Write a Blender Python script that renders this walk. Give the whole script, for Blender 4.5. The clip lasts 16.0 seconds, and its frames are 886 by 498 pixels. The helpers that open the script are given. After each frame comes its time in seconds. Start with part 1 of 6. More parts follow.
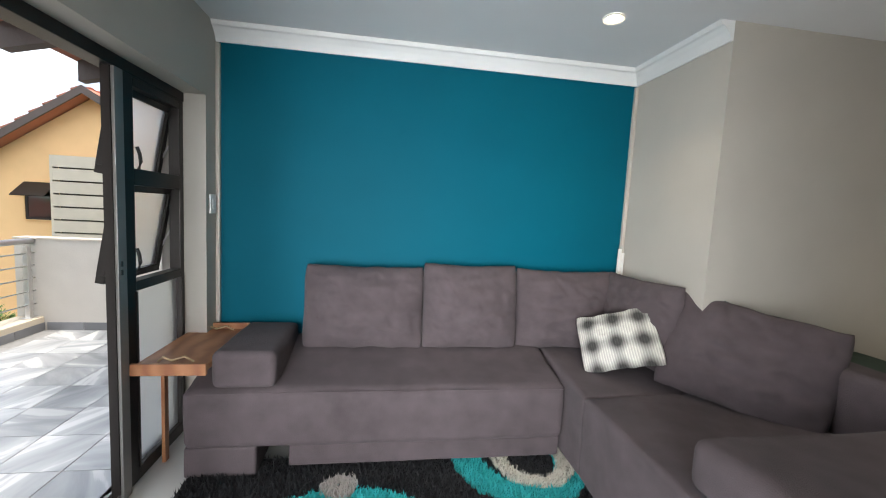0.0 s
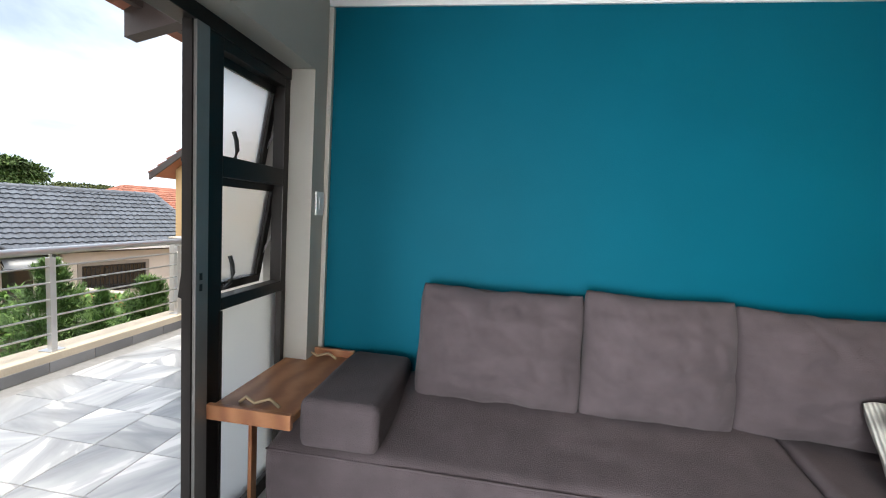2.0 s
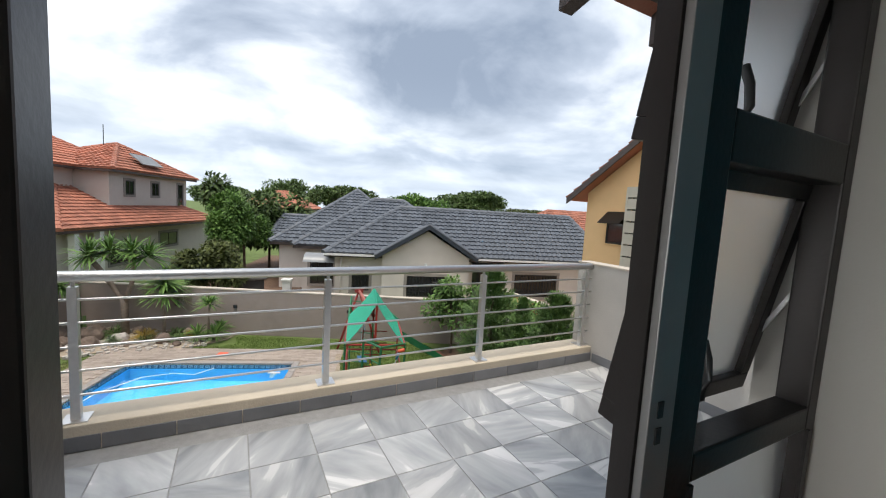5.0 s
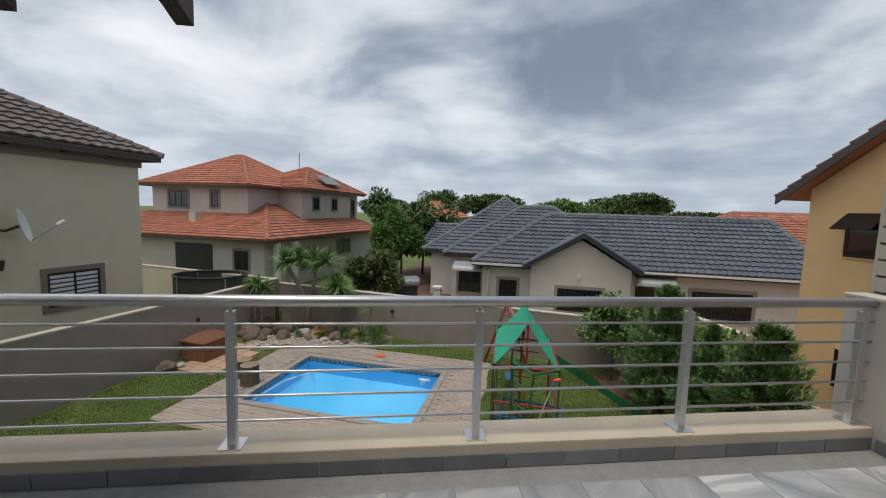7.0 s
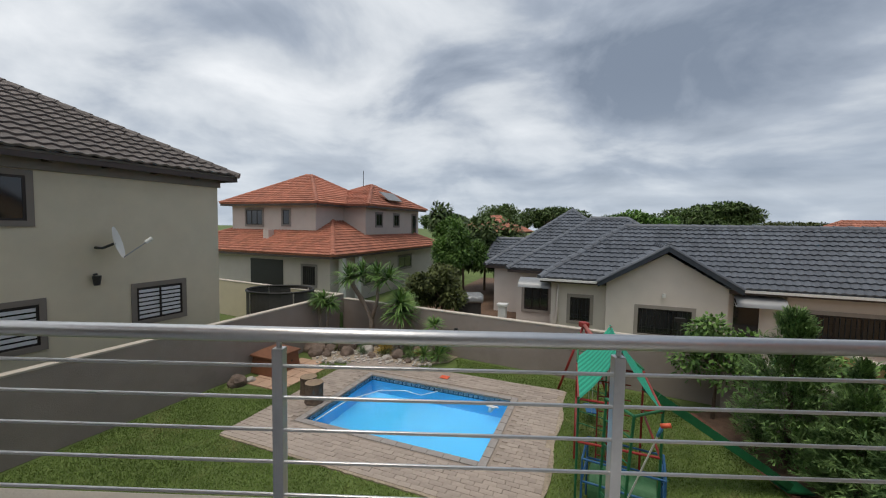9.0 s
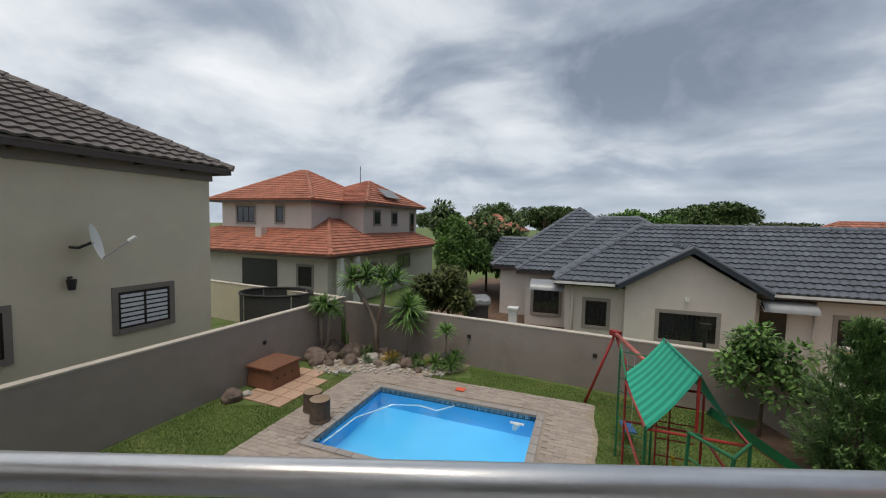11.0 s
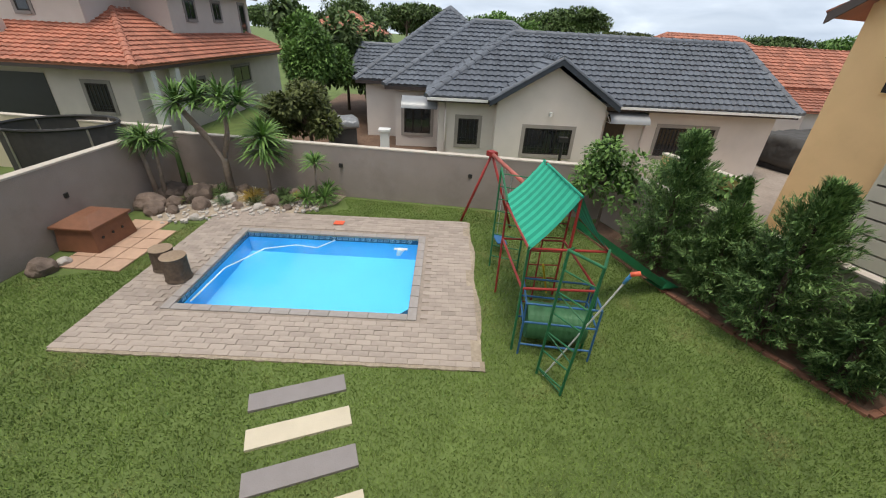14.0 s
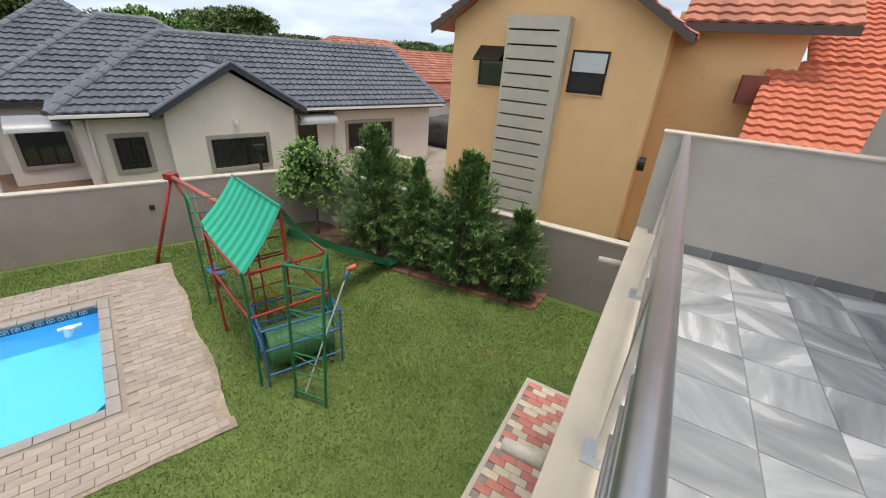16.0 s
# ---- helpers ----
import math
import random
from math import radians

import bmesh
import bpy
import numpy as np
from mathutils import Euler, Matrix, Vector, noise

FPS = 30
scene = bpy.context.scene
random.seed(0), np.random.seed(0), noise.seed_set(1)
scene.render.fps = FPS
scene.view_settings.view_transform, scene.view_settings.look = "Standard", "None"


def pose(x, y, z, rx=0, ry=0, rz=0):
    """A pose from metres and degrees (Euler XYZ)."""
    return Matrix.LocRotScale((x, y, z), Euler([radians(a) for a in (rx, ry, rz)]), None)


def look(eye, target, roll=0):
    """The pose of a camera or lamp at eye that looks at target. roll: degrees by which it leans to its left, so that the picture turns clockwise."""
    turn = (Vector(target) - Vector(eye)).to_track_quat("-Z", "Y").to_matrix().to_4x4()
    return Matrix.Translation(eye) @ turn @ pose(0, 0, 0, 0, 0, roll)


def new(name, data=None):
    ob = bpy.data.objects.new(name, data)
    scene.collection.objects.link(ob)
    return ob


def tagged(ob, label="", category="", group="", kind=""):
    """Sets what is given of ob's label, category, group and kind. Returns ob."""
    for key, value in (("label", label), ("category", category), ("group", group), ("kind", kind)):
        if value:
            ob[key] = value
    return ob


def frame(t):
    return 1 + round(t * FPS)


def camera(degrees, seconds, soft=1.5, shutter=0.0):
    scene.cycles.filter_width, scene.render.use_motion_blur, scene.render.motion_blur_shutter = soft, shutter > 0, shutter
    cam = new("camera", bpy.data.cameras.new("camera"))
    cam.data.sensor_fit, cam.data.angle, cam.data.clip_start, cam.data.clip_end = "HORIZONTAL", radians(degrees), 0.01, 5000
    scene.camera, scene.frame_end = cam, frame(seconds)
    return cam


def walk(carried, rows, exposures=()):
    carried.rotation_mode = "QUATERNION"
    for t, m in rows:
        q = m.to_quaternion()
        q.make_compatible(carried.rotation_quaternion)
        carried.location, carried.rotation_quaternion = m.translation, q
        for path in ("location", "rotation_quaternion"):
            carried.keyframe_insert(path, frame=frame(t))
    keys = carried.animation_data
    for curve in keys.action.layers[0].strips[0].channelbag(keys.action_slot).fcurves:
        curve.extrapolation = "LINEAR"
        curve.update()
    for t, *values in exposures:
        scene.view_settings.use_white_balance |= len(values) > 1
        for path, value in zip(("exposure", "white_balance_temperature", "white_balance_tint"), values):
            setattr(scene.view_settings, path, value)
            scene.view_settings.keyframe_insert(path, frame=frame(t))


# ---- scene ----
cam = camera(97.0, 16.0, soft=1.1)
PATH = [
    (0, (-0.141, 0.51, 1.473), (0.153, 2.48, 1.286), 3.0),
    (0.5, (-0.115, 0.696, 1.47), (0.14, 2.672, 1.286), 3.5),
    (1, (-0.15, 0.879, 1.455), (0.002, 2.865, 1.272), 3.9),
    (1.5, (-0.215, 1.072, 1.445), (-0.247, 3.063, 1.262), 3.9),
    (2, (-0.29, 1.24, 1.436), (-0.566, 3.213, 1.259), 3.6),
    (2.5, (-0.319, 1.436, 1.455), (-0.928, 3.331, 1.269), 3.3),
    (3, (-0.411, 1.567, 1.455), (-1.324, 3.336, 1.265), 3.1),
    (3.5, (-0.536, 1.687, 1.465), (-1.725, 3.284, 1.274), 3.1),
    (4, (-0.667, 1.781, 1.455), (-2.093, 3.171, 1.264), 3.7),
    (4.5, (-0.815, 1.88, 1.434), (-2.426, 3.05, 1.247), 3.5),
    (5, (-1.013, 1.953, 1.425), (-2.769, 2.892, 1.232), 3.4),
    (5.2, (-1.082, 1.981, 1.424), (-2.876, 2.842, 1.228), 3.4),
    (7.3, (-1.681, 2.061, 1.465), (-3.666, 2.228, 1.282), 1.6),
    (7.5, (-1.717, 2.071, 1.445), (-3.706, 2.196, 1.269), 1.5),
    (8, (-1.861, 2.047, 1.418), (-3.854, 2.092, 1.258), 1.2),
    (8.5, (-2.034, 1.973, 1.415), (-4.029, 1.961, 1.275), 0.9),
    (9, (-2.248, 1.881, 1.405), (-4.243, 1.823, 1.283), 0.9),
    (11.5, (-3.373, 1.084, 1.394), (-5.367, 1.109, 1.241), 1.4),
    (12, (-3.586, 1.051, 1.44), (-5.572, 1.118, 1.211), 1.4),
    (12.5, (-3.709, 1.008, 1.406), (-5.67, 1.137, 1.033), 1.1),
    (13, (-3.833, 1.04, 1.414), (-5.73, 1.275, 0.826), 0.4),
    (13.5, (-3.923, 1.028, 1.379), (-5.711, 1.431, 0.578), 1.0),
    (14, (-3.964, 1.031, 1.388), (-5.599, 1.65, 0.417), 3.2),
    (14.5, (-3.967, 1.083, 1.38), (-5.435, 1.942, 0.328), 5.9),
    (15, (-3.966, 1.172, 1.388), (-5.257, 2.278, 0.334), 7.3),
    (15.5, (-3.971, 1.234, 1.399), (-5.056, 2.592, 0.411), 6.7),
    (16, (-3.87, 1.381, 1.434), (-4.729, 2.953, 0.543), 4.2),
]

# rail side of the walk is fixed by the handrail; white balance is neutral
walk(cam, [(t, look(eye, target, roll)) for t, eye, target, roll in PATH],
     exposures=[(0, 1.8), (2.0, 1.7), (3.0, 1.5), (4.0, 1.15), (5.0, 0.85), (7.3, 0.15), (12.0, 0.15), (13.0, 0.3), (14.0, 0.75), (16, 0.88)])

# ---- world and sun ----
SUN_DIR = Vector((0.2, -0.08, 0.95)).normalized()
world = bpy.data.worlds.new("world")
scene.world = world
world.use_nodes = True
wn, wl = world.node_tree.nodes, world.node_tree.links
wn.clear()
out = wn.new("ShaderNodeOutputWorld")
bg = wn.new("ShaderNodeBackground")
sky = wn.new("ShaderNodeTexSky")
sky.sky_type, sky.sun_disc = "NISHITA", False
sky.sun_elevation, sky.sun_rotation = math.asin(SUN_DIR.z), math.atan2(SUN_DIR.x, SUN_DIR.y)
skys = wn.new("ShaderNodeVectorMath"); skys.operation = "SCALE"; skys.inputs["Scale"].default_value = 0.11
wl.new(sky.outputs[0], skys.inputs[0])
tc = wn.new("ShaderNodeTexCoord")
sep = wn.new("ShaderNodeSeparateXYZ")
wl.new(tc.outputs["Generated"], sep.inputs[0])
zz = wn.new("ShaderNodeMath"); zz.operation = "MAXIMUM"; zz.inputs[1].default_value = 0.0
wl.new(sep.outputs[2], zz.inputs[0])
za = wn.new("ShaderNodeMath"); za.operation = "ADD"; za.inputs[1].default_value = 0.32
wl.new(zz.outputs[0], za.inputs[0])
inv = wn.new("ShaderNodeMath"); inv.operation = "DIVIDE"; inv.inputs[0].default_value = 1.0
wl.new(za.outputs[0], inv.inputs[1])
flat = wn.new("ShaderNodeVectorMath"); flat.operation = "SCALE"
wl.new(tc.outputs["Generated"], flat.inputs[0]); wl.new(inv.outputs[0], flat.inputs["Scale"])
mp = wn.new("ShaderNodeMapping")
mp.inputs["Scale"].default_value = (1.25, 1.05, 0.0)
mp.inputs["Location"].default_value = (3.3, 1.7, 0)
wl.new(flat.outputs[0], mp.inputs[0])
n1 = wn.new("ShaderNodeTexNoise"); n1.inputs["Scale"].default_value = 1.5; n1.inputs["Detail"].default_value = 7; n1.inputs["Roughness"].default_value = 0.52; n1.inputs["Distortion"].default_value = 0.35
wl.new(mp.outputs[0], n1.inputs["Vector"])
r1 = wn.new("ShaderNodeValToRGB")
r1.color_ramp.elements[0].position, r1.color_ramp.elements[0].color = 0.31, (0.20, 0.245, 0.32, 1)
r1.color_ramp.elements[1].position, r1.color_ramp.elements[1].color = 0.73, (0.82, 0.845, 0.875, 1)
e = r1.color_ramp.elements.new(0.44); e.color = (0.345, 0.395, 0.475, 1)
e = r1.color_ramp.elements.new(0.55); e.color = (0.58, 0.62, 0.67, 1)
lean = wn.new("ShaderNodeMath"); lean.operation = "MULTIPLY_ADD"; lean.inputs[1].default_value = -0.14
wl.new(sep.outputs[1], lean.inputs[0]); wl.new(n1.outputs[0], lean.inputs[2])
wl.new(lean.outputs[0], r1.inputs[0])
n2 = wn.new("ShaderNodeTexNoise"); n2.inputs["Scale"].default_value = 0.45; n2.inputs["Detail"].default_value = 4
wl.new(mp.outputs[0], n2.inputs["Vector"])
r2 = wn.new("ShaderNodeValToRGB")
r2.color_ramp.elements[0].position, r2.color_ramp.elements[0].color = 0.62, (1, 1, 1, 1)
r2.color_ramp.elements[1].position, r2.color_ramp.elements[1].color = 0.80, (0.6, 0.6, 0.6, 1)
wl.new(n2.outputs[0], r2.inputs[0])
mix = wn.new("ShaderNodeMix"); mix.data_type = "RGBA"
wl.new(r2.outputs[0], mix.inputs[0]); wl.new(skys.outputs[0], mix.inputs[6]); wl.new(r1.outputs[0], mix.inputs[7])
low = wn.new("ShaderNodeMapRange"); low.interpolation_type = "SMOOTHSTEP"
low.inputs[1].default_value, low.inputs[2].default_value, low.inputs[3].default_value, low.inputs[4].default_value = 0.02, 0.34, 0.6, 0.0
wl.new(sep.outputs[2], low.inputs[0])
strat = wn.new("ShaderNodeMapping"); strat.inputs["Scale"].default_value = (1.6, 1.6, 13.0)
wl.new(tc.outputs["Generated"], strat.inputs[0])
n3 = wn.new("ShaderNodeTexNoise"); n3.inputs["Scale"].default_value = 1.2; n3.inputs["Detail"].default_value = 4
wl.new(strat.outputs[0], n3.inputs["Vector"])
r3 = wn.new("ShaderNodeValToRGB")
r3.color_ramp.elements[0].position, r3.color_ramp.elements[0].color = 0.35, (0.36, 0.43, 0.52, 1)
r3.color_ramp.elements[1].position, r3.color_ramp.elements[1].color = 0.68, (0.66, 0.72, 0.78, 1)
wl.new(n3.outputs[0], r3.inputs[0])
haze = wn.new("ShaderNodeMix"); haze.data_type = "RGBA"
wl.new(low.outputs[0], haze.inputs[0]); wl.new(mix.outputs[2], haze.inputs[6]); wl.new(r3.outputs[0], haze.inputs[7])
wl.new(haze.outputs[2], bg.inputs[0]); bg.inputs[1].default_value = 1.0
wl.new(bg.outputs[0], out.inputs[0])

sun = new("sun", bpy.data.lights.new("sun", "SUN"))
sun.data.energy, sun.data.angle, sun.data.color = 1.55, radians(24), (1.0, 0.91, 0.79)
sun.matrix_world = look(SUN_DIR * 50, (0, 0, 0))

# added lamps: one stands for sky light in the door, the west one is unseen fill
for nm, place, aim, sx, sy, watts in (("fill_west", (-1.10, -1.75, 1.1), (-0.05, 3.2, 0.9), 1.6, 1.9, 15),
                                         ("daylight_door", (-1.44, 0.55, 1.08), (3.0, 1.3, 0.9), 1.7, 1.85, 9)):
    ar = new(nm, bpy.data.lights.new(nm, "AREA"))
    ar.data.shape, ar.data.size, ar.data.size_y, ar.data.energy, ar.data.color = "RECTANGLE", sx, sy, watts, (0.94, 0.97, 1.0)
    # narrow spread keeps the west fill on the teal wall and sofa
    ar.data.spread = radians(55 if nm == "fill_west" else 150)
    ar.matrix_world = look(place, aim)

# ---- materials ----
MATS = {}


def mat(name, col, rough=0.7, vary=0.12, scale=6.0, bump=0.15, bscale=60.0, metal=0.0, island=0.0, objrand=0.0, dark=None, stain=0.0, sheen=0.0, spec=0.5, dry=None):
    """A painted or natural surface: two scales of colour change, fine relief."""
    if name in MATS:
        return MATS[name]
    m = bpy.data.materials.new(name)
    m.use_nodes = True
    nt = m.node_tree
    N, L = nt.nodes, nt.links
    p = N["Principled BSDF"]
    p.inputs["Roughness"].default_value, p.inputs["Metallic"].default_value = rough, metal
    p.inputs["Specular IOR Level"].default_value = spec
    if sheen:
        p.inputs["Sheen Weight"].default_value = sheen
        p.inputs["Sheen Roughness"].default_value = 0.5
    t = N.new("ShaderNodeTexCoord")
    a = N.new("ShaderNodeTexNoise"); a.inputs["Scale"].default_value = scale; a.inputs["Detail"].default_value = 5
    b = N.new("ShaderNodeTexNoise"); b.inputs["Scale"].default_value = scale * 0.13; b.inputs["Detail"].default_value = 3
    L.new(t.outputs["Object"], a.inputs["Vector"]); L.new(t.outputs["Object"], b.inputs["Vector"])
    s = N.new("ShaderNodeMath"); s.operation = "ADD"
    L.new(a.outputs[0], s.inputs[0]); L.new(b.outputs[0], s.inputs[1])
    last = s.outputs[0]
    for flag, node, sock in ((island, "ShaderNodeNewGeometry", "Random Per Island"), (objrand, "ShaderNodeObjectInfo", "Random")):
        if flag:
            g = N.new(node)
            mu = N.new("ShaderNodeMath"); mu.operation = "MULTIPLY_ADD"
            mu.inputs[1].default_value = flag
            L.new(g.outputs[sock], mu.inputs[0]); L.new(last, mu.inputs[2])
            su = N.new("ShaderNodeMath"); su.operation = "SUBTRACT"; su.inputs[1].default_value = flag / 2
            L.new(mu.outputs[0], su.inputs[0])
            last = su.outputs[0]
    r = N.new("ShaderNodeMapRange")
    r.inputs[1].default_value, r.inputs[2].default_value = 0.55, 1.45
    L.new(last, r.inputs[0])
    mx = N.new("ShaderNodeMix"); mx.data_type = "RGBA"
    lo = dark or tuple(c * (1 - vary * 1.6) for c in col)
    hi = tuple(min(1, c * (1 + vary)) for c in col)
    mx.inputs[6].default_value, mx.inputs[7].default_value = (*lo, 1), (*hi, 1)
    L.new(r.outputs[0], mx.inputs[0])
    colour = mx.outputs[2]
    if stain:
        w = N.new("ShaderNodeTexNoise"); w.inputs["Scale"].default_value = 0.9; w.inputs["Detail"].default_value = 8; w.inputs["Roughness"].default_value = 0.7
        L.new(t.outputs["Object"], w.inputs["Vector"])
        rr = N.new("ShaderNodeMapRange"); rr.inputs[1].default_value, rr.inputs[2].default_value, rr.inputs[4].default_value = 0.52, 0.72, stain
        L.new(w.outputs[0], rr.inputs[0])
        m2 = N.new("ShaderNodeMix"); m2.data_type = "RGBA"
        m2.inputs[7].default_value = (*(c * 0.55 for c in col), 1)
        L.new(rr.outputs[0], m2.inputs[0]); L.new(colour, m2.inputs[6])
        colour = m2.outputs[2]
    if dry:
        w = N.new("ShaderNodeTexNoise"); w.inputs["Scale"].default_value = 0.8; w.inputs["Detail"].default_value = 9; w.inputs["Roughness"].default_value = 0.72
        L.new(t.outputs["Object"], w.inputs["Vector"])
        rr = N.new("ShaderNodeMapRange"); rr.inputs[1].default_value, rr.inputs[2].default_value, rr.inputs[4].default_value = 0.54, 0.70, 0.7
        L.new(w.outputs[0], rr.inputs[0])
        m2 = N.new("ShaderNodeMix"); m2.data_type = "RGBA"
        m2.inputs[7].default_value = (*dry, 1)
        L.new(rr.outputs[0], m2.inputs[0]); L.new(colour, m2.inputs[6])
        colour = m2.outputs[2]
    L.new(colour, p.inputs["Base Color"])
    if bump:
        c = N.new("ShaderNodeTexNoise"); c.inputs["Scale"].default_value = bscale; c.inputs["Detail"].default_value = 4
        L.new(t.outputs["Object"], c.inputs["Vector"])
        bp = N.new("ShaderNodeBump"); bp.inputs["Strength"].default_value = bump; bp.inputs["Distance"].default_value = 0.02
        L.new(c.outputs[0], bp.inputs["Height"]); L.new(bp.outputs[0], p.inputs["Normal"])
    MATS[name] = m
    return m


def glass(name, rough=0.0, col=(1, 1, 1)):
    m = bpy.data.materials.new(name)
    m.use_nodes = True
    p = m.node_tree.nodes["Principled BSDF"]
    p.inputs["Base Color"].default_value = (*col, 1)
    p.inputs["Transmission Weight"].default_value = 1.0
    p.inputs["Roughness"].default_value = rough
    p.inputs["IOR"].default_value = 1.45
    return m


def emit(name, col, power):
    m = bpy.data.materials.new(name)
    m.use_nodes = True
    p = m.node_tree.nodes["Principled BSDF"]
    p.inputs["Emission Color"].default_value, p.inputs["Emission Strength"].default_value = (*col, 1), power
    return m


def waved(name, cols, scale, dist, rough, rot=(0, 0, 0), bump=0.05, objrand=True, detail=4.0, direction="X", dscale=1.5):
    """Veins or grain: bands bent by noise, shifted from piece to piece."""
    m = bpy.data.materials.new(name)
    m.use_nodes = True
    N, L = m.node_tree.nodes, m.node_tree.links
    p = N["Principled BSDF"]
    p.inputs["Roughness"].default_value = rough
    t = N.new("ShaderNodeTexCoord"); mpp = N.new("ShaderNodeMapping")
    mpp.inputs["Rotation"].default_value = rot
    L.new(t.outputs["Object"], mpp.inputs[0])
    vec = mpp.outputs[0]
    if objrand:
        oi = N.new("ShaderNodeObjectInfo")
        sc = N.new("ShaderNodeMath"); sc.operation = "MULTIPLY"; sc.inputs[1].default_value = 37.0
        L.new(oi.outputs["Random"], sc.inputs[0])
        ro = N.new("ShaderNodeVectorRotate"); ro.rotation_type = "Z_AXIS"
        an = N.new("ShaderNodeMath"); an.operation = "MULTIPLY_ADD"; an.inputs[1].default_value = 1.1; an.inputs[2].default_value = 0.3
        L.new(oi.outputs["Random"], an.inputs[0]); L.new(an.outputs[0], ro.inputs["Angle"]); L.new(vec, ro.inputs["Vector"])
        ad = N.new("ShaderNodeVectorMath"); ad.operation = "ADD"
        L.new(ro.outputs[0], ad.inputs[0]); L.new(sc.outputs[0], ad.inputs[1])
        vec = ad.outputs[0]
    w = N.new("ShaderNodeTexWave"); w.bands_direction = direction
    w.inputs["Scale"].default_value, w.inputs["Distortion"].default_value = scale, dist
    w.inputs["Detail"].default_value, w.inputs["Detail Scale"].default_value = detail, dscale
    L.new(vec, w.inputs["Vector"])
    r = N.new("ShaderNodeValToRGB")
    els = r.color_ramp.elements
    els[0].position, els[0].color = cols[0][0], (*cols[0][1], 1)
    els[1].position, els[1].color = cols[-1][0], (*cols[-1][1], 1)
    for q, c in cols[1:-1]:
        els.new(q).color = (*c, 1)
    L.new(w.outputs["Fac"], r.inputs[0])
    L.new(r.outputs[0], p.inputs["Base Color"])
    if bump:
        bp = N.new("ShaderNodeBump"); bp.inputs["Strength"].default_value = bump; bp.inputs["Distance"].default_value = 0.01
        L.new(w.outputs["Fac"], bp.inputs["Height"]); L.new(bp.outputs[0], p.inputs["Normal"])
    return m


TEAL = mat("teal_paint", (0.0, 0.086, 0.128), 0.6, 0.06, 3, 0.06, 140, spec=0.08)
GREIGE = mat("greige_paint", (0.46, 0.43, 0.38), 0.6, 0.05, 3, 0.05, 140)
WHITE = mat("white_paint", (0.78, 0.78, 0.77), 0.6, 0.03, 3, 0.03, 120)
CEILW = mat("ceiling_paint", (0.74, 0.75, 0.76), 0.7, 0.03, 2, 0.03, 120)
FLOORT = mat("white_floor_tile", (0.66, 0.65, 0.62), 0.25, 0.05, 3, 0.02, 80)
BRONZE = mat("dark_bronze_aluminium", (0.035, 0.03, 0.028), 0.38, 0.1, 8, 0.03, 90, 0.6)
TRACK = mat("grey_aluminium_track", (0.30, 0.29, 0.28), 0.4, 0.1, 8, 0.03, 90, 0.5)
SUEDE = mat("grey_brown_suede", (0.088, 0.070, 0.075), 0.9, 0.22, 9, 0.3, 220, sheen=0.05, spec=0.2)
WOOD = waved("red_brown_wood", [(0.0, (0.26, 0.10, 0.045)), (0.5, (0.34, 0.14, 0.06)), (1.0, (0.40, 0.18, 0.085))], 3.0, 5.0, 0.4, (0, 0, 0), 0.06, False)
ROPE = mat("rope", (0.45, 0.33, 0.2), 0.9, 0.2, 60, 0.3, 300)
STEEL = mat("brushed_steel", (0.72, 0.71, 0.70), 0.36, 0.06, 30, 0.05, 200, 1.0)
CURB = mat("beige_plaster", (0.56, 0.49, 0.39), 0.85, 0.1, 4, 0.2, 70, stain=0.25)
OFFW = mat("pale_plaster", (0.52, 0.49, 0.45), 0.85, 0.07, 4, 0.15, 70, stain=0.1)
FENCE = mat("taupe_plaster", (0.32, 0.27, 0.24), 0.9, 0.1, 2, 0.25, 50, stain=0.35)
FCAP = mat("pale_coping", (0.55, 0.49, 0.42), 0.9, 0.15, 5, 0.25, 60, stain=0.3)
H1W = mat("khaki_plaster", (0.66, 0.585, 0.445), 0.9, 0.06, 2, 0.2, 60, stain=0.12)
H1T = mat("taupe_trim", (0.22, 0.19, 0.165), 0.9, 0.08, 4, 0.15, 60)
H2W = mat("warm_grey_plaster", (0.55, 0.50, 0.46), 0.9, 0.06, 2, 0.15, 60, stain=0.1)
H2T = mat("grey_trim", (0.25, 0.23, 0.215), 0.9, 0.08, 4, 0.1, 60)
H3W = mat("cream_plaster", (0.70, 0.635, 0.58), 0.9, 0.05, 2, 0.12, 60, stain=0.12)
H3T = mat("stone_grey_trim", (0.33, 0.295, 0.265), 0.9, 0.08, 4, 0.1, 60)
YEL = mat("yellow_ochre_plaster", (0.82, 0.53, 0.27), 0.9, 0.05, 2, 0.15, 60, stain=0.12)
SLAT = mat("stone_slat", (0.50, 0.455, 0.38), 0.9, 0.08, 4, 0.2, 60, objrand=0.2)
FASCIA = mat("dark_fascia", (0.075, 0.055, 0.05), 0.6, 0.15, 6, 0.1, 60)
TILE_GREY = mat("slate_grey_roof_tile", (0.115, 0.13, 0.155), 0.5, 0.22, 2.5, 0.2, 60, island=0.5, objrand=0.4)
TILE_BROWN = mat("brown_grey_roof_tile", (0.135, 0.115, 0.105), 0.7, 0.22, 2.5, 0.25, 60, island=0.5, objrand=0.4)
TILE_RED = mat("terracotta_roof_tile", (0.42, 0.165, 0.105), 0.75, 0.22, 1.2, 0.25, 60, island=0.7, objrand=0.5)
TILE_ORANGE = mat("bright_terracotta_tile", (0.58, 0.18, 0.10), 0.7, 0.15, 1.5, 0.2, 60, island=0.5, objrand=0.4)
DARKGL = mat("dark_window_pane", (0.02, 0.022, 0.025), 0.06, 0.2, 2, 0.0, 60, spec=0.8)
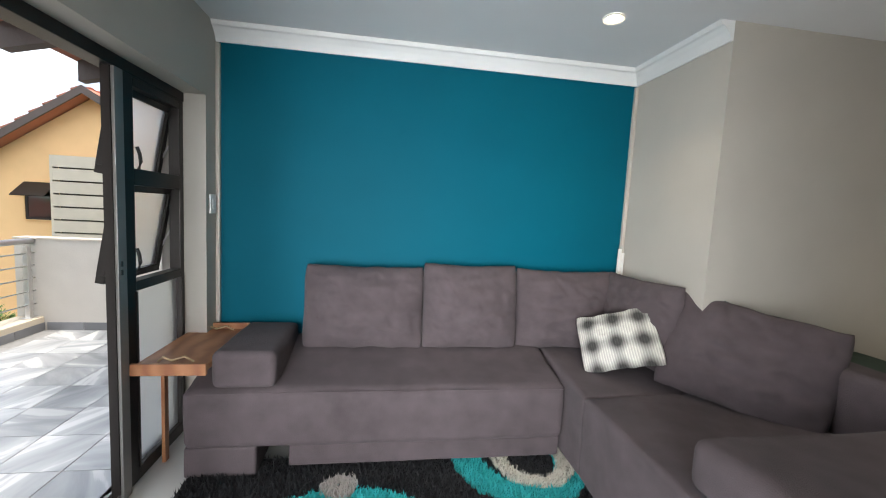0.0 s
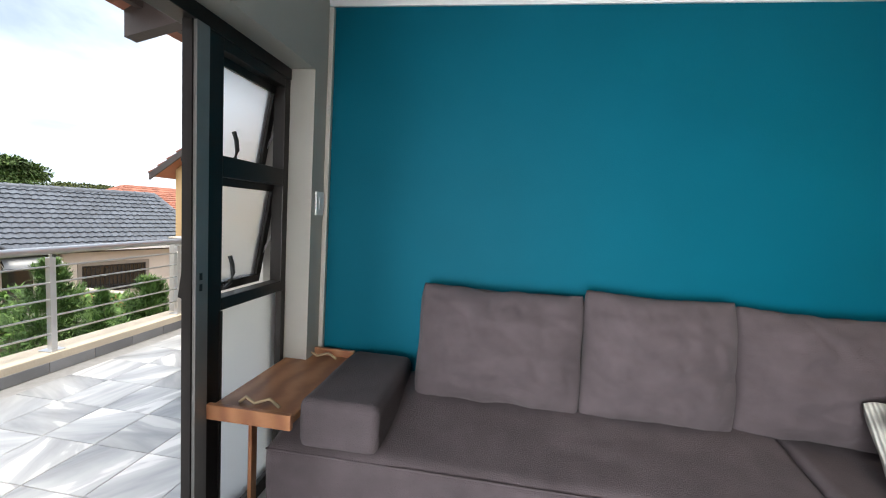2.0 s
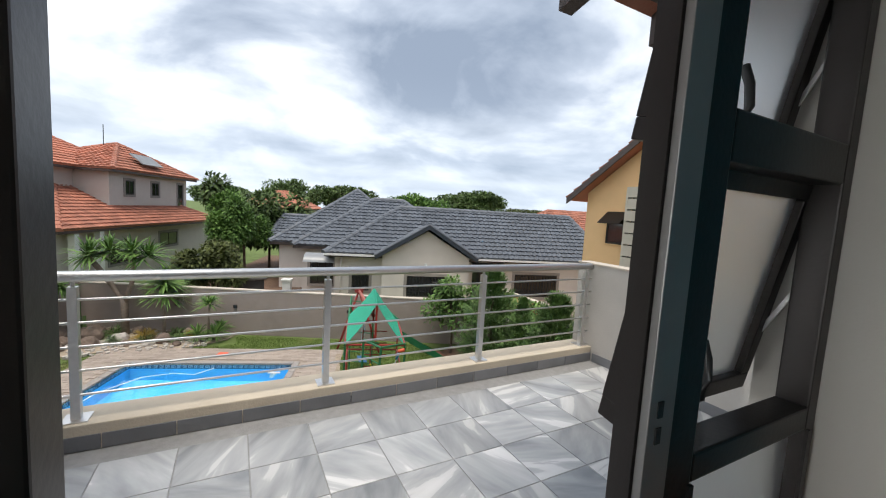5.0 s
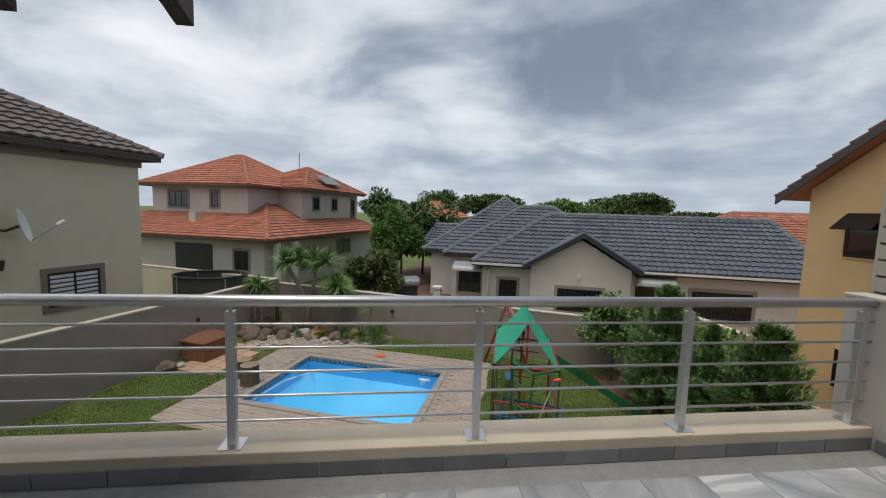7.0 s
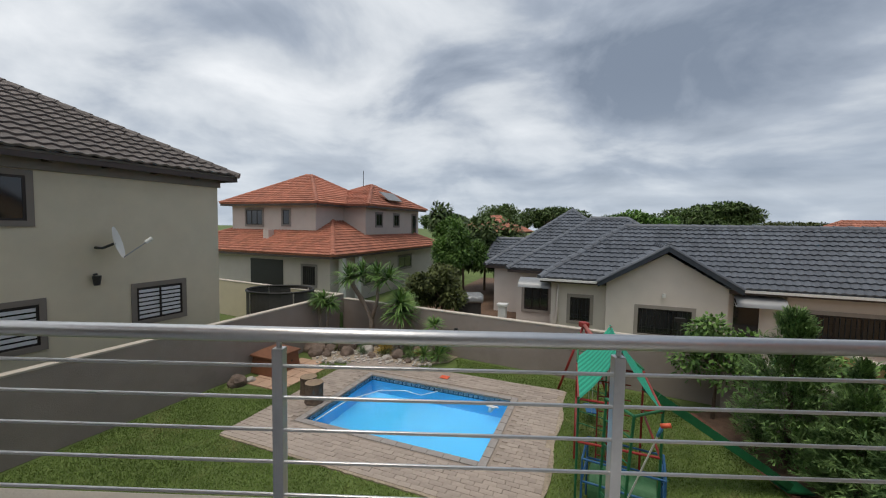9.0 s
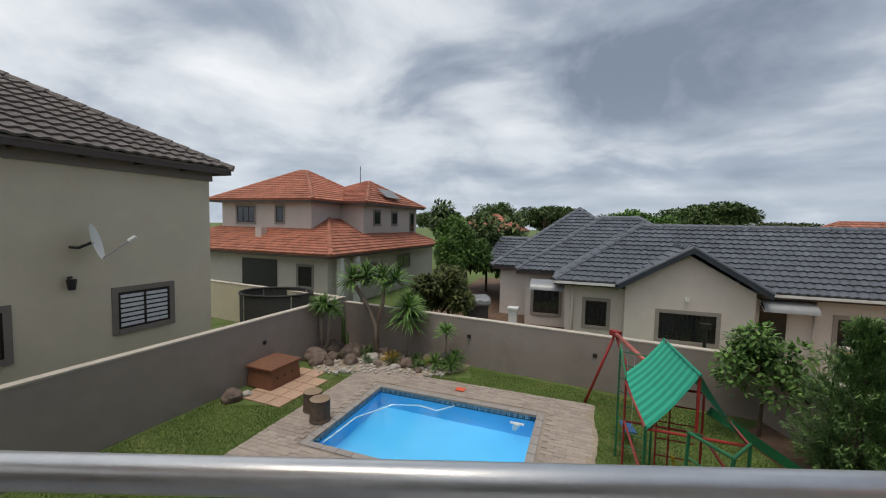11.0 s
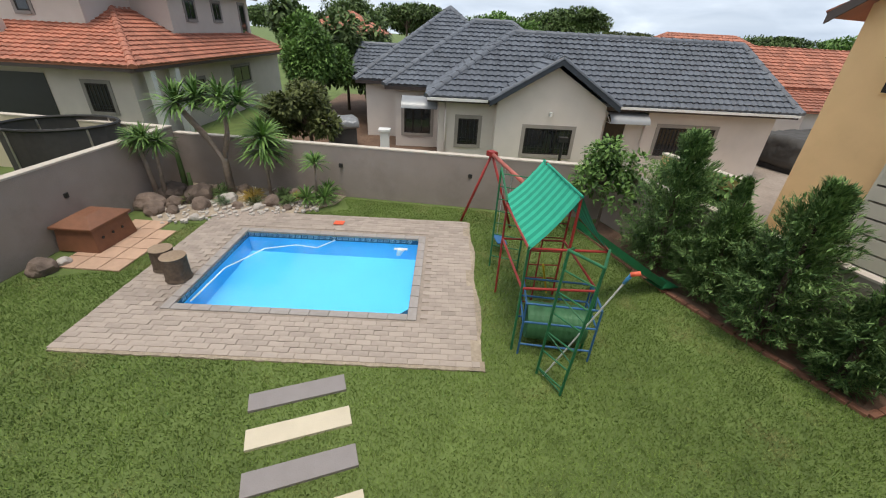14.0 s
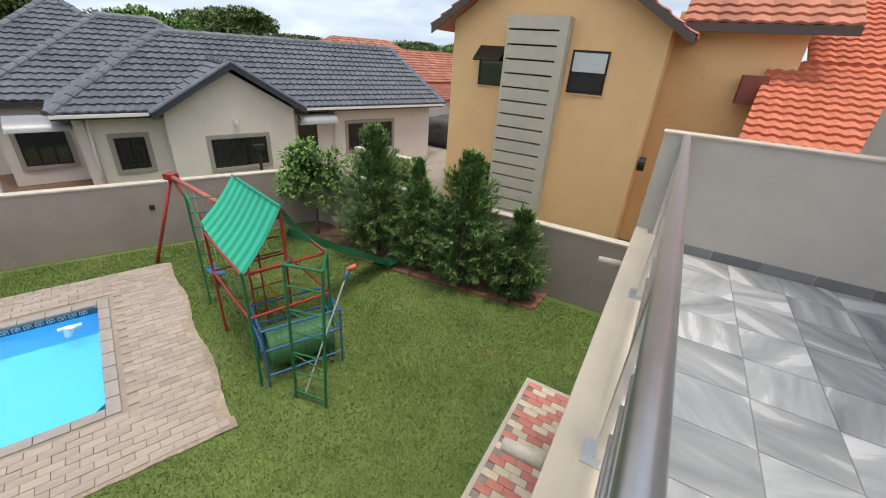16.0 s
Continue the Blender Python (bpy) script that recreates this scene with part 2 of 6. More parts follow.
BLIND = mat("white_blind", (0.62, 0.63, 0.65), 0.4, 0.05, 6, 0.0, 60)
GRASSG = mat("lawn_soil", (0.115, 0.16, 0.043), 0.95, 0.35, 2.6, 0.3, 45, dark=(0.065, 0.098, 0.022), stain=0.0)
BLADE = mat("grass_blade", (0.165, 0.235, 0.06), 0.8, 0.4, 1.1, 0.0, 40, island=0.5, dark=(0.085, 0.13, 0.03), spec=0.2, dry=(0.40, 0.36, 0.17))
SOIL = mat("garden_soil", (0.17, 0.105, 0.07), 0.95, 0.3, 8, 0.6, 40)
SAND = mat("pale_gravel", (0.40, 0.33, 0.25), 0.95, 0.3, 14, 0.7, 60)
PAVER = mat("grey_brown_paver", (0.37, 0.31, 0.265), 0.9, 0.12, 9, 0.35, 60, island=0.7, objrand=0.7)
JOINT = mat("sandy_joint", (0.33, 0.275, 0.23), 0.95, 0.2, 12, 0.4, 60)
COPING = mat("pool_coping", (0.34, 0.31, 0.29), 0.85, 0.12, 9, 0.3, 60, objrand=0.3)
POOLW = mat("pool_blue_plaster", (0.11, 0.53, 0.88), 0.7, 0.1, 0.9, 0.0, 40)
MOSAIC = mat("dark_blue_mosaic", (0.02, 0.07, 0.13), 0.25, 0.3, 30, 0.05, 90)
MOSAICL = mat("light_blue_mosaic", (0.35, 0.55, 0.68), 0.25, 0.1, 30, 0.0, 90)
SLABG = mat("grey_stepping_slab", (0.27, 0.245, 0.24), 0.9, 0.08, 6, 0.25, 60)
SLABC = mat("cream_stepping_slab", (0.62, 0.55, 0.42), 0.9, 0.06, 6, 0.2, 60)
PRED = mat("red_paver", (0.62, 0.24, 0.19), 0.85, 0.12, 9, 0.3, 60, objrand=0.5)
PCRM = mat("cream_paver", (0.68, 0.57, 0.43), 0.85, 0.12, 9, 0.3, 60, objrand=0.5)
BRICK = mat("edging_brick", (0.26, 0.12, 0.075), 0.9, 0.2, 12, 0.4, 60, objrand=0.5)
PEACH = mat("peach_flagstone", (0.50, 0.33, 0.23), 0.9, 0.12, 6, 0.25, 60, objrand=0.4)
RESIN = mat("brown_moulded_plastic", (0.20, 0.085, 0.045), 0.6, 0.15, 8, 0.3, 60)
BARK = mat("rough_bark", (0.13, 0.095, 0.07), 0.95, 0.35, 18, 0.9, 50)
CUTW = mat("cut_log", (0.30, 0.22, 0.15), 0.9, 0.2, 20, 0.3, 60)
TRUNK = mat("pale_trunk", (0.30, 0.24, 0.19), 0.9, 0.25, 12, 0.6, 40)
ROCK = mat("brown_rock", (0.20, 0.15, 0.12), 0.95, 0.4, 4, 0.7, 22, objrand=0.6)
ROCKL = mat("pale_rock", (0.50, 0.46, 0.42), 0.95, 0.2, 6, 0.6, 30)
GPAINT = mat("green_paint", (0.02, 0.16, 0.065), 0.45, 0.25, 8, 0.1, 70, stain=0.3)
RPAINT = mat("red_paint", (0.36, 0.035, 0.03), 0.45, 0.2, 8, 0.1, 70, stain=0.25)
BPAINT = mat("blue_paint", (0.03, 0.13, 0.30), 0.45, 0.2, 8, 0.1, 70, stain=0.25)
CLOTHD = mat("dark_green_cloth", (0.01, 0.30, 0.19), 0.75, 0.1, 6, 0.15, 150)
CLOTHL = mat("light_green_cloth", (0.035, 0.46, 0.29), 0.75, 0.08, 6, 0.15, 150)
YELP = mat("yellow_plastic", (0.75, 0.5, 0.03), 0.4, 0.1, 6, 0.0)
BLUEP = mat("pale_blue_plastic", (0.08, 0.32, 0.62), 0.4, 0.1, 6, 0.0)
ORANGEP = mat("orange_red_plastic", (0.75, 0.13, 0.06), 0.5, 0.1, 6, 0.0)
WHITEP = mat("white_plastic", (0.75, 0.75, 0.73), 0.4, 0.04, 6, 0.0)
BLACKP = mat("black_plastic", (0.02, 0.02, 0.02), 0.5, 0.15, 6, 0.05)
NET = mat("dark_mesh_cover", (0.07, 0.066, 0.062), 0.8, 0.15, 9, 0.2, 90)
ALU = mat("pale_metal_sheet", (0.3, 0.31, 0.32), 0.45, 0.1, 4, 0.05, 60, 0.3)
CONIFER = mat("conifer_green", (0.15, 0.235, 0.075), 0.75, 0.4, 2.5, 0, 40, island=0.9, dark=(0.05, 0.105, 0.035), spec=0.25)
LEAFB = mat("bright_leaf", (0.135, 0.235, 0.055), 0.6, 0.35, 3, 0, 40, island=0.9, dark=(0.04, 0.09, 0.018), spec=0.3)
LEAFD = mat("dark_leaf", (0.10, 0.15, 0.05), 0.65, 0.4, 2, 0, 40, island=0.9, dark=(0.04, 0.065, 0.02), spec=0.25)
LEAFO = mat("olive_leaf", (0.085, 0.10, 0.03), 0.65, 0.4, 2, 0, 40, island=0.9, dark=(0.03, 0.04, 0.012), spec=0.25)
LEAFG = mat("grey_green_leaf", (0.14, 0.19, 0.10), 0.55, 0.3, 3, 0, 40, island=0.8, dark=(0.06, 0.10, 0.045), spec=0.3)
LEAFY = mat("golden_leaf", (0.32, 0.22, 0.04), 0.7, 0.3, 3, 0, 40, island=0.8)


def marble_material():
    """Grey stone with long pale streaks, turned and shifted from tile to tile."""
    m = bpy.data.materials.new("grey_veined_tile")
    m.use_nodes = True
    N, L = m.node_tree.nodes, m.node_tree.links
    p = N["Principled BSDF"]; p.inputs["Roughness"].default_value = 0.24
    t, oi = N.new("ShaderNodeTexCoord"), N.new("ShaderNodeObjectInfo")
    ro = N.new("ShaderNodeVectorRotate"); ro.rotation_type = "Z_AXIS"
    an = N.new("ShaderNodeMath"); an.operation = "MULTIPLY"; an.inputs[1].default_value = 3.0
    L.new(oi.outputs["Random"], an.inputs[0]); L.new(an.outputs[0], ro.inputs["Angle"]); L.new(t.outputs["Object"], ro.inputs["Vector"])
    sc = N.new("ShaderNodeMath"); sc.operation = "MULTIPLY"; sc.inputs[1].default_value = 53.0
    L.new(oi.outputs["Random"], sc.inputs[0])
    ad = N.new("ShaderNodeVectorMath"); ad.operation = "ADD"
    L.new(ro.outputs[0], ad.inputs[0]); L.new(sc.outputs[0], ad.inputs[1])
    mpp = N.new("ShaderNodeMapping"); mpp.inputs["Scale"].default_value = (1.3, 5.5, 1.0)
    L.new(ad.outputs[0], mpp.inputs[0])
    no = N.new("ShaderNodeTexNoise"); no.inputs["Scale"].default_value = 1.0; no.inputs["Detail"].default_value = 5; no.inputs["Roughness"].default_value = 0.5; no.inputs["Distortion"].default_value = 0.5
    L.new(mpp.outputs[0], no.inputs["Vector"])
    r = N.new("ShaderNodeValToRGB")
    els = r.color_ramp.elements
    els[0].position, els[0].color = 0.28, (0.26, 0.275, 0.295, 1)
    els[1].position, els[1].color = 0.74, (0.76, 0.765, 0.77, 1)
    els.new(0.5).color = (0.44, 0.455, 0.47, 1)
    els.new(0.585).color = (0.52, 0.53, 0.545, 1)
    els.new(0.61).color = (0.68, 0.685, 0.69, 1)
    L.new(no.outputs[0], r.inputs[0])
    mx = N.new("ShaderNodeMapRange"); mx.inputs[3].default_value, mx.inputs[4].default_value = 0.72, 1.0
    L.new(oi.outputs["Random"], mx.inputs[0])
    mu = N.new("ShaderNodeVectorMath"); mu.operation = "SCALE"
    L.new(r.outputs[0], mu.inputs[0]); L.new(mx.outputs[0], mu.inputs["Scale"])
    L.new(mu.outputs[0], p.inputs["Base Color"])
    return m


MARBLE = marble_material()
SKIRT = mat("slate_skirting_tile", (0.20, 0.205, 0.22), 0.4, 0.15, 5, 0.05, 60, objrand=1.0)
FROST = glass("frosted_glass", 0.35, (0.93, 0.96, 0.95))
CLEAR = glass("clear_glass", 0.0)
LAMPE = emit("downlight_glow", (1.0, 0.78, 0.5), 14.0)


def rug_material():
    m = bpy.data.materials.new("shaggy_rug_pattern")
    m.use_nodes = True
    N, L = m.node_tree.nodes, m.node_tree.links
    p = N["Principled BSDF"]; p.inputs["Roughness"].default_value = 0.95
    t = N.new("ShaderNodeTexCoord")
    no = N.new("ShaderNodeTexNoise"); no.inputs["Scale"].default_value = 14
    L.new(t.outputs["Object"], no.inputs["Vector"])
    col = None

    def ring(cx, cy, r0, r1, c, prev):
        d = N.new("ShaderNodeVectorMath"); d.operation = "DISTANCE"; d.inputs[1].default_value = (cx, cy, 0)
        fl = N.new("ShaderNodeVectorMath"); fl.operation = "MULTIPLY"; fl.inputs[1].default_value = (1, 1, 0)
        L.new(t.outputs["Object"], fl.inputs[0]); L.new(fl.outputs[0], d.inputs[0])
        w = N.new("ShaderNodeMath"); w.operation = "MULTIPLY_ADD"; w.inputs[1].default_value = 0.06
        L.new(no.outputs[0], w.inputs[0]); L.new(d.outputs["Value"], w.inputs[2])
        c1 = N.new("ShaderNodeMath"); c1.operation = "COMPARE"; c1.inputs[1].default_value = (r0 + r1) / 2 + 0.03; c1.inputs[2].default_value = (r1 - r0) / 2
        L.new(w.outputs[0], c1.inputs[0])
        mx = N.new("ShaderNodeMix"); mx.data_type = "RGBA"; mx.inputs[7].default_value = (*c, 1)
        if prev is None:
            mx.inputs[6].default_value = (0.018, 0.018, 0.02, 1)
        else:
            L.new(prev, mx.inputs[6])
        L.new(c1.outputs[0], mx.inputs[0])
        return mx.outputs[2]

    for a in ((-0.30, 1.85, 0.42, 0.62, (0.03, 0.42, 0.42)), (-0.62, 2.55, 0.0, 0.0, (0, 0, 0)), (-0.33, 2.48, 0.0, 0.10, (0.42, 0.38, 0.35)),
              (0.70, 2.66, 0.22, 0.40, (0.03, 0.42, 0.42)), (0.78, 2.64, 0.15, 0.25, (0.66, 0.61, 0.52))):
        if a[3] > 0:
            col = ring(*a, col)
    L.new(col, p.inputs["Base Color"])
    return m


RUG = rug_material()


def check_material():
    m = bpy.data.materials.new("chequered_knit")
    m.use_nodes = True
    N, L = m.node_tree.nodes, m.node_tree.links
    p = N["Principled BSDF"]; p.inputs["Roughness"].default_value = 0.95
    t = N.new("ShaderNodeTexCoord")
    prev = None
    for d in ("X", "Z"):
        w = N.new("ShaderNodeTexWave"); w.bands_direction = d; w.inputs["Scale"].default_value = 2.1; w.inputs["Distortion"].default_value = 0.3
        L.new(t.outputs["Object"], w.inputs["Vector"])
        if prev:
            ad = N.new("ShaderNodeMath"); ad.operation = "MULTIPLY_ADD"; ad.inputs[1].default_value = 0.5
            h = N.new("ShaderNodeMath"); h.operation = "MULTIPLY"; h.inputs[1].default_value = 0.5
            L.new(prev, h.inputs[0]); L.new(w.outputs["Fac"], ad.inputs[0]); L.new(h.outputs[0], ad.inputs[2])
            prev = ad.outputs[0]
        else:
            prev = w.outputs["Fac"]
    f = N.new("ShaderNodeTexWave"); f.inputs["Scale"].default_value = 22; f.bands_direction = "X"
    L.new(t.outputs["Object"], f.inputs["Vector"])
    r = N.new("ShaderNodeValToRGB")
    r.color_ramp.elements[0].position, r.color_ramp.elements[0].color = 0.1, (0.06, 0.058, 0.055, 1)
    r.color_ramp.elements[1].position, r.color_ramp.elements[1].color = 0.75, (0.68, 0.66, 0.6, 1)
    L.new(prev, r.inputs[0])
    mx = N.new("ShaderNodeMix"); mx.data_type = "RGBA"; mx.inputs[0].default_value = 0.3; mx.blend_type = "MULTIPLY"
    L.new(r.outputs[0], mx.inputs[6]); L.new(f.outputs["Color"], mx.inputs[7])
    L.new(mx.outputs[2], p.inputs["Base Color"])
    bp = N.new("ShaderNodeBump"); bp.inputs["Strength"].default_value = 0.5; bp.inputs["Distance"].default_value = 0.01
    L.new(f.outputs["Fac"], bp.inputs["Height"]); L.new(bp.outputs[0], p.inputs["Normal"])
    return m


CHECK = check_material()


def water_material():
    m = bpy.data.materials.new("pool_water")
    m.use_nodes = True
    N, L = m.node_tree.nodes, m.node_tree.links
    p = N["Principled BSDF"]
    p.inputs["Base Color"].default_value = (0.62, 0.93, 1, 1)
    p.inputs["Transmission Weight"].default_value, p.inputs["Roughness"].default_value, p.inputs["IOR"].default_value = 1.0, 0.0, 1.33
    t = N.new("ShaderNodeTexCoord")
    n = N.new("ShaderNodeTexNoise"); n.inputs["Scale"].default_value = 3.5; n.inputs["Detail"].default_value = 3
    L.new(t.outputs["Object"], n.inputs["Vector"])
    b = N.new("ShaderNodeBump"); b.inputs["Strength"].default_value = 0.12; b.inputs["Distance"].default_value = 0.05
    L.new(n.outputs[0], b.inputs["Height"]); L.new(b.outputs[0], p.inputs["Normal"])
    return m


WATER = water_material()

# ---- mesh helpers ----


class MB:
    """Collects corners and faces of one mesh."""

    def __init__(self):
        self.v, self.f = [], []

    def add(self, vs, fs):
        n = len(self.v)
        self.v += [tuple(p) for p in vs]
        self.f += [tuple(n + i for i in q) for q in fs]
        return self

    def box(self, x0, y0, z0, x1, y1, z1):
        return self.add([(x, y, z) for z in (z0, z1) for y in (y0, y1) for x in (x0, x1)],
                        [(0, 2, 3, 1), (4, 5, 7, 6), (0, 1, 5, 4), (2, 6, 7, 3), (0, 4, 6, 2), (1, 3, 7, 5)])

    def obox(self, c, u, v, w):
        c, u, v, w = Vector(c), Vector(u), Vector(v), Vector(w)
        return self.add([c + i * u + j * v + k * w for k in (-1, 1) for j in (-1, 1) for i in (-1, 1)],
                        [(0, 2, 3, 1), (4, 5, 7, 6), (0, 1, 5, 4), (2, 6, 7, 3), (0, 4, 6, 2), (1, 3, 7, 5)])

    def tube(self, pts, r, n=8, r2=None):
        pts = [Vector(p) for p in pts]
        rings = []
        for i, p in enumerate(pts):
            d = (pts[min(i + 1, len(pts) - 1)] - pts[max(i - 1, 0)]).normalized()
            a = d.cross(Vector((0, 0, 1)) if abs(d.z) < 0.95 else Vector((1, 0, 0))).normalized()
            b = d.cross(a)
            rad = r if r2 is None else r + (r2 - r) * i / (len(pts) - 1)
            rings.append([p + rad * (math.cos(2 * math.pi * k / n) * a + math.sin(2 * math.pi * k / n) * b) for k in range(n)])
        vs = [p for ring in rings for p in ring]
        fs = []
        for i in range(len(pts) - 1):
            for k in range(n):
                fs.append((i * n + k, i * n + (k + 1) % n, (i + 1) * n + (k + 1) % n, (i + 1) * n + k))
        fs += [tuple(range(n))[::-1], tuple((len(pts) - 1) * n + k for k in range(n))]
        return self.add(vs, fs)

    def prism(self, pts, z0, z1):
        n = len(pts)
        return self.add([(x, y, z0) for x, y in pts] + [(x, y, z1) for x, y in pts],
                        [tuple(range(n))[::-1], tuple(range(n, 2 * n))] + [(i, (i + 1) % n, n + (i + 1) % n, n + i) for i in range(n)])

    def slab(self, pts, thick):
        """A flat polygon in space with thickness downwards along its normal."""
        pts = [Vector(p) for p in pts]
        nn = (pts[1] - pts[0]).cross(pts[2] - pts[0]).normalized()
        n = len(pts)
        return self.add(pts + [p - nn * thick for p in pts],
                        [tuple(range(n)), tuple(range(n, 2 * n))[::-1]] + [(i, n + i, n + (i + 1) % n, (i + 1) % n) for i in range(n)])

    def mesh(self, name):
        me = bpy.data.meshes.new(name)
        me.from_pydata(self.v, [], self.f)
        me.update()
        return me


def finish(name, mb, material, bevel=0.0, smooth=False, segs=2):
    me = mb.mesh(name) if isinstance(mb, MB) else mb
    bm = bmesh.new()
    bm.from_mesh(me)
    bmesh.ops.recalc_face_normals(bm, faces=bm.faces)
    if bevel:
        bmesh.ops.bevel(bm, geom=list(bm.edges), offset=bevel, segments=segs, affect="EDGES", profile=0.6)
    bm.to_mesh(me)
    bm.free()
    if smooth:
        for q in me.polygons:
            q.use_smooth = True
    me.materials.append(material)
    return me


def part(name, mb, material, parent, label="", bevel=0.0, smooth=False):
    ob = new(name, finish(name, mb, material, bevel, smooth))
    ob.parent = parent
    base = parent
    while base.parent:
        base = base.parent
    if base.get("world_parts"):
        ob.matrix_parent_inverse = Matrix.Translation(-Vector(base["base_at"])) if base is parent else Matrix.Identity(4)
    if label:
        ob["label"] = label
    return ob


def thing(name, label, category, at=(0, 0, 0), group="", kind="", local=False):
    """An empty at the thing's base; its parts follow in world metres, or in its own where local."""
    ob = new(name)
    ob.empty_display_size = 0.1
    ob.location = at
    if not local:
        ob["world_parts"] = 1
        ob["base_at"] = tuple(at)
    return tagged(ob, label, category, group, kind)


def solid(name, mb, material, label, category, kind="", bevel=0.0, smooth=False, group=""):
    return tagged(new(name, finish(name, mb, material, bevel, smooth)), label, category, group, kind)


def structure(name, mb, material, label, bevel=0.0):
    return solid(name, mb, material, label, name.split("_")[0], "structure", bevel)


def pieces(name, me, mats_at, parent):
    """Objects of their own on one mesh, under parent, which stands at the origin."""
    for m in mats_at:
        ob = bpy.data.objects.new(name, me)
        scene.collection.objects.link(ob)
        ob.parent = parent
        if parent.get("world_parts"):
            ob.matrix_parent_inverse = Matrix.Translation(-Vector(parent["base_at"]))
        ob.matrix_basis = m


def pillow(w, h, t, puff=0.7, wr=0.022, seed=0, nx=52, ny=40):
    """A creased, stuffed cushion: w wide, t thick, h high, standing on its lower edge."""
    mb = MB()
    vs, idx = [], {}
    for side in (-1, 1):
        for j in range(ny + 1):
            for i in range(nx + 1):
                u, v = 2 * i / nx - 1, 2 * j / ny - 1
                edge = (max(0, 1 - abs(u) ** 2.2) * max(0, 1 - abs(v) ** 2.2)) ** 0.5
                pinch = 1 - 0.05 * (1 - abs(u)) * abs(v) ** 6
                cr = noise.noise(Vector((u * 2.2 + seed, v * 5 + side, seed))) * 0.6 + noise.noise(Vector((u * 6, v * 9, seed + side * 3))) * 0.4
                fold = max(0.0, 0.22 - abs(noise.noise(Vector((u * 2.6 + v * 1.5 + seed * 1.3, v * 1.4 - u * 0.8, seed + side))))) / 0.22
                cr -= 0.8 * fold * min(1.0, 0.25 + max(abs(u), abs(v)) ** 2)
                y = side * (t / 2) * edge * (1 + puff * 0.2 * (1 - u * u) * (1 - v * v)) + side * cr * wr * edge
                x = u * w / 2 * (1 - 0.03 * (1 - abs(v)) * abs(u) ** 6 - 0.05 * abs(u * v) ** 5)
                z = h / 2 + v * h / 2 * pinch + 0.01 * noise.noise(Vector((u * 3, seed, side)))
                idx[side, i, j] = len(vs)
                vs.append((x, y, z))
    fs = []
    for side in (-1, 1):
        for j in range(ny):
            for i in range(nx):
                q = (idx[side, i, j], idx[side, i + 1, j], idx[side, i + 1, j + 1], idx[side, i, j + 1])
                fs.append(q if side < 0 else q[::-1])
    mb.add(vs, fs)
    me = mb.mesh("pillow")
    bm = bmesh.new(); bm.from_mesh(me)
    bmesh.ops.remove_doubles(bm, verts=bm.verts, dist=0.0015)
    bm.to_mesh(me); bm.free()
    return me

# ---- the room ----
structure("floor", MB().box(-1.47, -3.2, -0.2, 4.2, 4.0, 0.0), FLOORT, "white glossy tiled room floor")
structure("ceiling", MB().box(-1.47, -3.2, 2.55, 4.2, 4.0, 2.7), CEILW, "white painted flat ceiling")
structure("wall_north", MB().box(-1.22, 3.23, 0, 1.63, 3.4, 2.55), TEAL, "deep teal painted feature wall")
structure("wall_pier", MB().box(1.63, 2.43, 0, 4.2, 3.4, 2.55), GREIGE, "greige painted wall pier beside the teal wall")
# the bay from y -3.0 to -0.6 is unseen, added to let light in
wm = MB().box(-1.47, 3.08, 0, -1.22, 3.4, 2.55).box(-1.47, -3.2, 0, -1.22, -3.0, 2.55).box(-1.47, -0.6, 0, -1.22, -0.35, 2.09).box(-1.47, -3.0, 2.09, -1.22, 3.08, 2.55)
structure("wall_west", wm, GREIGE, "greige wall with a wide sliding door opening")
structure("wall_east", MB().box(4.05, -3.2, 0, 4.2, 2.48, 2.55), GREIGE, "plain greige wall")
structure("wall_south", MB().box(-1.22, -3.35, 0, 4.2, -3.2, 2.55), GREIGE, "plain greige wall behind")


def cornice(name, a, b, inward):
    """A stepped plaster moulding between two points under the ceiling."""
    a, b, w = Vector(a), Vector(b), Vector(inward)
    prof = [(0, 0), (0.012, 0), (0.02, 0.02), (0.035, 0.045), (0.06, 0.07), (0.075, 0.075), (0.085, 0.095), (0.085, 0.1), (0, 0.1)]
    n = len(prof)
    vs = [p + w * q + Vector((0, 0, h)) for p in (a, b) for q, h in prof]
    fs = [tuple(range(n)), tuple(range(n, 2 * n))[::-1]] + [(i, n + i, n + (i + 1) % n, (i + 1) % n) for i in range(n)]
    structure(name, MB().add(vs, fs), WHITE, "white moulded plaster cornice")


cornice("trim_north", (-1.22, 3.229, 2.449), (1.63, 3.229, 2.449), (0, -1, 0))
cornice("trim_pier", (1.629, 3.229, 2.449), (1.629, 2.43, 2.449), (-1, 0, 0))
structure("trim_corner", MB().box(-1.218, 3.205, 0.0, -1.193, 3.228, 2.44).box(1.603, 3.205, 0.0, 1.628, 3.228, 2.44), GREIGE, "slim greige cable trunking in the wall corners", 0.003)
structure("baseboard", MB().box(1.64, 2.412, 0.0, 4.05, 2.429, 0.08), WHITE, "white skirting board")
sw = thing("light_switch", "white plastic light switch on the greige wall", "switch", (-1.22, 3.15, 1.39))
part("plate", MB().box(-1.219, 3.115, 1.39, -1.208, 3.195, 1.51), WHITEP, sw, bevel=0.003)
part("rocker", MB().box(-1.209, 3.137, 1.42, -1.203, 3.172, 1.48), WHITEP, sw, bevel=0.002)


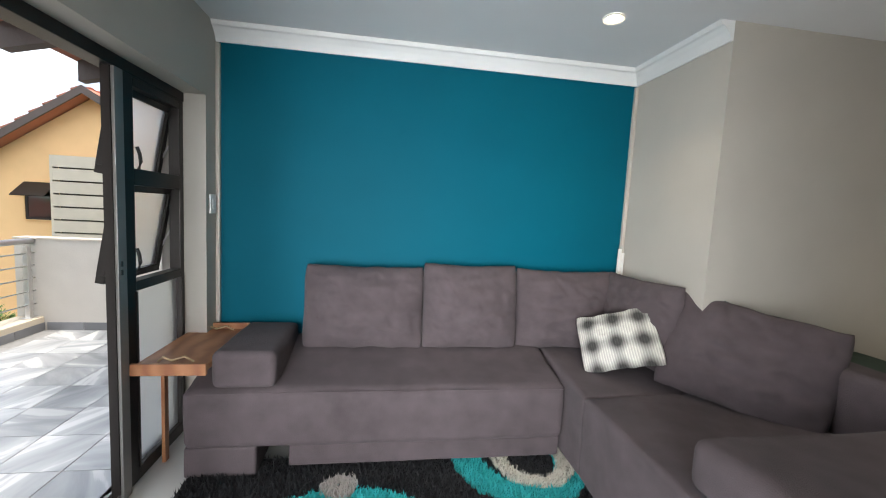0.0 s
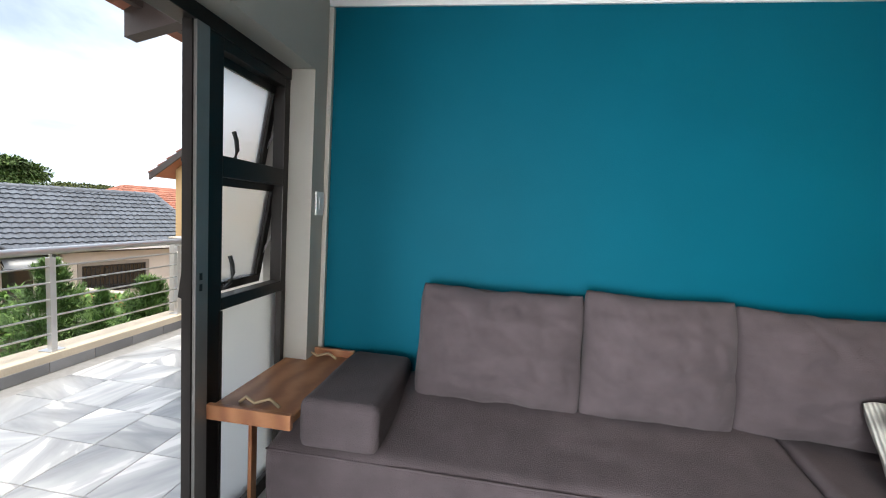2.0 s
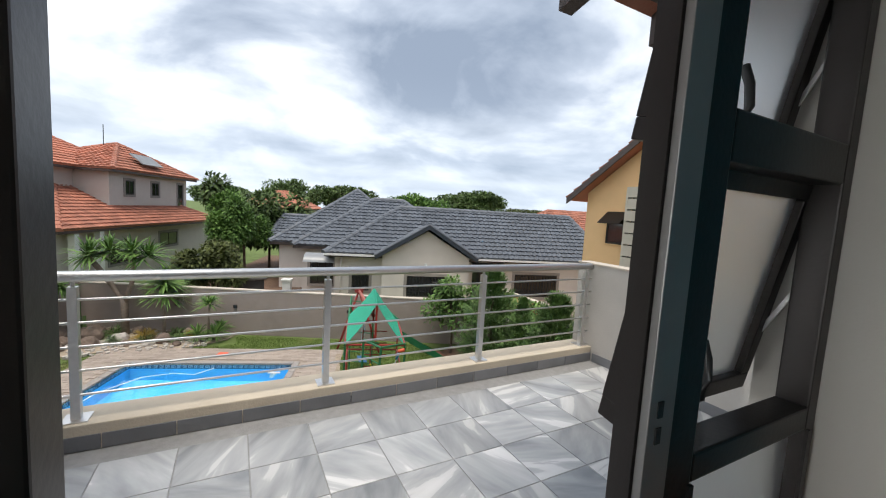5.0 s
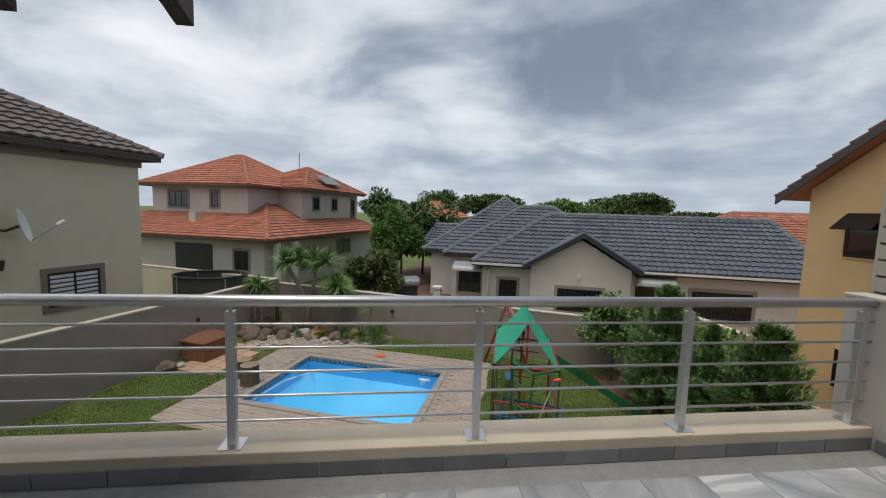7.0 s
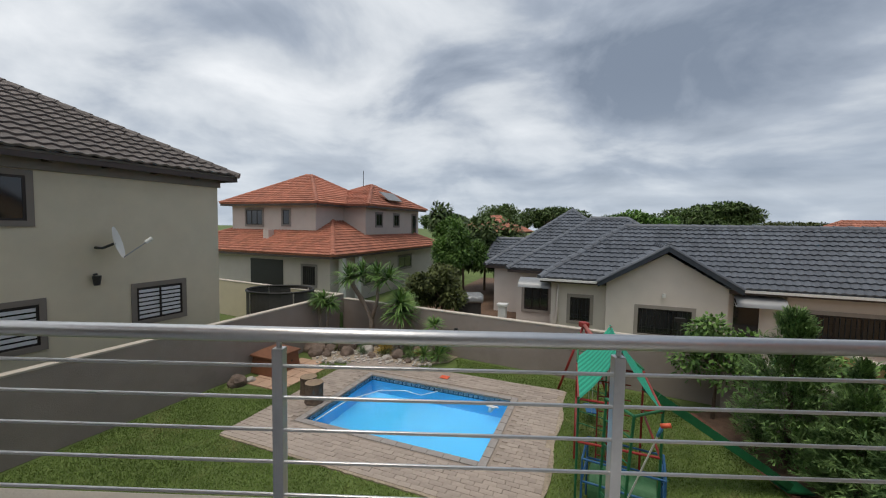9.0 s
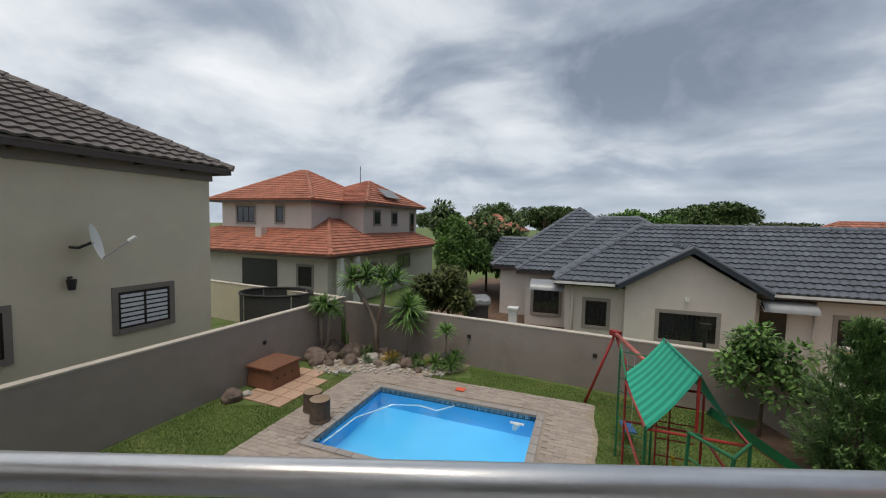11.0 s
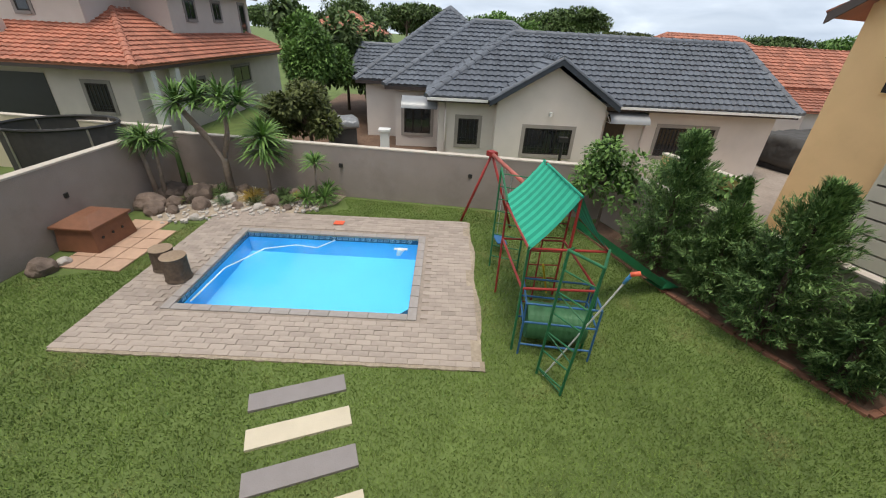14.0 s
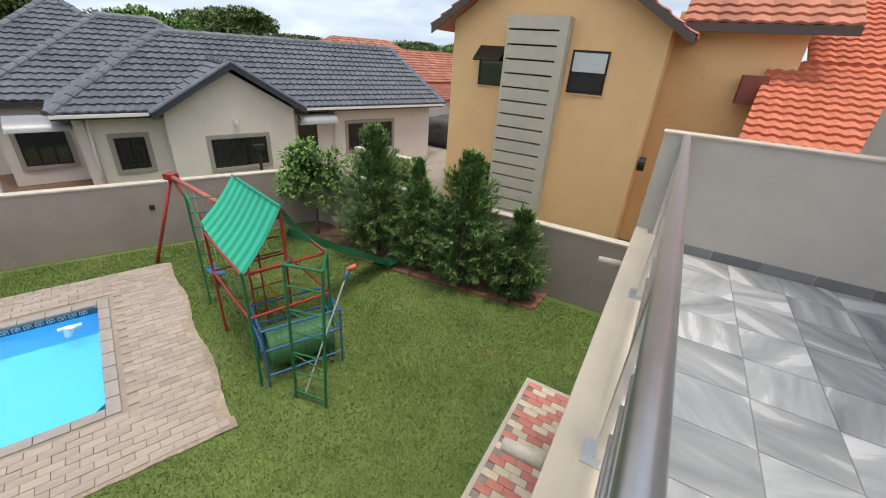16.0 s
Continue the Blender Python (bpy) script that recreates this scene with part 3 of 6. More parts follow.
def downlight(x, y):
    d = thing("downlight", "round white recessed downlight, switched on", "lamp", (x, y, 2.55), "ceiling downlights")
    mb = MB()
    n = 20
    for r0, r1, z0, z1 in ((0.055, 0.042, 2.538, 2.544), (0.055, 0.055, 2.538, 2.5495)):
        vs = [(x + r * math.cos(2 * math.pi * k / n), y + r * math.sin(2 * math.pi * k / n), z) for r, z in ((r0, z0), (r1, z1)) for k in range(n)]
        mb.add(vs, [(k, (k + 1) % n, n + (k + 1) % n, n + k) for k in range(n)])
    part("ring", mb, WHITE, d)
    part("bulb", MB().add([(x + 0.04 * math.cos(2 * math.pi * k / n), y + 0.04 * math.sin(2 * math.pi * k / n), 2.544) for k in range(n)], [tuple(range(n))]), LAMPE, d, "glowing warm bulb")
    la = new("downlight_beam", bpy.data.lights.new("downlight_beam", "SPOT"))
    la.data.energy, la.data.spot_size, la.data.spot_blend, la.data.color, la.data.shadow_soft_size = 7, radians(110), 0.8, (1.0, 0.82, 0.6), 0.04
    la.matrix_world = look((x, y, 2.53), (x, y, 0))
    la.parent = d
    la.matrix_parent_inverse = Matrix.Translation((-x, -y, -2.55))


# the two at y -0.6 are unseen, added to light the room behind
for x, y in ((1.02, 2.58 - 0.02), (3.1, 1.2), (1.02, -0.6), (2.9, -0.6)):
    downlight(x, y)

# ---- sliding door and window unit ----
XF = -1.375
door = thing("sliding_door", "dark bronze aluminium sliding door, slid open", "door", (XF, 1.2, 0))
fr = MB().box(XF - 0.06, -0.35, 2.035, XF + 0.035, 3.08, 2.09)
part("head_frame", fr, BRONZE, door, bevel=0.004)
part("track", MB().box(XF - 0.06, -0.35, 0.0, XF + 0.035, 2.5, 0.02).box(XF - 0.035, -0.35, 0.02, XF - 0.028, 2.5, 0.035).box(XF + 0.015, -0.35, 0.02, XF + 0.022, 2.5, 0.035), TRACK, door, "grey aluminium floor track")
for y0, xs in ((0.72, XF - 0.03), (-0.33, XF + 0.02)):
    y1 = y0 + 1.11
    leaf = part("door_leaf", MB().box(xs - 0.02, y0, 0.03, xs + 0.02, y0 + 0.07, 2.035).box(xs - 0.02, y1 - 0.075, 0.03, xs + 0.042, y1, 2.035)
                .box(xs - 0.019, y0 + 0.07, 0.03, xs + 0.019, y1 - 0.075, 0.12).box(xs - 0.019, y0 + 0.07, 1.98, xs + 0.019, y1 - 0.075, 2.035), BRONZE, door, bevel=0.003)
    pn = part("pane", MB().box(xs - 0.003, y0 + 0.068, 0.118, xs + 0.003, y1 - 0.073, 1.962), CLEAR, leaf, "clear glass")
    pn.visible_shadow = False
    if y0 > 0:
        part("handle", MB().box(xs + 0.042, y1 - 0.06, 0.98, xs + 0.066, y1 - 0.02, 1.2), BLACKP, leaf, "black pull handle", bevel=0.006)

win = thing("window_unit", "dark bronze window unit with two open top-hung panes", "window", (XF, 2.76, 0))
part("mullion", MB().box(XF + 0.022, 2.475, 0.0, XF + 0.036, 2.535, 2.035), TRACK, win, "grey-bronze mullion with lock holes", bevel=0.002)
part("mullion_channel", MB().box(XF - 0.016, 2.47, 0.0, XF + 0.021, 2.535, 2.035), BRONZE, win)
part("lock_plate", MB().box(XF + 0.036, 2.493, 1.105, XF + 0.038, 2.505, 1.13).box(XF + 0.036, 2.493, 1.145, XF + 0.038, 2.505, 1.17), BLACKP, win)
Y0, Y1 = 2.615, 3.035
part("window_frame", MB().box(XF - 0.02, 2.536, 0.02, XF + 0.03, Y0, 2.035).box(XF - 0.03, Y1, 0.02, XF + 0.03, 3.08, 2.035)
     .box(XF - 0.03, Y0, 1.99, XF + 0.03, Y1, 2.035).box(XF - 0.03, Y0, 1.525, XF + 0.03, Y1, 1.605).box(XF - 0.03, Y0, 1.005, XF + 0.03, Y1, 1.055)
     .box(XF - 0.03, Y0, 0.02, XF + 0.03, Y1, 0.09), BRONZE, win, bevel=0.004)
part("glazing_bead", MB().box(XF + 0.03, Y0 - 0.012, 0.09, XF + 0.036, Y0, 1.005).box(XF + 0.03, Y1, 0.09, XF + 0.036, Y1 + 0.012, 1.005), BRONZE, win)
part("lower_pane", MB().box(XF - 0.004, Y0 - 0.002, 0.088, XF + 0.004, Y1 + 0.002, 1.007), FROST, win, "frosted fixed pane").visible_shadow = False
for z1, z0, tilt in ((2.0, 1.565, 10), (1.535, 1.035, 10)):
    h = z1 - z0
    a = radians(tilt)
    sash = MB()
    o, dn, up = Vector((XF - 0.035, 0, z1)), Vector((-math.sin(a), 0, -math.cos(a))), Vector((-math.cos(a), 0, math.sin(a)))
    sash.obox(o + dn * 0.02 + Vector((0, 2.825, 0)), (0, 0.235, 0), dn * 0.02, up * 0.02)
    sash.obox(o + dn * (h - 0.02) + Vector((0, 2.825, 0)), (0, 0.235, 0), dn * 0.02, up * 0.02)
    for yy in (2.606, 3.044):
        sash.obox(o + dn * (h / 2) + Vector((0, yy, 0)), (0, 0.018, 0), dn * (h / 2 - 0.04), up * 0.0195)
    sh = part("sash", sash, BRONZE, win, bevel=0.003)
    part("pane", MB().obox(o + dn * (h / 2) + Vector((0, 2.825, 0)), (0, 0.203, 0), dn * (h / 2 - 0.039), up * 0.003), FROST, sh, "frosted glass").visible_shadow = False
    hb = o + dn * (h - 0.03) + Vector((0, 2.79, 0))
    part("stay_handle", MB().tube([hb, hb + Vector((0.035, -0.01, -0.012)), hb + Vector((0.06, -0.005, 0.01)), hb + Vector((0.066, 0.0, 0.05)), hb + Vector((0.062, 0.0, 0.09)), hb + Vector((0.05, 0.0, 0.125))], 0.009), BLACKP, sh, "black curved stay handle", smooth=True)
    for yy in (2.598, 3.052):
        q = o + dn * (h * 0.8) + Vector((0, yy, 0))
        part("stay_arm", MB().obox((Vector((XF - 0.02, yy, z1 - h * 0.45)) + q) / 2, (Vector((XF - 0.02, yy, z1 - h * 0.45)) - q) / 2, (0, 0.003, 0), (0.006, 0, 0.002)), STEEL, win, "thin steel stay")

# ---- sofa and what is on it ----
sofa = thing("corner_sofa", "grey-brown suede corner sofa with loose back cushions", "sofa", (0.4, 2.9, 0))


def soft_box(x0, y0, z0, x1, y1, z1, r, seed=0, wr=0.006, rise=0.0, along=1, bulge=0.0):
    """An upholstered block with rounded, slightly uneven faces; its top may rise along x (0) or y (1)."""
    me = MB().box(x0, y0, z0, x1, y1, z1).mesh("soft")
    bm = bmesh.new(); bm.from_mesh(me)
    bmesh.ops.bevel(bm, geom=list(bm.edges), offset=r, segments=4, affect="EDGES", profile=0.5)
    big = [q for q in bm.edges if q.calc_length() > 0.12]
    bmesh.ops.subdivide_edges(bm, edges=big, cuts=34, use_grid_fill=True)
    bm.normal_update()
    for v in bm.verts:
        c = v.co
        k = noise.noise(Vector((c.x * 3 + seed, c.y * 3, c.z * 3))) + 0.5 * noise.noise(Vector((c.x * 9, c.y * 9 + seed, c.z * 7)))
        v.co = c + v.normal * k * wr
        up = max(0.0, (c.z - z0) / (z1 - z0)) ** 2
        f = (c[along] - (x0, y0)[along]) / ((x1, y1)[along] - (x0, y0)[along])
        v.co.z += rise * up * f
        if bulge and c.z > z0 + 0.5 * (z1 - z0):
            fold = abs(noise.noise(Vector((c.x * 11 + c.y * 3 + seed, c.y * 1.6, seed))))
            v.co.z -= bulge * max(0.0, 0.16 - fold) / 0.16 * max(0.0, noise.noise(Vector((c.x * 1.7 + seed, c.y * 2.3, 4.0))) + 0.15)
    bm.to_mesh(me); bm.free()
    return me


part("seat", soft_box(-1.15, 2.60, 0.16, 0.955, 3.2, 0.485, 0.045, 1, rise=0.145, bulge=0.018), SUEDE, sofa, smooth=True)
part("seam_piping", MB().tube([(-1.14, 2.612, 0.468), (-0.4, 2.606, 0.474), (0.3, 2.606, 0.474), (0.945, 2.612, 0.468)], 0.004, 6), SUEDE, sofa)
part("front_foot", soft_box(-1.14, 2.605, 0.012, -0.78, 3.1, 0.175, 0.012, 2, 0.002), SUEDE, sofa)
part("drawer_front", soft_box(-0.62, 2.64, 0.035, 0.95, 3.15, 0.16, 0.012, 3, 0.002), SUEDE, sofa)
part("chaise", soft_box(0.96, 1.40, 0.05, 1.98, 2.425, 0.51, 0.025, 4, rise=0.03, along=0, bulge=0.012), SUEDE, sofa, smooth=True)
part("corner_seat", soft_box(0.961, 2.415, 0.05, 1.622, 3.2, 0.512, 0.025, 5, rise=0.08), SUEDE, sofa, smooth=True)
part("armrest", soft_box(-1.0, 2.59, 0.50, -0.68, 3.18, 0.70, 0.035, 6), SUEDE, sofa, smooth=True)
part("armrest", soft_box(1.01, 1.30, 0.50, 1.98, 1.75, 0.70, 0.05, 7), SUEDE, sofa, smooth=True)
part("backrest", soft_box(1.99, 1.30, 0.05, 2.2, 2.42, 0.84, 0.04, 8), SUEDE, sofa, smooth=True)
for i, (x, w, h, ti) in enumerate(((-0.255, 0.78, 0.54, -9), (0.445, 0.66, 0.57, -9), (1.12, 0.72, 0.55, -10))):
    c = part("back_cushion", pillow(w, h, 0.24, seed=i * 7 + 1, wr=0.03), SUEDE, sofa, smooth=True)
    c.matrix_basis = pose(x, 3.02, 0.565, ti, 0, (0, 0, -4)[i])
c = part("back_cushion", pillow(0.62, 0.54, 0.2, seed=31, wr=0.03), SUEDE, sofa, smooth=True)
c.matrix_basis = pose(1.46, 2.80, 0.575, -8, 0, -78)
c = part("back_cushion", pillow(0.76, 0.57, 0.22, seed=41, wr=0.034), SUEDE, sofa, "slumped suede cushion", smooth=True)
c.matrix_basis = pose(1.68, 2.25, 0.505, -18, 8, -50)
cu = tagged(new("scatter_cushion", finish("scatter_cushion", pillow(0.47, 0.37, 0.14, seed=9), CHECK, smooth=True)), "black and white chequered knit scatter cushion on the sofa", "cushion")
cu.matrix_basis = pose(1.29, 2.57, 0.60, -34, -20, -34)
blanket = solid("folded_blanket", soft_box(2.22, 1.5, 0.0, 2.6, 2.38, 0.80, 0.06, 14, 0.03), mat("dark_green_blanket", (0.03, 0.055, 0.04), 0.95, 0.2, 8, 0.3, 160), "dark green folded blanket heap behind the sofa", "blanket", smooth=True)
rl = thing("rolled_blind", "short white roll standing behind the sofa corner", "tube", (1.59, 3.17, 0.9))
part("roll", MB().tube([(1.575, 3.185, 0.465), (1.585, 3.185, 1.27)], 0.014).tube([(1.605, 3.185, 0.465), (1.61, 3.185, 1.24)], 0.012), WHITEP, rl, smooth=True)

tray = thing("side_table", "red-brown wooden side table with rope handles", "table", (-1.18, 2.88, 0))
part("tabletop", MB().box(-1.335, 2.55, 0.618, -1.0, 3.17, 0.648), WOOD, tray, bevel=0.004)
part("front_lip", MB().box(-1.337, 2.528, 0.605, -0.995, 2.549, 0.664), WOOD, tray, bevel=0.003)
part("back_lip", MB().box(-1.337, 3.171, 0.615, -1.0, 3.192, 0.684), WOOD, tray, bevel=0.003)
for yy in (2.77, 3.10):
    part("leg", MB().box(-1.325, yy, 0.0, -1.307, yy + 0.04, 0.617), WOOD, tray, bevel=0.002)
for yy in (2.60, 3.13):
    part("rope_handle", MB().tube([(-1.25, yy, 0.65), (-1.23, yy + 0.012, 0.67), (-1.18, yy - 0.008, 0.659), (-1.13, yy + 0.014, 0.672), (-1.08, yy, 0.651)], 0.006), ROPE, tray, "natural rope handle", smooth=True)

rug = thing("rug", "shaggy black rug with turquoise and cream rings", "rug", (0, 1.7, 0))
part("backing", MB().box(-1.12, 0.7, 0.001, 1.04, 2.75, 0.012), RUG, rug)
rng = np.random.default_rng(5)
n = 26000
bx, by = rng.uniform(-1.12, 1.04, n), rng.uniform(1.6, 2.75, n)
ang, hh = rng.uniform(0, 6.28, n), rng.uniform(0.018, 0.036, n)
wv = np.stack([np.stack([bx + 0.005 * np.cos(ang), by + 0.005 * np.sin(ang), np.full(n, 0.012)], 1),
               np.stack([bx - 0.005 * np.cos(ang), by - 0.005 * np.sin(ang), np.full(n, 0.012)], 1),
               np.stack([bx + rng.normal(0, 0.009, n), by + rng.normal(0, 0.009, n), 0.012 + hh], 1)], 1).reshape(-1, 3)
me = bpy.data.meshes.new("pile")
me.from_pydata(wv.tolist(), [], np.arange(3 * n).reshape(-1, 3).tolist())
me.materials.append(RUG)
pile = new("pile", me); pile.parent = rug; pile.matrix_parent_inverse = Matrix.Translation((0, -1.7, 0)); pile["kind"] = "stuff"

# ---- balcony ----
structure("balcony_slab", MB().box(-3.95, -3.6, -0.32, -1.47, 5.31, -0.012), CURB, "plastered balcony slab")
structure("curb", MB().box(-3.95, -3.6, -0.012, -3.70, 5.16, 0.147), CURB, "beige plastered curb under the railing", 0.008)
structure("wall_side", MB().box(-3.95, 5.16, -0.012, -1.47, 5.31, 0.97), OFFW, "pale plastered balcony side wall")
structure("trim_coping", MB().box(-3.96, 5.15, 0.97, -1.47, 5.32, 0.99), FCAP, "pale coping on the side wall", 0.004)
structure("wall_side_2", MB().box(-3.95, -3.75, -0.32, -1.47, -3.6, 0.97), OFFW, "pale plastered balcony end wall")
structure("wall_outer", MB().box(-1.62, -8, -2.86, -1.475, 3.4, -0.32).box(-1.62, 3.4, -2.86, -1.47, 9, 3.0).box(-1.62, -8, -0.32, -1.47, -3.2, 3.0), OFFW, "plastered outer wall of the house")
XR = -3.785
rail = thing("balcony_railing", "brushed steel railing with five horizontal bars", "railing", (XR, 1, 0.147))
part("handrail", MB().tube([(XR, -3.6, 0.955), (XR, 5.16, 0.955)], 0.031, 20), STEEL, rail, smooth=True)
for z in (0.83, 0.70, 0.565, 0.43, 0.29):
    part("bar", MB().tube([(XR + 0.012, -3.6, z), (XR + 0.012, 5.16, z)], 0.0075, 10), STEEL, rail, smooth=True)
for y in (1.18, 2.535, 3.85, 5.09, -0.17, -1.52, -2.87):
    p = part("post", MB().box(XR - 0.022, y - 0.022, 0.15, XR + 0.022, y + 0.022, 0.9), STEEL, rail, bevel=0.003)
    part("stub", MB().tube([(XR, y, 0.9), (XR, y, 0.93)], 0.011), STEEL, p)
    part("base_plate", MB().box(XR - 0.06, y - 0.06, 0.1475, XR + 0.06, y + 0.06, 0.154), STEEL, p, "square steel base plate")
gr = structure("balcony_floor", MB().box(-3.70, -3.6, -0.012, -1.47, 5.16, -0.004), mat("tile_grout", (0.28, 0.28, 0.28), 0.9, 0.15, 20, 0.2, 80), "grey veined tiled balcony floor")
outlet = thing("drain_spout", "short pale plastic drain spout through the curb", "pipe", (-3.95, 2.65, -0.2), "balcony drain spouts")
part("pipe", MB().tube([(-3.93, 2.67, -0.2), (-4.17, 2.67, -0.215)], 0.035, 14), FCAP, outlet, smooth=True)
outlet = thing("drain_spout", "short pale plastic drain spout through the curb", "pipe", (-3.95, 5.0, -0.2), "balcony drain spouts")
part("pipe", MB().tube([(-3.93, 5.02, -0.2), (-4.17, 5.02, -0.215)], 0.035, 14), FCAP, outlet, smooth=True)
# curb is uncut: black plates paint the dark inside of its drain holes
for yy in (2.72, 5.02):
    structure("trim_drain", MB().box(-3.7, yy - 0.028, 0.004, -3.694, yy + 0.028, 0.055), BLACKP, "square black plate painted as the dark of a drain hole in the curb")

# ---- roofs of tiles ----


def tile_mesh(w, l, mtl, lift=0.055, wave=0.034):
    """One interlocking tile: a wavy plate with a front lip. Origin at its lower middle; x across, y up the slope."""
    n = 6
    vs = []
    for y, z in ((0.0, lift - 0.05), (0.0, lift), (l * 1.06, 0.004)):
        for i in range(n + 1):
            u = i / n
            vs.append(((u - 0.5) * w, y, z + wave * (0.5 - 0.5 * math.cos(2 * math.pi * u)) * (1 if z > 0.003 else 0.6)))
    fs = [(r * (n + 1) + i, r * (n + 1) + i + 1, (r + 1) * (n + 1) + i + 1, (r + 1) * (n + 1) + i) for r in range(2) for i in range(n)]
    me = bpy.data.meshes.new("roof_tile")
    me.from_pydata(vs, [], fs)
    me.materials.append(mtl)
    return me


def roof_plane(parent, e0, e1, r1, r0, mtl, w=0.30, l=0.34, single=0, slab=True):
    """A slope from the eave e0-e1 to the ridge r0-r1, laid with tiles; the first rows are single pieces."""
    e0, e1, r0, r1 = Vector(e0), Vector(e1), Vector(r0), Vector(r1)
    X = (e1 - e0).normalized()
    Z = X.cross((r0 + r1) / 2 - (e0 + e1) / 2).normalized()
    if Z.z < 0:
        e0, e1, r0, r1 = e1, e0, r1, r0
        X, Z = -X, -Z
    Y = Z.cross(X)
    H = (r0 - e0).dot(Y)
    a0, a1, b1 = (r0 - e0).dot(X), (e1 - e0).dot(X), (r1 - e0).dot(X)
    if slab:
        pts = [e0, e1, r1, r0] if (r1 - r0).length > 0.02 else [e0, e1, r0]
        part("roof_deck", MB().slab([p - Z * 0.005 for p in pts], 0.05 if Z.dot((Vector(pts[1]) - Vector(pts[0])).cross(Vector(pts[2]) - Vector(pts[0]))) > 0 else -0.05), mtl, parent)
    me = tile_mesh(w, l, mtl)
    tv = np.array([v.co[:] for v in me.vertices])
    tf = np.array([p.vertices[:] for p in me.polygons])
    R = np.array([X[:], Y[:], Z[:]])
    placed, vs, fs, k = [], [], [], 0
    for j in range(int(H / l) + 1):
        h = j * l
        lo, hi = a0 * h / H, a1 + (b1 - a1) * h / H
        for i in range(int(a1 / w) + 2):
            c = (i + 0.5) * w
            if c + w / 2 < lo or c - w / 2 > hi or h > H - 0.05:
                continue
            full = c - w / 2 > lo + 0.2 and c + w / 2 < hi - 0.2 and h + l * 1.06 < H
            if full and len(placed) < single:
                placed.append(Matrix((X, Y, Z)).transposed().to_4x4())
                placed[-1].translation = e0 + X * c + Y * h
                continue
            q = tv + (c, h, 0)
            q[:, 1] = np.minimum(q[:, 1], H)
            lo2, hi2 = a0 * q[:, 1] / H, a1 + (b1 - a1) * q[:, 1] / H
            q[:, 0] = np.clip(q[:, 0], np.minimum(lo2, hi2), np.maximum(lo2, hi2))
            vs.append(q @ R + np.array(e0[:]))
            fs.append(tf + k)
            k += len(tv)
    if placed:
        pieces("roof_tile", me, placed, parent)
    if vs:
        m2 = bpy.data.meshes.new("roof_tiles")
        m2.from_pydata(np.concatenate(vs).tolist(), [], np.concatenate(fs).tolist())
        m2.materials.append(mtl)
        ob = new("roof_tiles", m2); ob.parent = parent
        ob["kind"] = "stuff"
        if parent.get("world_parts"):
            ob.matrix_parent_inverse = Matrix.Translation(-Vector(parent["base_at"]))


CAPS = {}


def ridge_caps(parent, p, q, mtl, r=0.14, step=0.38):
    """Half-round cap tiles end to end along a hip or ridge, each a piece of its own."""
    p, q = Vector(p), Vector(q)
    n = max(1, int((q - p).length / step))
    d = (q - p) / n
    a = d.cross(Vector((0, 0, 1))).normalized()
    b = a.cross(d).normalized()
    key = (mtl.name, r)
    if key not in CAPS:
        vs = []
        for t, rr in ((0.0, r * 1.08), (step * 1.1, r * 0.92)):
            vs += [(rr * math.cos(x), t, rr * math.sin(x) - r * 0.25) for x in np.linspace(0, math.pi, 7)]
        CAPS[key] = finish("ridge_cap", MB().add(vs, [(j, j + 1, 8 + j, 7 + j) for j in range(6)] + [tuple(range(7))]), mtl)
    dn = d.normalized()
    rot = Matrix((a, dn, b)).transposed().to_4x4()
    pieces("ridge_cap", CAPS[key], [Matrix.Translation(p + d * i) @ rot for i in range(n)], parent)


class Frame:
    """A plan frame for a house: o at its corner, a along its front, b away to the back."""

    def __init__(self, o, a, b):
        self.o, self.a, self.b = Vector((*o, 0)), Vector((*a, 0)).normalized(), Vector((*b, 0)).normalized()

    def __call__(self, a, b, z):
        return self.o + self.a * a + self.b * b + Vector((0, 0, z))


def block(P, a0, b0, z0, a1, b1, z1):
    vs = [P(a, b, z) for z in (z0, z1) for b in (b0, b1) for a in (a0, a1)]
    return vs, [(0, 2, 3, 1), (4, 5, 7, 6), (0, 1, 5, 4), (2, 6, 7, 3), (0, 4, 6, 2), (1, 3, 7, 5)]


def hip_roof(parent, P, a0, b0, a1, b1, z, rise, mtl, hl=None, hr=None, single=0, w=0.30, l=0.34):
    """Hip roof over a rectangle; hl, hr: how far the ridge ends stand in."""
    mid = (b0 + b1) / 2
    hl = (b1 - b0) / 2 if hl is None else hl
    hr = (b1 - b0) / 2 if hr is None else hr
    r0, r1 = P(a0 + hl, mid, z + rise), P(a1 - hr, mid, z + rise)
    c = [P(a0, b0, z), P(a1, b0, z), P(a1, b1, z), P(a0, b1, z)]
    roof_plane(parent, c[0], c[1], r1, r0, mtl, w, l, single)
    roof_plane(parent, c[3], c[0], r0, r0, mtl, w, l)
    roof_plane(parent, c[1], c[2], r1, r1, mtl, w, l)
    part("roof_deck", MB().add([c[2], c[3], r0, r1], [(0, 1, 2, 3)]), mtl, parent)
    for p, q in ((c[0], r0), (c[1], r1), (c[3], r0), (c[2], r1), (r0, r1)):
        if (q - p).length > 0.3:
            ridge_caps(parent, p, q, mtl)
    ft = 0.16
    mb = MB()
    for p, q in ((c[0], c[1]), (c[1], c[2]), (c[3], c[0])):
        d = (q - p).normalized()
        nrm = Vector((d.y, -d.x, 0))
        mb.obox((p + q) / 2 - nrm * 0.05 + Vector((0, 0, -ft / 2 - 0.005)), d * ((q - p).length / 2 - 0.03), nrm * 0.015, (0, 0, ft / 2))
    part("fascia", mb, FASCIA, parent)


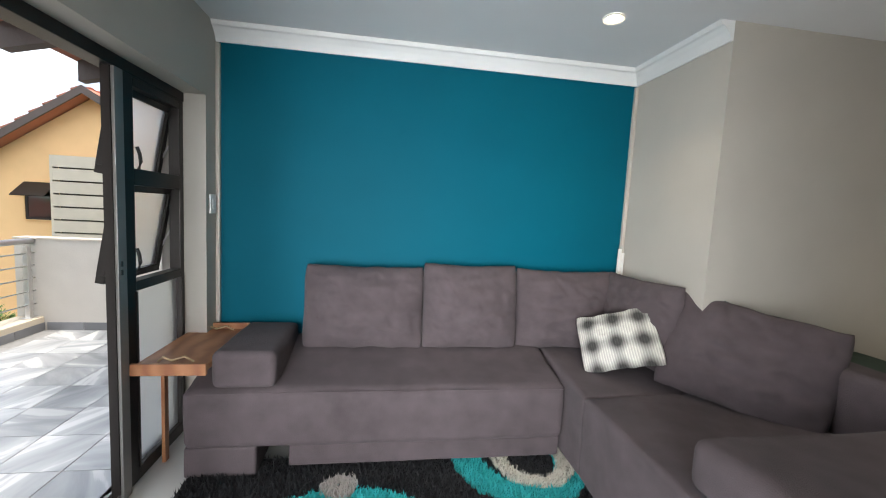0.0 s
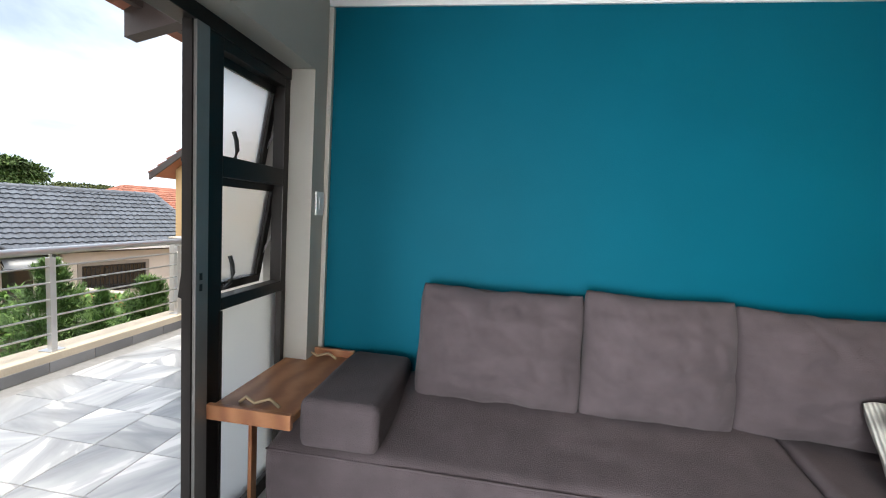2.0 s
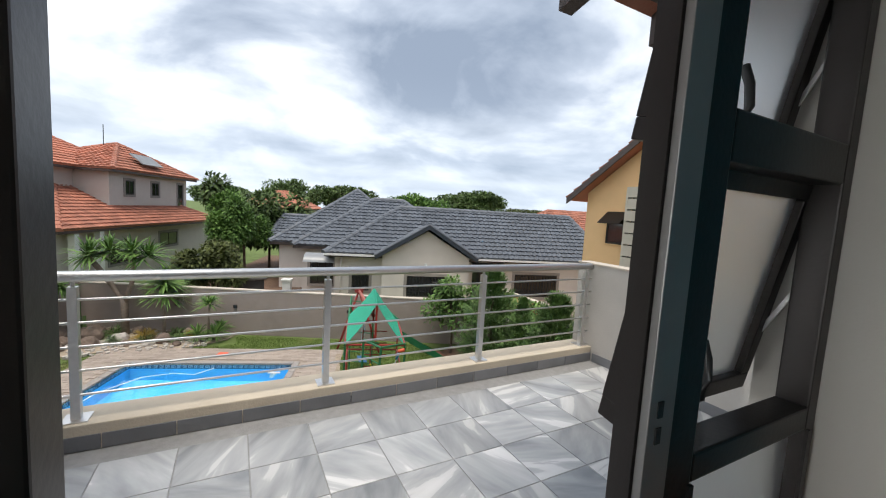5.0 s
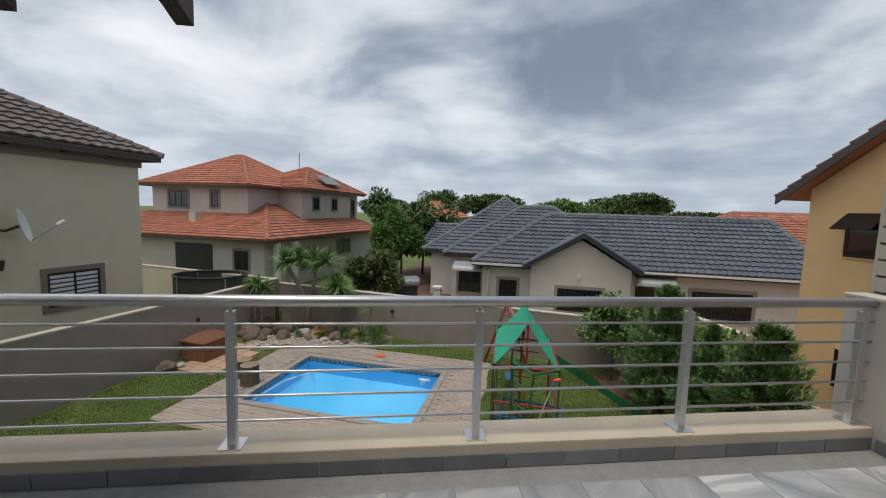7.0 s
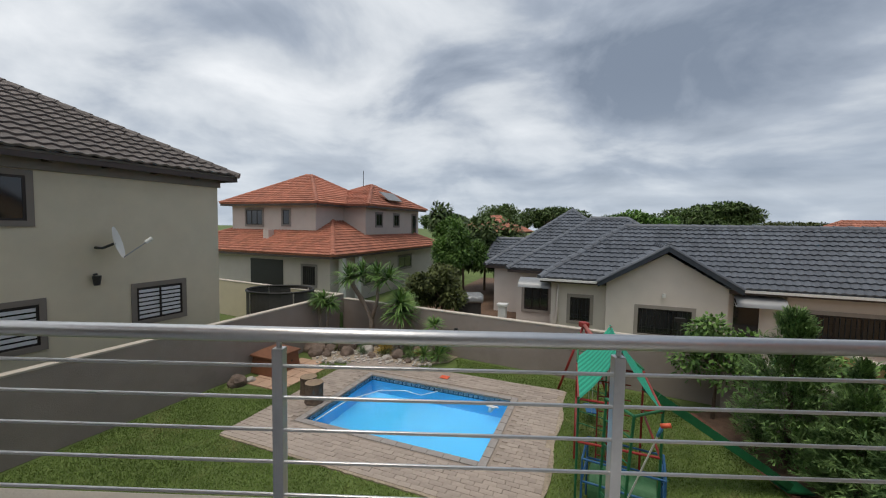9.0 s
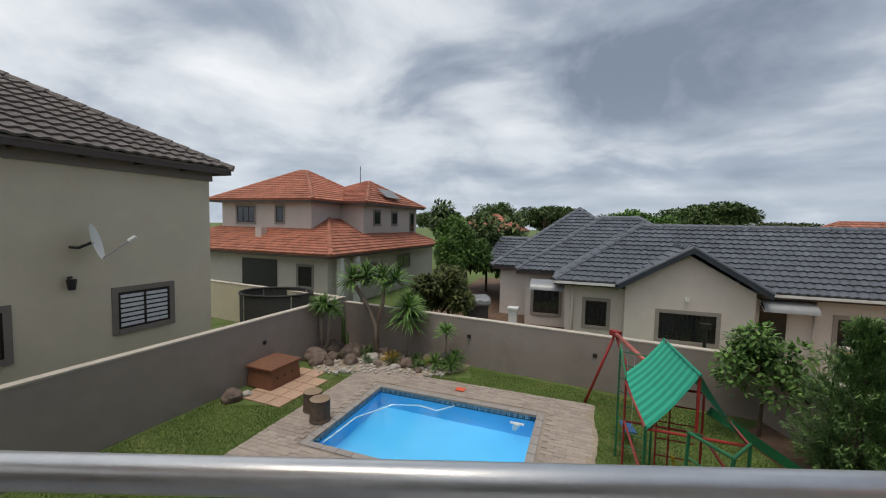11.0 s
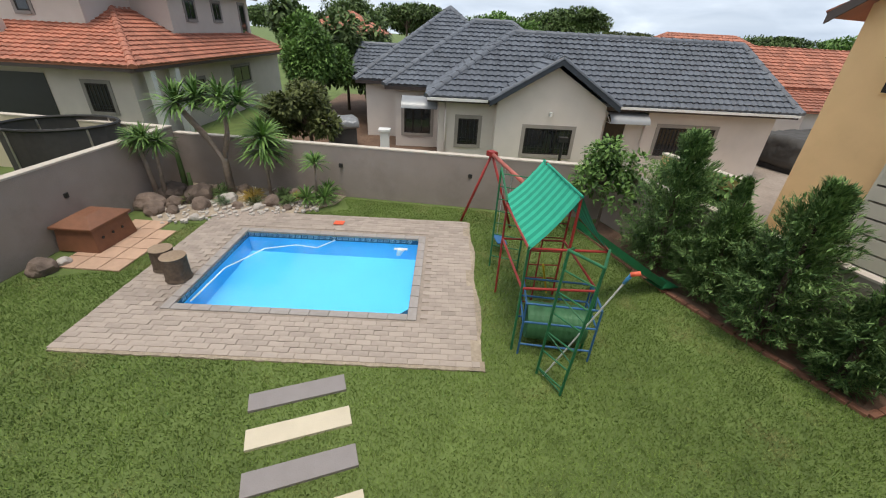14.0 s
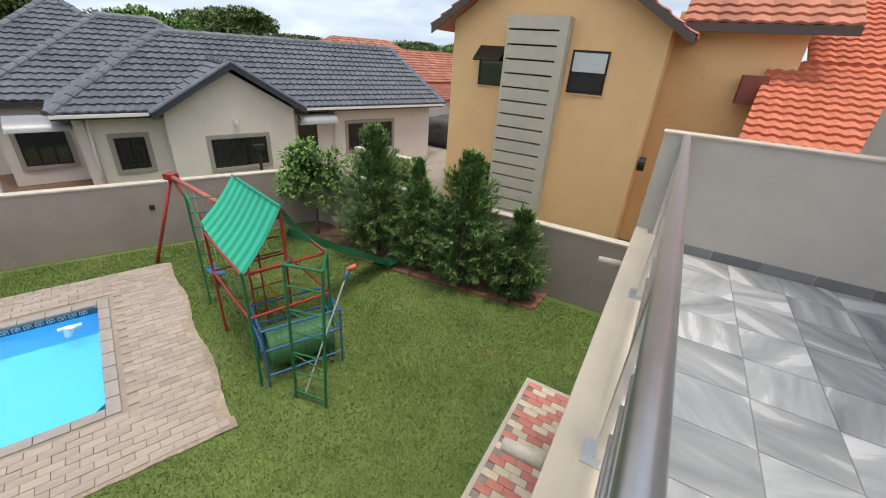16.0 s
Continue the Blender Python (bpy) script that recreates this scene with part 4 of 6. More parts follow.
def house_window(parent, P, a0, a1, z0, z1, b, trim, frame=0.05, surround=0.12, bars=1, blind=False, glassm=None, out=-1, inset=0.1, grille=False):
    """A window in a wall that stands at depth b in the frame: surround, frame, pane. out: the way of the outside along b."""
    w = part("window", MB().add(*block(P, a0 - surround, b + out * 0.03, z0 - surround, a0, b, z1 + surround)).add(*block(P, a1, b + out * 0.03, z0 - surround, a1 + surround, b, z1 + surround))
             .add(*block(P, a0, b + out * 0.03, z1, a1, b, z1 + surround)).add(*block(P, a0, b + out * 0.05, z0 - surround, a1, b, z0)), trim, parent)
    fb0, fb1 = b + out * 0.012, b + out * 0.002
    mb = MB()
    cols = [a0 + (a1 - a0) * i / (bars + 1) for i in range(bars + 2)]
    for i, a in enumerate(cols):
        c0 = a if i == 0 else (a - frame if i == bars + 1 else a - frame / 2)
        mb.add(*block(P, c0, fb0 + out * 0.006, z0, c0 + frame, fb1, z1))
    mb.add(*block(P, a0, fb0 + out * 0.004, z0, a1, fb1, z0 + frame)).add(*block(P, a0, fb0 + out * 0.004, z1 - frame, a1, fb1, z1))
    part("frame", mb, BRONZE, w)
    part("pane", MB().add(*block(P, a0, b + out * 0.006, z0, a1, b + out * 0.001, z1)), glassm or DARKGL, w, "dark reflecting glass")
    if blind:
        n = max(3, int((z1 - z0) / 0.11))
        for i in range(n):
            zz = z0 + 0.05 + i * (z1 - z0 - 0.08) / n
            part("blind_slat", MB().add(*block(P, a0 + 0.05, b + out * 0.009, zz, a1 - 0.05, b + out * 0.0065, zz + (z1 - z0) / n * 0.62)), BLIND, w)
    if grille:
        mb = MB()
        n = int((a1 - a0) / 0.13)
        for i in range(1, n):
            aa = a0 + (a1 - a0) * i / n
            mb.add(*block(P, aa - 0.008, b + out * 0.026, z0, aa + 0.008, b + out * 0.02, z1))
        for zz in (z0 + 0.12, z0 + 0.22):
            mb.add(*block(P, a0, b + out * 0.028, zz, a1, b + out * 0.022, zz + 0.015))
        part("grille", mb, BLACKP, w, "black burglar bars")
    return w


G = -2.86
# grey-roofed bungalow behind the far wall
H3 = Frame((0, 0), (0.32, 0.947), (-0.947, 0.32))
h3 = thing("bungalow", "cream bungalow with a slate-grey tiled hip roof", "house", tuple(H3(5.5, 20, G)))
walls = MB().add(*block(H3, -0.2, 18.15, G, 11.6, 23.2, -0.52))
part("wall", walls, H3W, h3)
part("wall", MB().add(*block(H3, -1.9, 20.4, G, 5.0, 26.6, -0.52)), H3W, h3)
part("wall", MB().add(*block(H3, -3.3, 22.0, G, -1.85, 29.0, -0.55)), H3W, h3)
gv = [H3(a, b, z) for b in (17.62, 20.5) for a, z in ((1.72, G), (5.35, G), (5.35, -0.52), (3.55, 0.55), (1.72, -0.52))]
part("gable_wall", MB().add(gv, [(0, 1, 2, 3, 4), (9, 8, 7, 6, 5)] + [(i, 5 + i, 5 + (i + 1) % 5, (i + 1) % 5) for i in range(5)]), H3W, h3)
hip_roof(h3, H3, -0.62, 17.72, 12.05, 23.5, -0.5, 1.97, TILE_GREY, 3.1, 0.9, single=290, w=0.23, l=0.27)
hip_roof(h3, H3, -2.3, 20.0, 6.0, 26.6, -0.47, 2.3, TILE_GREY, 3.5, 3.2, w=0.23, l=0.27)
hip_roof(h3, H3, -3.7, 21.6, 4.0, 29.4, -0.5, 2.85, TILE_GREY, 3.9, 3.8, w=0.23, l=0.27)
hip_roof(h3, H3, -4.4, 24.2, -1.0, 28.2, -0.55, 1.2, TILE_GREY, 0.3, 0.3, w=0.23, l=0.27)
ap0, ap1 = H3(3.55, 17.3, 0.76), H3(3.55, 20.2, 0.76)
for a in (1.42, 5.66):
    roof_plane(h3, H3(a, 17.3, -0.54), H3(a, 20.2, -0.54), ap1, ap0, TILE_GREY, 0.23, 0.27)
    q0, q1 = H3(a, 17.29, -0.54), H3(3.55, 17.29, 0.76)
    d = (q1 - q0)
    part("barge_board", MB().obox((q0 + q1) / 2 + Vector((0, 0, -0.03)), d / 2, H3.b * 0.02, (0, 0, 0.085)), mat("slate_barge", (0.035, 0.045, 0.06), 0.5, 0.1), h3)
    ridge_caps(h3, H3(a, 17.34, -0.46), H3(3.55, 17.34, 0.84), TILE_GREY, 0.085)
ridge_caps(h3, ap0 + Vector((0, 0, 0.04)), ap1 + Vector((0, 0, 0.04)), TILE_GREY)
house_window(h3, H3, 2.75, 4.35, -2.2, -1.33, 17.62, H3T, bars=2, grille=True)
house_window(h3, H3, 0.5, 1.2, -2.1, -1.22, 18.15, H3T, bars=1, grille=True)
house_window(h3, H3, 7.6, 9.6, -2.2, -1.2, 18.15, H3T, bars=2, grille=True)
house_window(h3, H3, -1.55, -0.5, -2.3, -1.0, 20.4, H3T, bars=2)
part("entrance_door", MB().add(*block(H3, 5.65, 18.13, G, 6.35, 18.14, -0.85)), DARKGL, h3, "dark glazed door")


def awning(P, a0, a1, b, z, depth, label):
    mb = MB()
    n = 7
    vs = []
    for i in range(n):
        x = i / (n - 1) * math.pi / 2
        for a in (a0, a1):
            vs.append(P(a, b - depth * math.sin(x), z - 0.32 * (1 - math.cos(x))))
    mb.add(vs, [(2 * i, 2 * i + 1, 2 * i + 3, 2 * i + 2) for i in range(n - 1)])
    part("awning", mb, ALU, h3, label, smooth=True)
    for a in (a0, a1):
        part("awning_bracket", MB().tube([P(a, b, z - 0.32), P(a, b - depth, z - 0.32), P(a, b, z)], 0.011), WHITEP, h3)


awning(H3, 5.55, 6.9, 18.13, -0.72, 0.62, "curved pale grey door awning")
awning(H3, -1.5, -0.25, 19.0, -0.68, 0.7, "curved pale grey door awning")
for a, b in ((0.05, 18.08), (7.0, 18.08)):
    part("downpipe", MB().tube([H3(a, b - 0.04, G), H3(a, b - 0.04, -0.7), H3(a + 0.15, b - 0.28, -0.55)], 0.045), H3W, h3, "cream downpipe", smooth=True)
part("gutter", MB().add(*block(H3, 5.7, 17.66, -0.6, 12.0, 17.74, -0.52)), WHITEP, h3, "white gutter")
part("gutter", MB().add(*block(H3, -0.6, 17.62, -0.6, 1.4, 17.7, -0.52)), WHITEP, h3, "white gutter")
part("wall_lamp", MB().tube([H3(3.5, 17.6, -0.82), H3(3.5, 17.5, -0.82)], 0.04).tube([H3(3.5, 17.5, -0.9), H3(3.5, 17.5, -0.78)], 0.06), WHITEP, h3)
part("porch_post", MB().add(*block(H3, -2.2, 17.9, G, -1.9, 18.2, -1.75)).add(*block(H3, -2.25, 17.85, -1.75, -1.85, 18.25, -1.68)), WHITEP, h3, "white gate post")

# terracotta-roofed two-storey house
H2 = Frame((-20.7, -3.9), (0.35, 0.937), (-0.937, 0.35))
h2 = thing("two_storey_house", "grey two-storey house with terracotta tiled roofs", "house", tuple(H2(-5, 5, G)))
part("wall", MB().add(*block(H2, -12.0, 0.55, G, -0.6, 13.5, -0.15)), H2W, h2)
part("upper_wall", MB().add(*block(H2, -9.7, 2.6, -0.15, -3.2, 9.0, 2.55)), H2W, h2)
part("upper_wall", MB().add(*block(H2, -5.5, 5.2, -0.15, -1.6, 12.6, 2.55)), H2W, h2)
hip_roof(h2, H2, -12.5, 0.0, 0.0, 14.0, -0.16, 2.9, TILE_RED, 7.0, 5.5, w=0.26, l=0.28)
hip_roof(h2, H2, -10.2, 2.1, -2.7, 9.5, 2.55, 2.0, TILE_RED, 3.5, 3.5, w=0.26, l=0.28)
hip_roof(h2, H2, -6.0, 4.7, -1.1, 13.1, 2.55, 1.6, TILE_RED, 2.4, 2.4, w=0.26, l=0.28)
house_window(h2, H2, -8.5, -7.2, 1.25, 2.15, 2.6, H2T, bars=2)
house_window(h2, H2, -5.6, -5.1, 1.3, 2.15, 2.6, H2T, bars=0)
H2R = Frame(H2(-1.6, 0, 0)[:2], H2.b[:2], (-H2.a)[:2])
house_window(h2, H2R, 6.4, 7.1, 1.3, 2.05, 0.0, H2T, bars=1)
house_window(h2, H2R, 8.7, 9.4, 1.3, 2.05, 0.0, H2T, bars=1)
house_window(h2, H2R, 11.5, 12.1, 0.4, 2.1, 0.0, H2T, bars=0)
house_window(h2, H2, -2.3, -1.5, -1.75, -0.8, 0.55, H2T, bars=0, grille=True)
# no recess: a flat black sheet paints the porch's shade on the wall
part("porch_opening", MB().add(*block(H2, -5.9, 0.53, G, -3.6, 0.54, -0.55)), BLACKP, h2, "flat black panel painted as the shade in the porch")
H2S = Frame(H2(-0.6, 0, 0)[:2], H2.b[:2], (-H2.a)[:2])
house_window(h2, H2S, 3.6, 4.9, -2.0, -1.0, 0.0, H2T, bars=1)
house_window(h2, H2S, 7.6, 9.4, -1.5, -0.75, 0.0, H2T, bars=1)
for b in (0.9, 2.3):
    part("column", MB().add(*block(H2, -0.35, b, G, -0.1, b + 0.25, -0.2)), WHITEP, h2, "white porch column")
sp0, sp1 = H2(-2.0, 7.4, 3.4), H2(-2.0, 9.3, 3.4)
dn = (H2(-1.1, 8, 2.6) - H2(-2.0, 8, 3.3)).normalized()
part("solar_panel", MB().slab([sp0 + dn * 0.0 + Vector((0, 0, .12)), sp1 + Vector((0, 0, .12)), sp1 + dn * 0.9 + Vector((0, 0, .12)), sp0 + dn * 0.9 + Vector((0, 0, .12))], 0.05), ALU, h2, "pale solar geyser panel")
part("aerial", MB().tube([H2(-3.3, 7.5, 3.9), H2(-3.3, 7.5, 5.0)], 0.02), BLACKP, h2)
part("chimney_box", MB().add(*block(H2, -6.0, 1.5, 0.2, -5.6, 1.9, 1.0)), H2W, h2)

# khaki house close by
G1 = (-0.927, 0.374)
o1 = Vector((0.374, 0.927, 0)) * -10.2
H1 = Frame((o1.x, o1.y), G1, (-0.374, -0.927))
h1 = thing("neighbour_house", "khaki plastered two-storey house with a brown tiled roof", "house", tuple(H1(7, 3, G)))
part("wall", MB().add(*block(H1, -4.0, 0.0, G, 11.0, 8.0, 2.62)), H1W, h1)
part("eaves_band", MB().add(*block(H1, -4.0, -0.06, 2.42, 11.06, 0.0, 2.66)), H1T, h1)
hip_roof(h1, H1, -5.0, -0.42, 11.42, 8.4, 2.78, 2.3, TILE_BROWN, 3.9, 3.9, single=290, w=0.3, l=0.33)
for i in range(14):
    part("rafter_end", MB().add(*block(H1, -3.5 + i * 1.05, -0.36, 2.6, -3.42 + i * 1.05, 0.0, 2.7)), FASCIA, h1)
house_window(h1, H1, 8.72, 9.86, -1.17, -0.32, 0.0, H1T, bars=1, blind=True)
house_window(h1, H1, 5.75, 6.75, 1.36, 2.28, 0.0, H1T, bars=0)
house_window(h1, H1, 5.6, 6.87, -1.27, -0.4, 0.0, H1T, bars=1, blind=True)
dish = thing("satellite_dish", "white satellite dish on a wall bracket", "satellite dish", tuple(H1(7.9, 0, 0.75)))
dc = H1(8.12, -0.5, 0.88)
nd = (H1.a * 0.78 - H1.b * 0.62 + Vector((0, 0, 0.25))).normalized()
du = nd.cross(Vector((0, 0, 1))).normalized(); dv = du.cross(nd)
mb = MB()
vs = [dc - nd * 0.07]
for r in (0.5, 1.0):
    vs += [dc + nd * (-0.07 + 0.07 * r * r) + 0.34 * r * (math.cos(2 * math.pi * k / 24) * du + math.sin(2 * math.pi * k / 24) * dv * 1.12) for k in range(24)]
mb.add(vs, [(0, 1 + k, 1 + (k + 1) % 24) for k in range(24)] + [(1 + k, 25 + k, 25 + (k + 1) % 24, 1 + (k + 1) % 24) for k in range(24)])
part("reflector", mb, WHITEP, dish, smooth=True)
part("feed_arm", MB().tube([dc - dv * 0.36, dc + nd * 0.55 - dv * 0.1], 0.014), ALU, dish)
part("feed", MB().tube([dc + nd * 0.5 - dv * 0.12, dc + nd * 0.64 - dv * 0.06], 0.045), WHITEP, dish)
part("bracket", MB().tube([H1(7.9, 0, 0.75), H1(7.9, -0.3, 0.75), dc - nd * 0.07], 0.03), BLACKP, dish)
wl1 = thing("wall_lamp", "small dark lantern on the khaki wall", "lamp", tuple(H1(7.9, 0, 0)))
part("lantern", MB().tube([H1(7.85, -0.12, -0.12), H1(7.85, -0.12, 0.1)], 0.06, 8, 0.09).tube([H1(7.85, 0, 0.12), H1(7.85, -0.12, 0.14)], 0.025), BLACKP, wl1)

# yellow house next door
HY = Frame((-9.3, 11.1), (1, 0), (0, 1))
hy = thing("yellow_house", "yellow ochre two-storey house with a slatted chimney panel", "house", (-6.9, 12, G))
gab = [HY(a, b, z) for b in (0, 6) for a, z in ((0, G), (4.83, G), (4.83, 2.2), (2.3, 3.75), (0, 2.2))]
part("gable_wall", MB().add(gab, [(0, 1, 2, 3, 4), (9, 8, 7, 6, 5)] + [(i, 5 + i, 5 + (i + 1) % 5, (i + 1) % 5) for i in range(5)]), YEL, hy)
part("wall", MB().add(*block(HY, 4.8, 1.5, G, 7.2, 6.0, 2.6)), YEL, hy)
part("wall", MB().add(*block(HY, 7.15, 2.2, G, 13, 6.0, 1.7)), YEL, hy)
for a in (-0.42, 5.25):
    q0, q1, q2, q3 = HY(a, -0.42, 2.0), HY(a, 6.3, 2.0), HY(2.3, 6.3, 3.85), HY(2.3, -0.42, 3.85)
    roof_plane(hy, q0, q1, q2, q3, TILE_RED)
    part("barge_board", MB().obox((q0 + q3) / 2 + Vector((0, 0.01, -0.05)), (q3 - q0) / 2, (0, 0.02, 0), (0, 0, 0.09)), FASCIA, hy, "dark red-brown barge board")
roof_plane(hy, HY(4.9, 1.0, 2.35), HY(7.8, 1.0, 2.35), HY(7.8, 4.5, 4.4), HY(4.9, 4.5, 4.4), TILE_RED)
part("fascia", MB().add(*block(HY, 4.9, 0.98, 2.2, 7.8, 1.02, 2.36)), FASCIA, hy)
roof_plane(hy, HY(6.35, -1.3, 0.15), HY(13, -1.3, 0.15), HY(13, 1.9, 1.75), HY(6.75, 1.9, 1.75), TILE_ORANGE, 0.22, 0.25, single=250)
roof_plane(hy, HY(7.4, 2.0, 1.75), HY(13, 2.0, 1.75), HY(13, 5.0, 3.4), HY(7.4, 5.0, 3.4), TILE_ORANGE, 0.22, 0.25)
part("wall", MB().add(*block(HY, 6.6, -0.9, G, 13, 2.3, 0.12)), YEL, hy)
part("parapet", MB().add(*block(HY, 6.3, 0.9, 0.9, 6.75, 1.4, 1.45)), mat("dark_red_paint", (0.2, 0.05, 0.035), 0.7), hy)
house_window(hy, HY, 0.77, 1.45, 0.8, 1.68, 0.0, YEL, surround=0.02, bars=0)
part("top_hung_sash", MB().obox(HY(1.1, -0.2, 1.52), (0.34, 0, 0), (0, 0.2, 0.16), (0, 0.006, -0.008)), BRONZE, hy, "open dark window sash")
house_window(hy, HY, 3.0, 3.8, 0.83, 1.7, 0.0, YEL, surround=0.02, bars=0)
part("top_pane", MB().add(*block(HY, 3.05, -0.03, 1.27, 3.75, -0.02, 1.65)), BLIND, hy, "pale frosted upper pane")
house_window(hy, HY, 0.85, 1.4, -1.9, -1.1, 0.0, YEL, surround=0.02, bars=0)
# near-black back: the shade in the slots is put into its colour
panel_back = part("panel_back", MB().add(*block(HY, 1.56, -0.1, G, 2.82, 0.0, 2.2)), mat("slot_shade", (0.05, 0.042, 0.036), 0.9), hy)
n = 17
for i in range(n):
    z = -2.75 + i * 0.3
    part("slat", MB().add(*block(HY, 1.5, -0.28, z, 2.88, -0.08, z + 0.262)), SLAT, hy)
part("panel_edge", MB().add(*block(HY, 2.70, -0.283, G, 2.883, -0.1, 2.24)), SLAT, hy)
part("panel_edge", MB().add(*block(HY, 1.497, -0.283, G, 1.55, -0.1, 2.24)), SLAT, hy)
part("chimney_side", MB().add(*block(HY, 2.82, -0.2, G, 2.9, 0.0, 2.3)), SLAT, hy)
part("hose_reel", MB().tube([HY(4.85, 0.7, -0.6), HY(5.0, 0.7, -0.6)], 0.16, 14), BLACKP, hy)

# ---- garden, first shapes ----
PO = Frame((-12.986, -0.366), (0.343, 0.939), (0.939, -0.343))
mb = MB()
F0 = 400
for a0, b0, a1, b1 in ((-F0, -F0, 0, F0), (3.93, -F0, F0, F0), (0, -F0, 3.93, 0), (0, 2.73, 3.93, F0)):
    mb.add([PO(a0, b0, G - 0.01), PO(a1, b0, G - 0.01), PO(a1, b1, G - 0.01), PO(a0, b1, G - 0.01)], [(0, 1, 2, 3)])
structure("ground", mb, GRASSG, "green lawn and ground")


def wall_run(name, p, q, top, label):
    """A garden wall between two plan points, with a pale coping; its inner face lies on the line."""
    p, q = Vector((*p, 0)), Vector((*q, 0))
    d = (q - p).normalized()
    nrm = Vector((d.y, -d.x, 0))
    c = (p + q) / 2 + nrm * 0.09
    structure(name, MB().obox(c + Vector((0, 0, (top + G) / 2)), d * (q - p).length / 2, nrm * 0.09, (0, 0, (top - G) / 2)), FENCE, "taupe plastered garden wall with pale coping")
    structure(name.replace("wall", "trim"), MB().obox(c + Vector((0, 0, top + 0.02)), d * ((q - p).length / 2), nrm * 0.1, (0, 0, 0.02)), FCAP, "pale coping along the garden wall", 0.006)


CL, CR = (-16.8, -2.27), (-11.65, 8.35)
wall_run("wall_far", CR, CL, -1.45, "")
wall_run("wall_left", CL, (-3.8, -7.52), -1.27, "")
wall_run("wall_right", (-2.9, 8.5), CR, -1.42, "")

# pool
pool = thing("swimming_pool", "rectangular pool with bright blue plaster and a dark mosaic band", "pool", tuple(PO(2, 1.4, G - 1.3)))
WL = G - 0.09
part("floor_shell", MB().add([PO(0, 0, G - 0.95), PO(3.93, 0, G - 0.95), PO(3.93, 2.73, G - 0.95), PO(0, 2.73, G - 0.95)], [(0, 1, 2, 3)]), POOLW, pool)
side = MB()
cs = [(0, 0), (3.93, 0), (3.93, 2.73), (0, 2.73)]
band = MB()
for i in range(4):
    (a, b), (c, d) = cs[i], cs[(i + 1) % 4]
    side.add([PO(a, b, G - 0.95), PO(c, d, G - 0.95), PO(c, d, G - 0.012), PO(a, b, G - 0.012)], [(0, 1, 2, 3)])
    m2 = Vector((1.965 - (a + c) / 2, 1.365 - (b + d) / 2, 0)).normalized() * 0.004
    band.add([PO(a + m2.x, b + m2.y, G - 0.15), PO(c + m2.x, d + m2.y, G - 0.15), PO(c + m2.x, d + m2.y, G - 0.013), PO(a + m2.x, b + m2.y, G - 0.013)], [(0, 1, 2, 3)])
part("side_shell", side, POOLW, pool)
part("mosaic_band", band, MOSAIC, pool, "dark blue mosaic waterline band")
keys = MB()


def key_motif(o, d, n):
    for k in range(n):
        s = k * 0.135
        for x0, z0, x1, z1 in ((0.0, -0.035, 0.1, -0.024), (0.0, -0.085, 0.012, -0.024), (0.0, -0.085, 0.07, -0.074), (0.06, -0.085, 0.072, -0.05), (0.03, -0.058, 0.072, -0.048), (0.09, -0.085, 0.1, -0.024)):
            p, q = o + d * (s + x0), o + d * (s + x1)
            keys.add([(p.x, p.y, G + z0), (q.x, q.y, G + z0), (q.x, q.y, G + z1), (p.x, p.y, G + z1)], [(0, 1, 2, 3)])


key_motif(PO(0.03, 0.007, 0), PO.a, 28)
key_motif(PO(0.007, 0.03, 0), PO.b, 19)
part("key_pattern", keys, MOSAICL, pool, "pale Greek key mosaic pattern")
for st, h in ((0.85, 0.9), (0.55, 0.55), (0.28, 0.25)):
    p0, p1, p2 = PO(3.925, 2.725, 0), PO(3.925 - st, 2.725, 0), PO(3.925, 2.725 - st, 0)
    part("corner_step", MB().prism([(p0.x, p0.y), (p1.x, p1.y), (p2.x, p2.y)], G - 1.19, G - h), POOLW, pool, "corner entry step")
    q1, q2 = PO(3.92 - st, 2.72, 0), PO(3.92, 2.72 - st, 0)
    part("step_edge", MB().obox((q1 + q2) / 2 + Vector((0, 0, G - h + 0.01)), (q2 - q1) / 2, PO.a * 0.035 + PO.b * 0.035, (0, 0, 0.006)), MOSAIC, pool)
part("skimmer_hose", MB().tube([PO(0.1, 2.5, WL - 0.03), PO(0.15, 1.4, WL - 0.02), PO(0.6, 0.55, WL - 0.02), PO(1.2, 0.32, WL - 0.02), PO(1.7, 0.4, WL - 0.02), PO(2.0, 0.02, WL - 0.01)], 0.02), WHITEP, pool, "white floating suction hose", smooth=True)
part("cleaner_head", MB().tube([PO(3.5, 0.35, WL - 0.25), PO(3.55, 0.3, WL + 0.005)], 0.05, 10, 0.09).tube([PO(3.4, 0.3, WL), PO(3.7, 0.3, WL)], 0.03), WHITEP, pool, "white pool cleaner head")
wt = part("water", MB().add([PO(0, 0, WL), PO(3.93, 0, WL), PO(3.93, 2.73, WL), PO(0, 2.73, WL)], [(0, 1, 2, 3)]), WATER, pool, "clear rippled water")
wt.visible_shadow = False

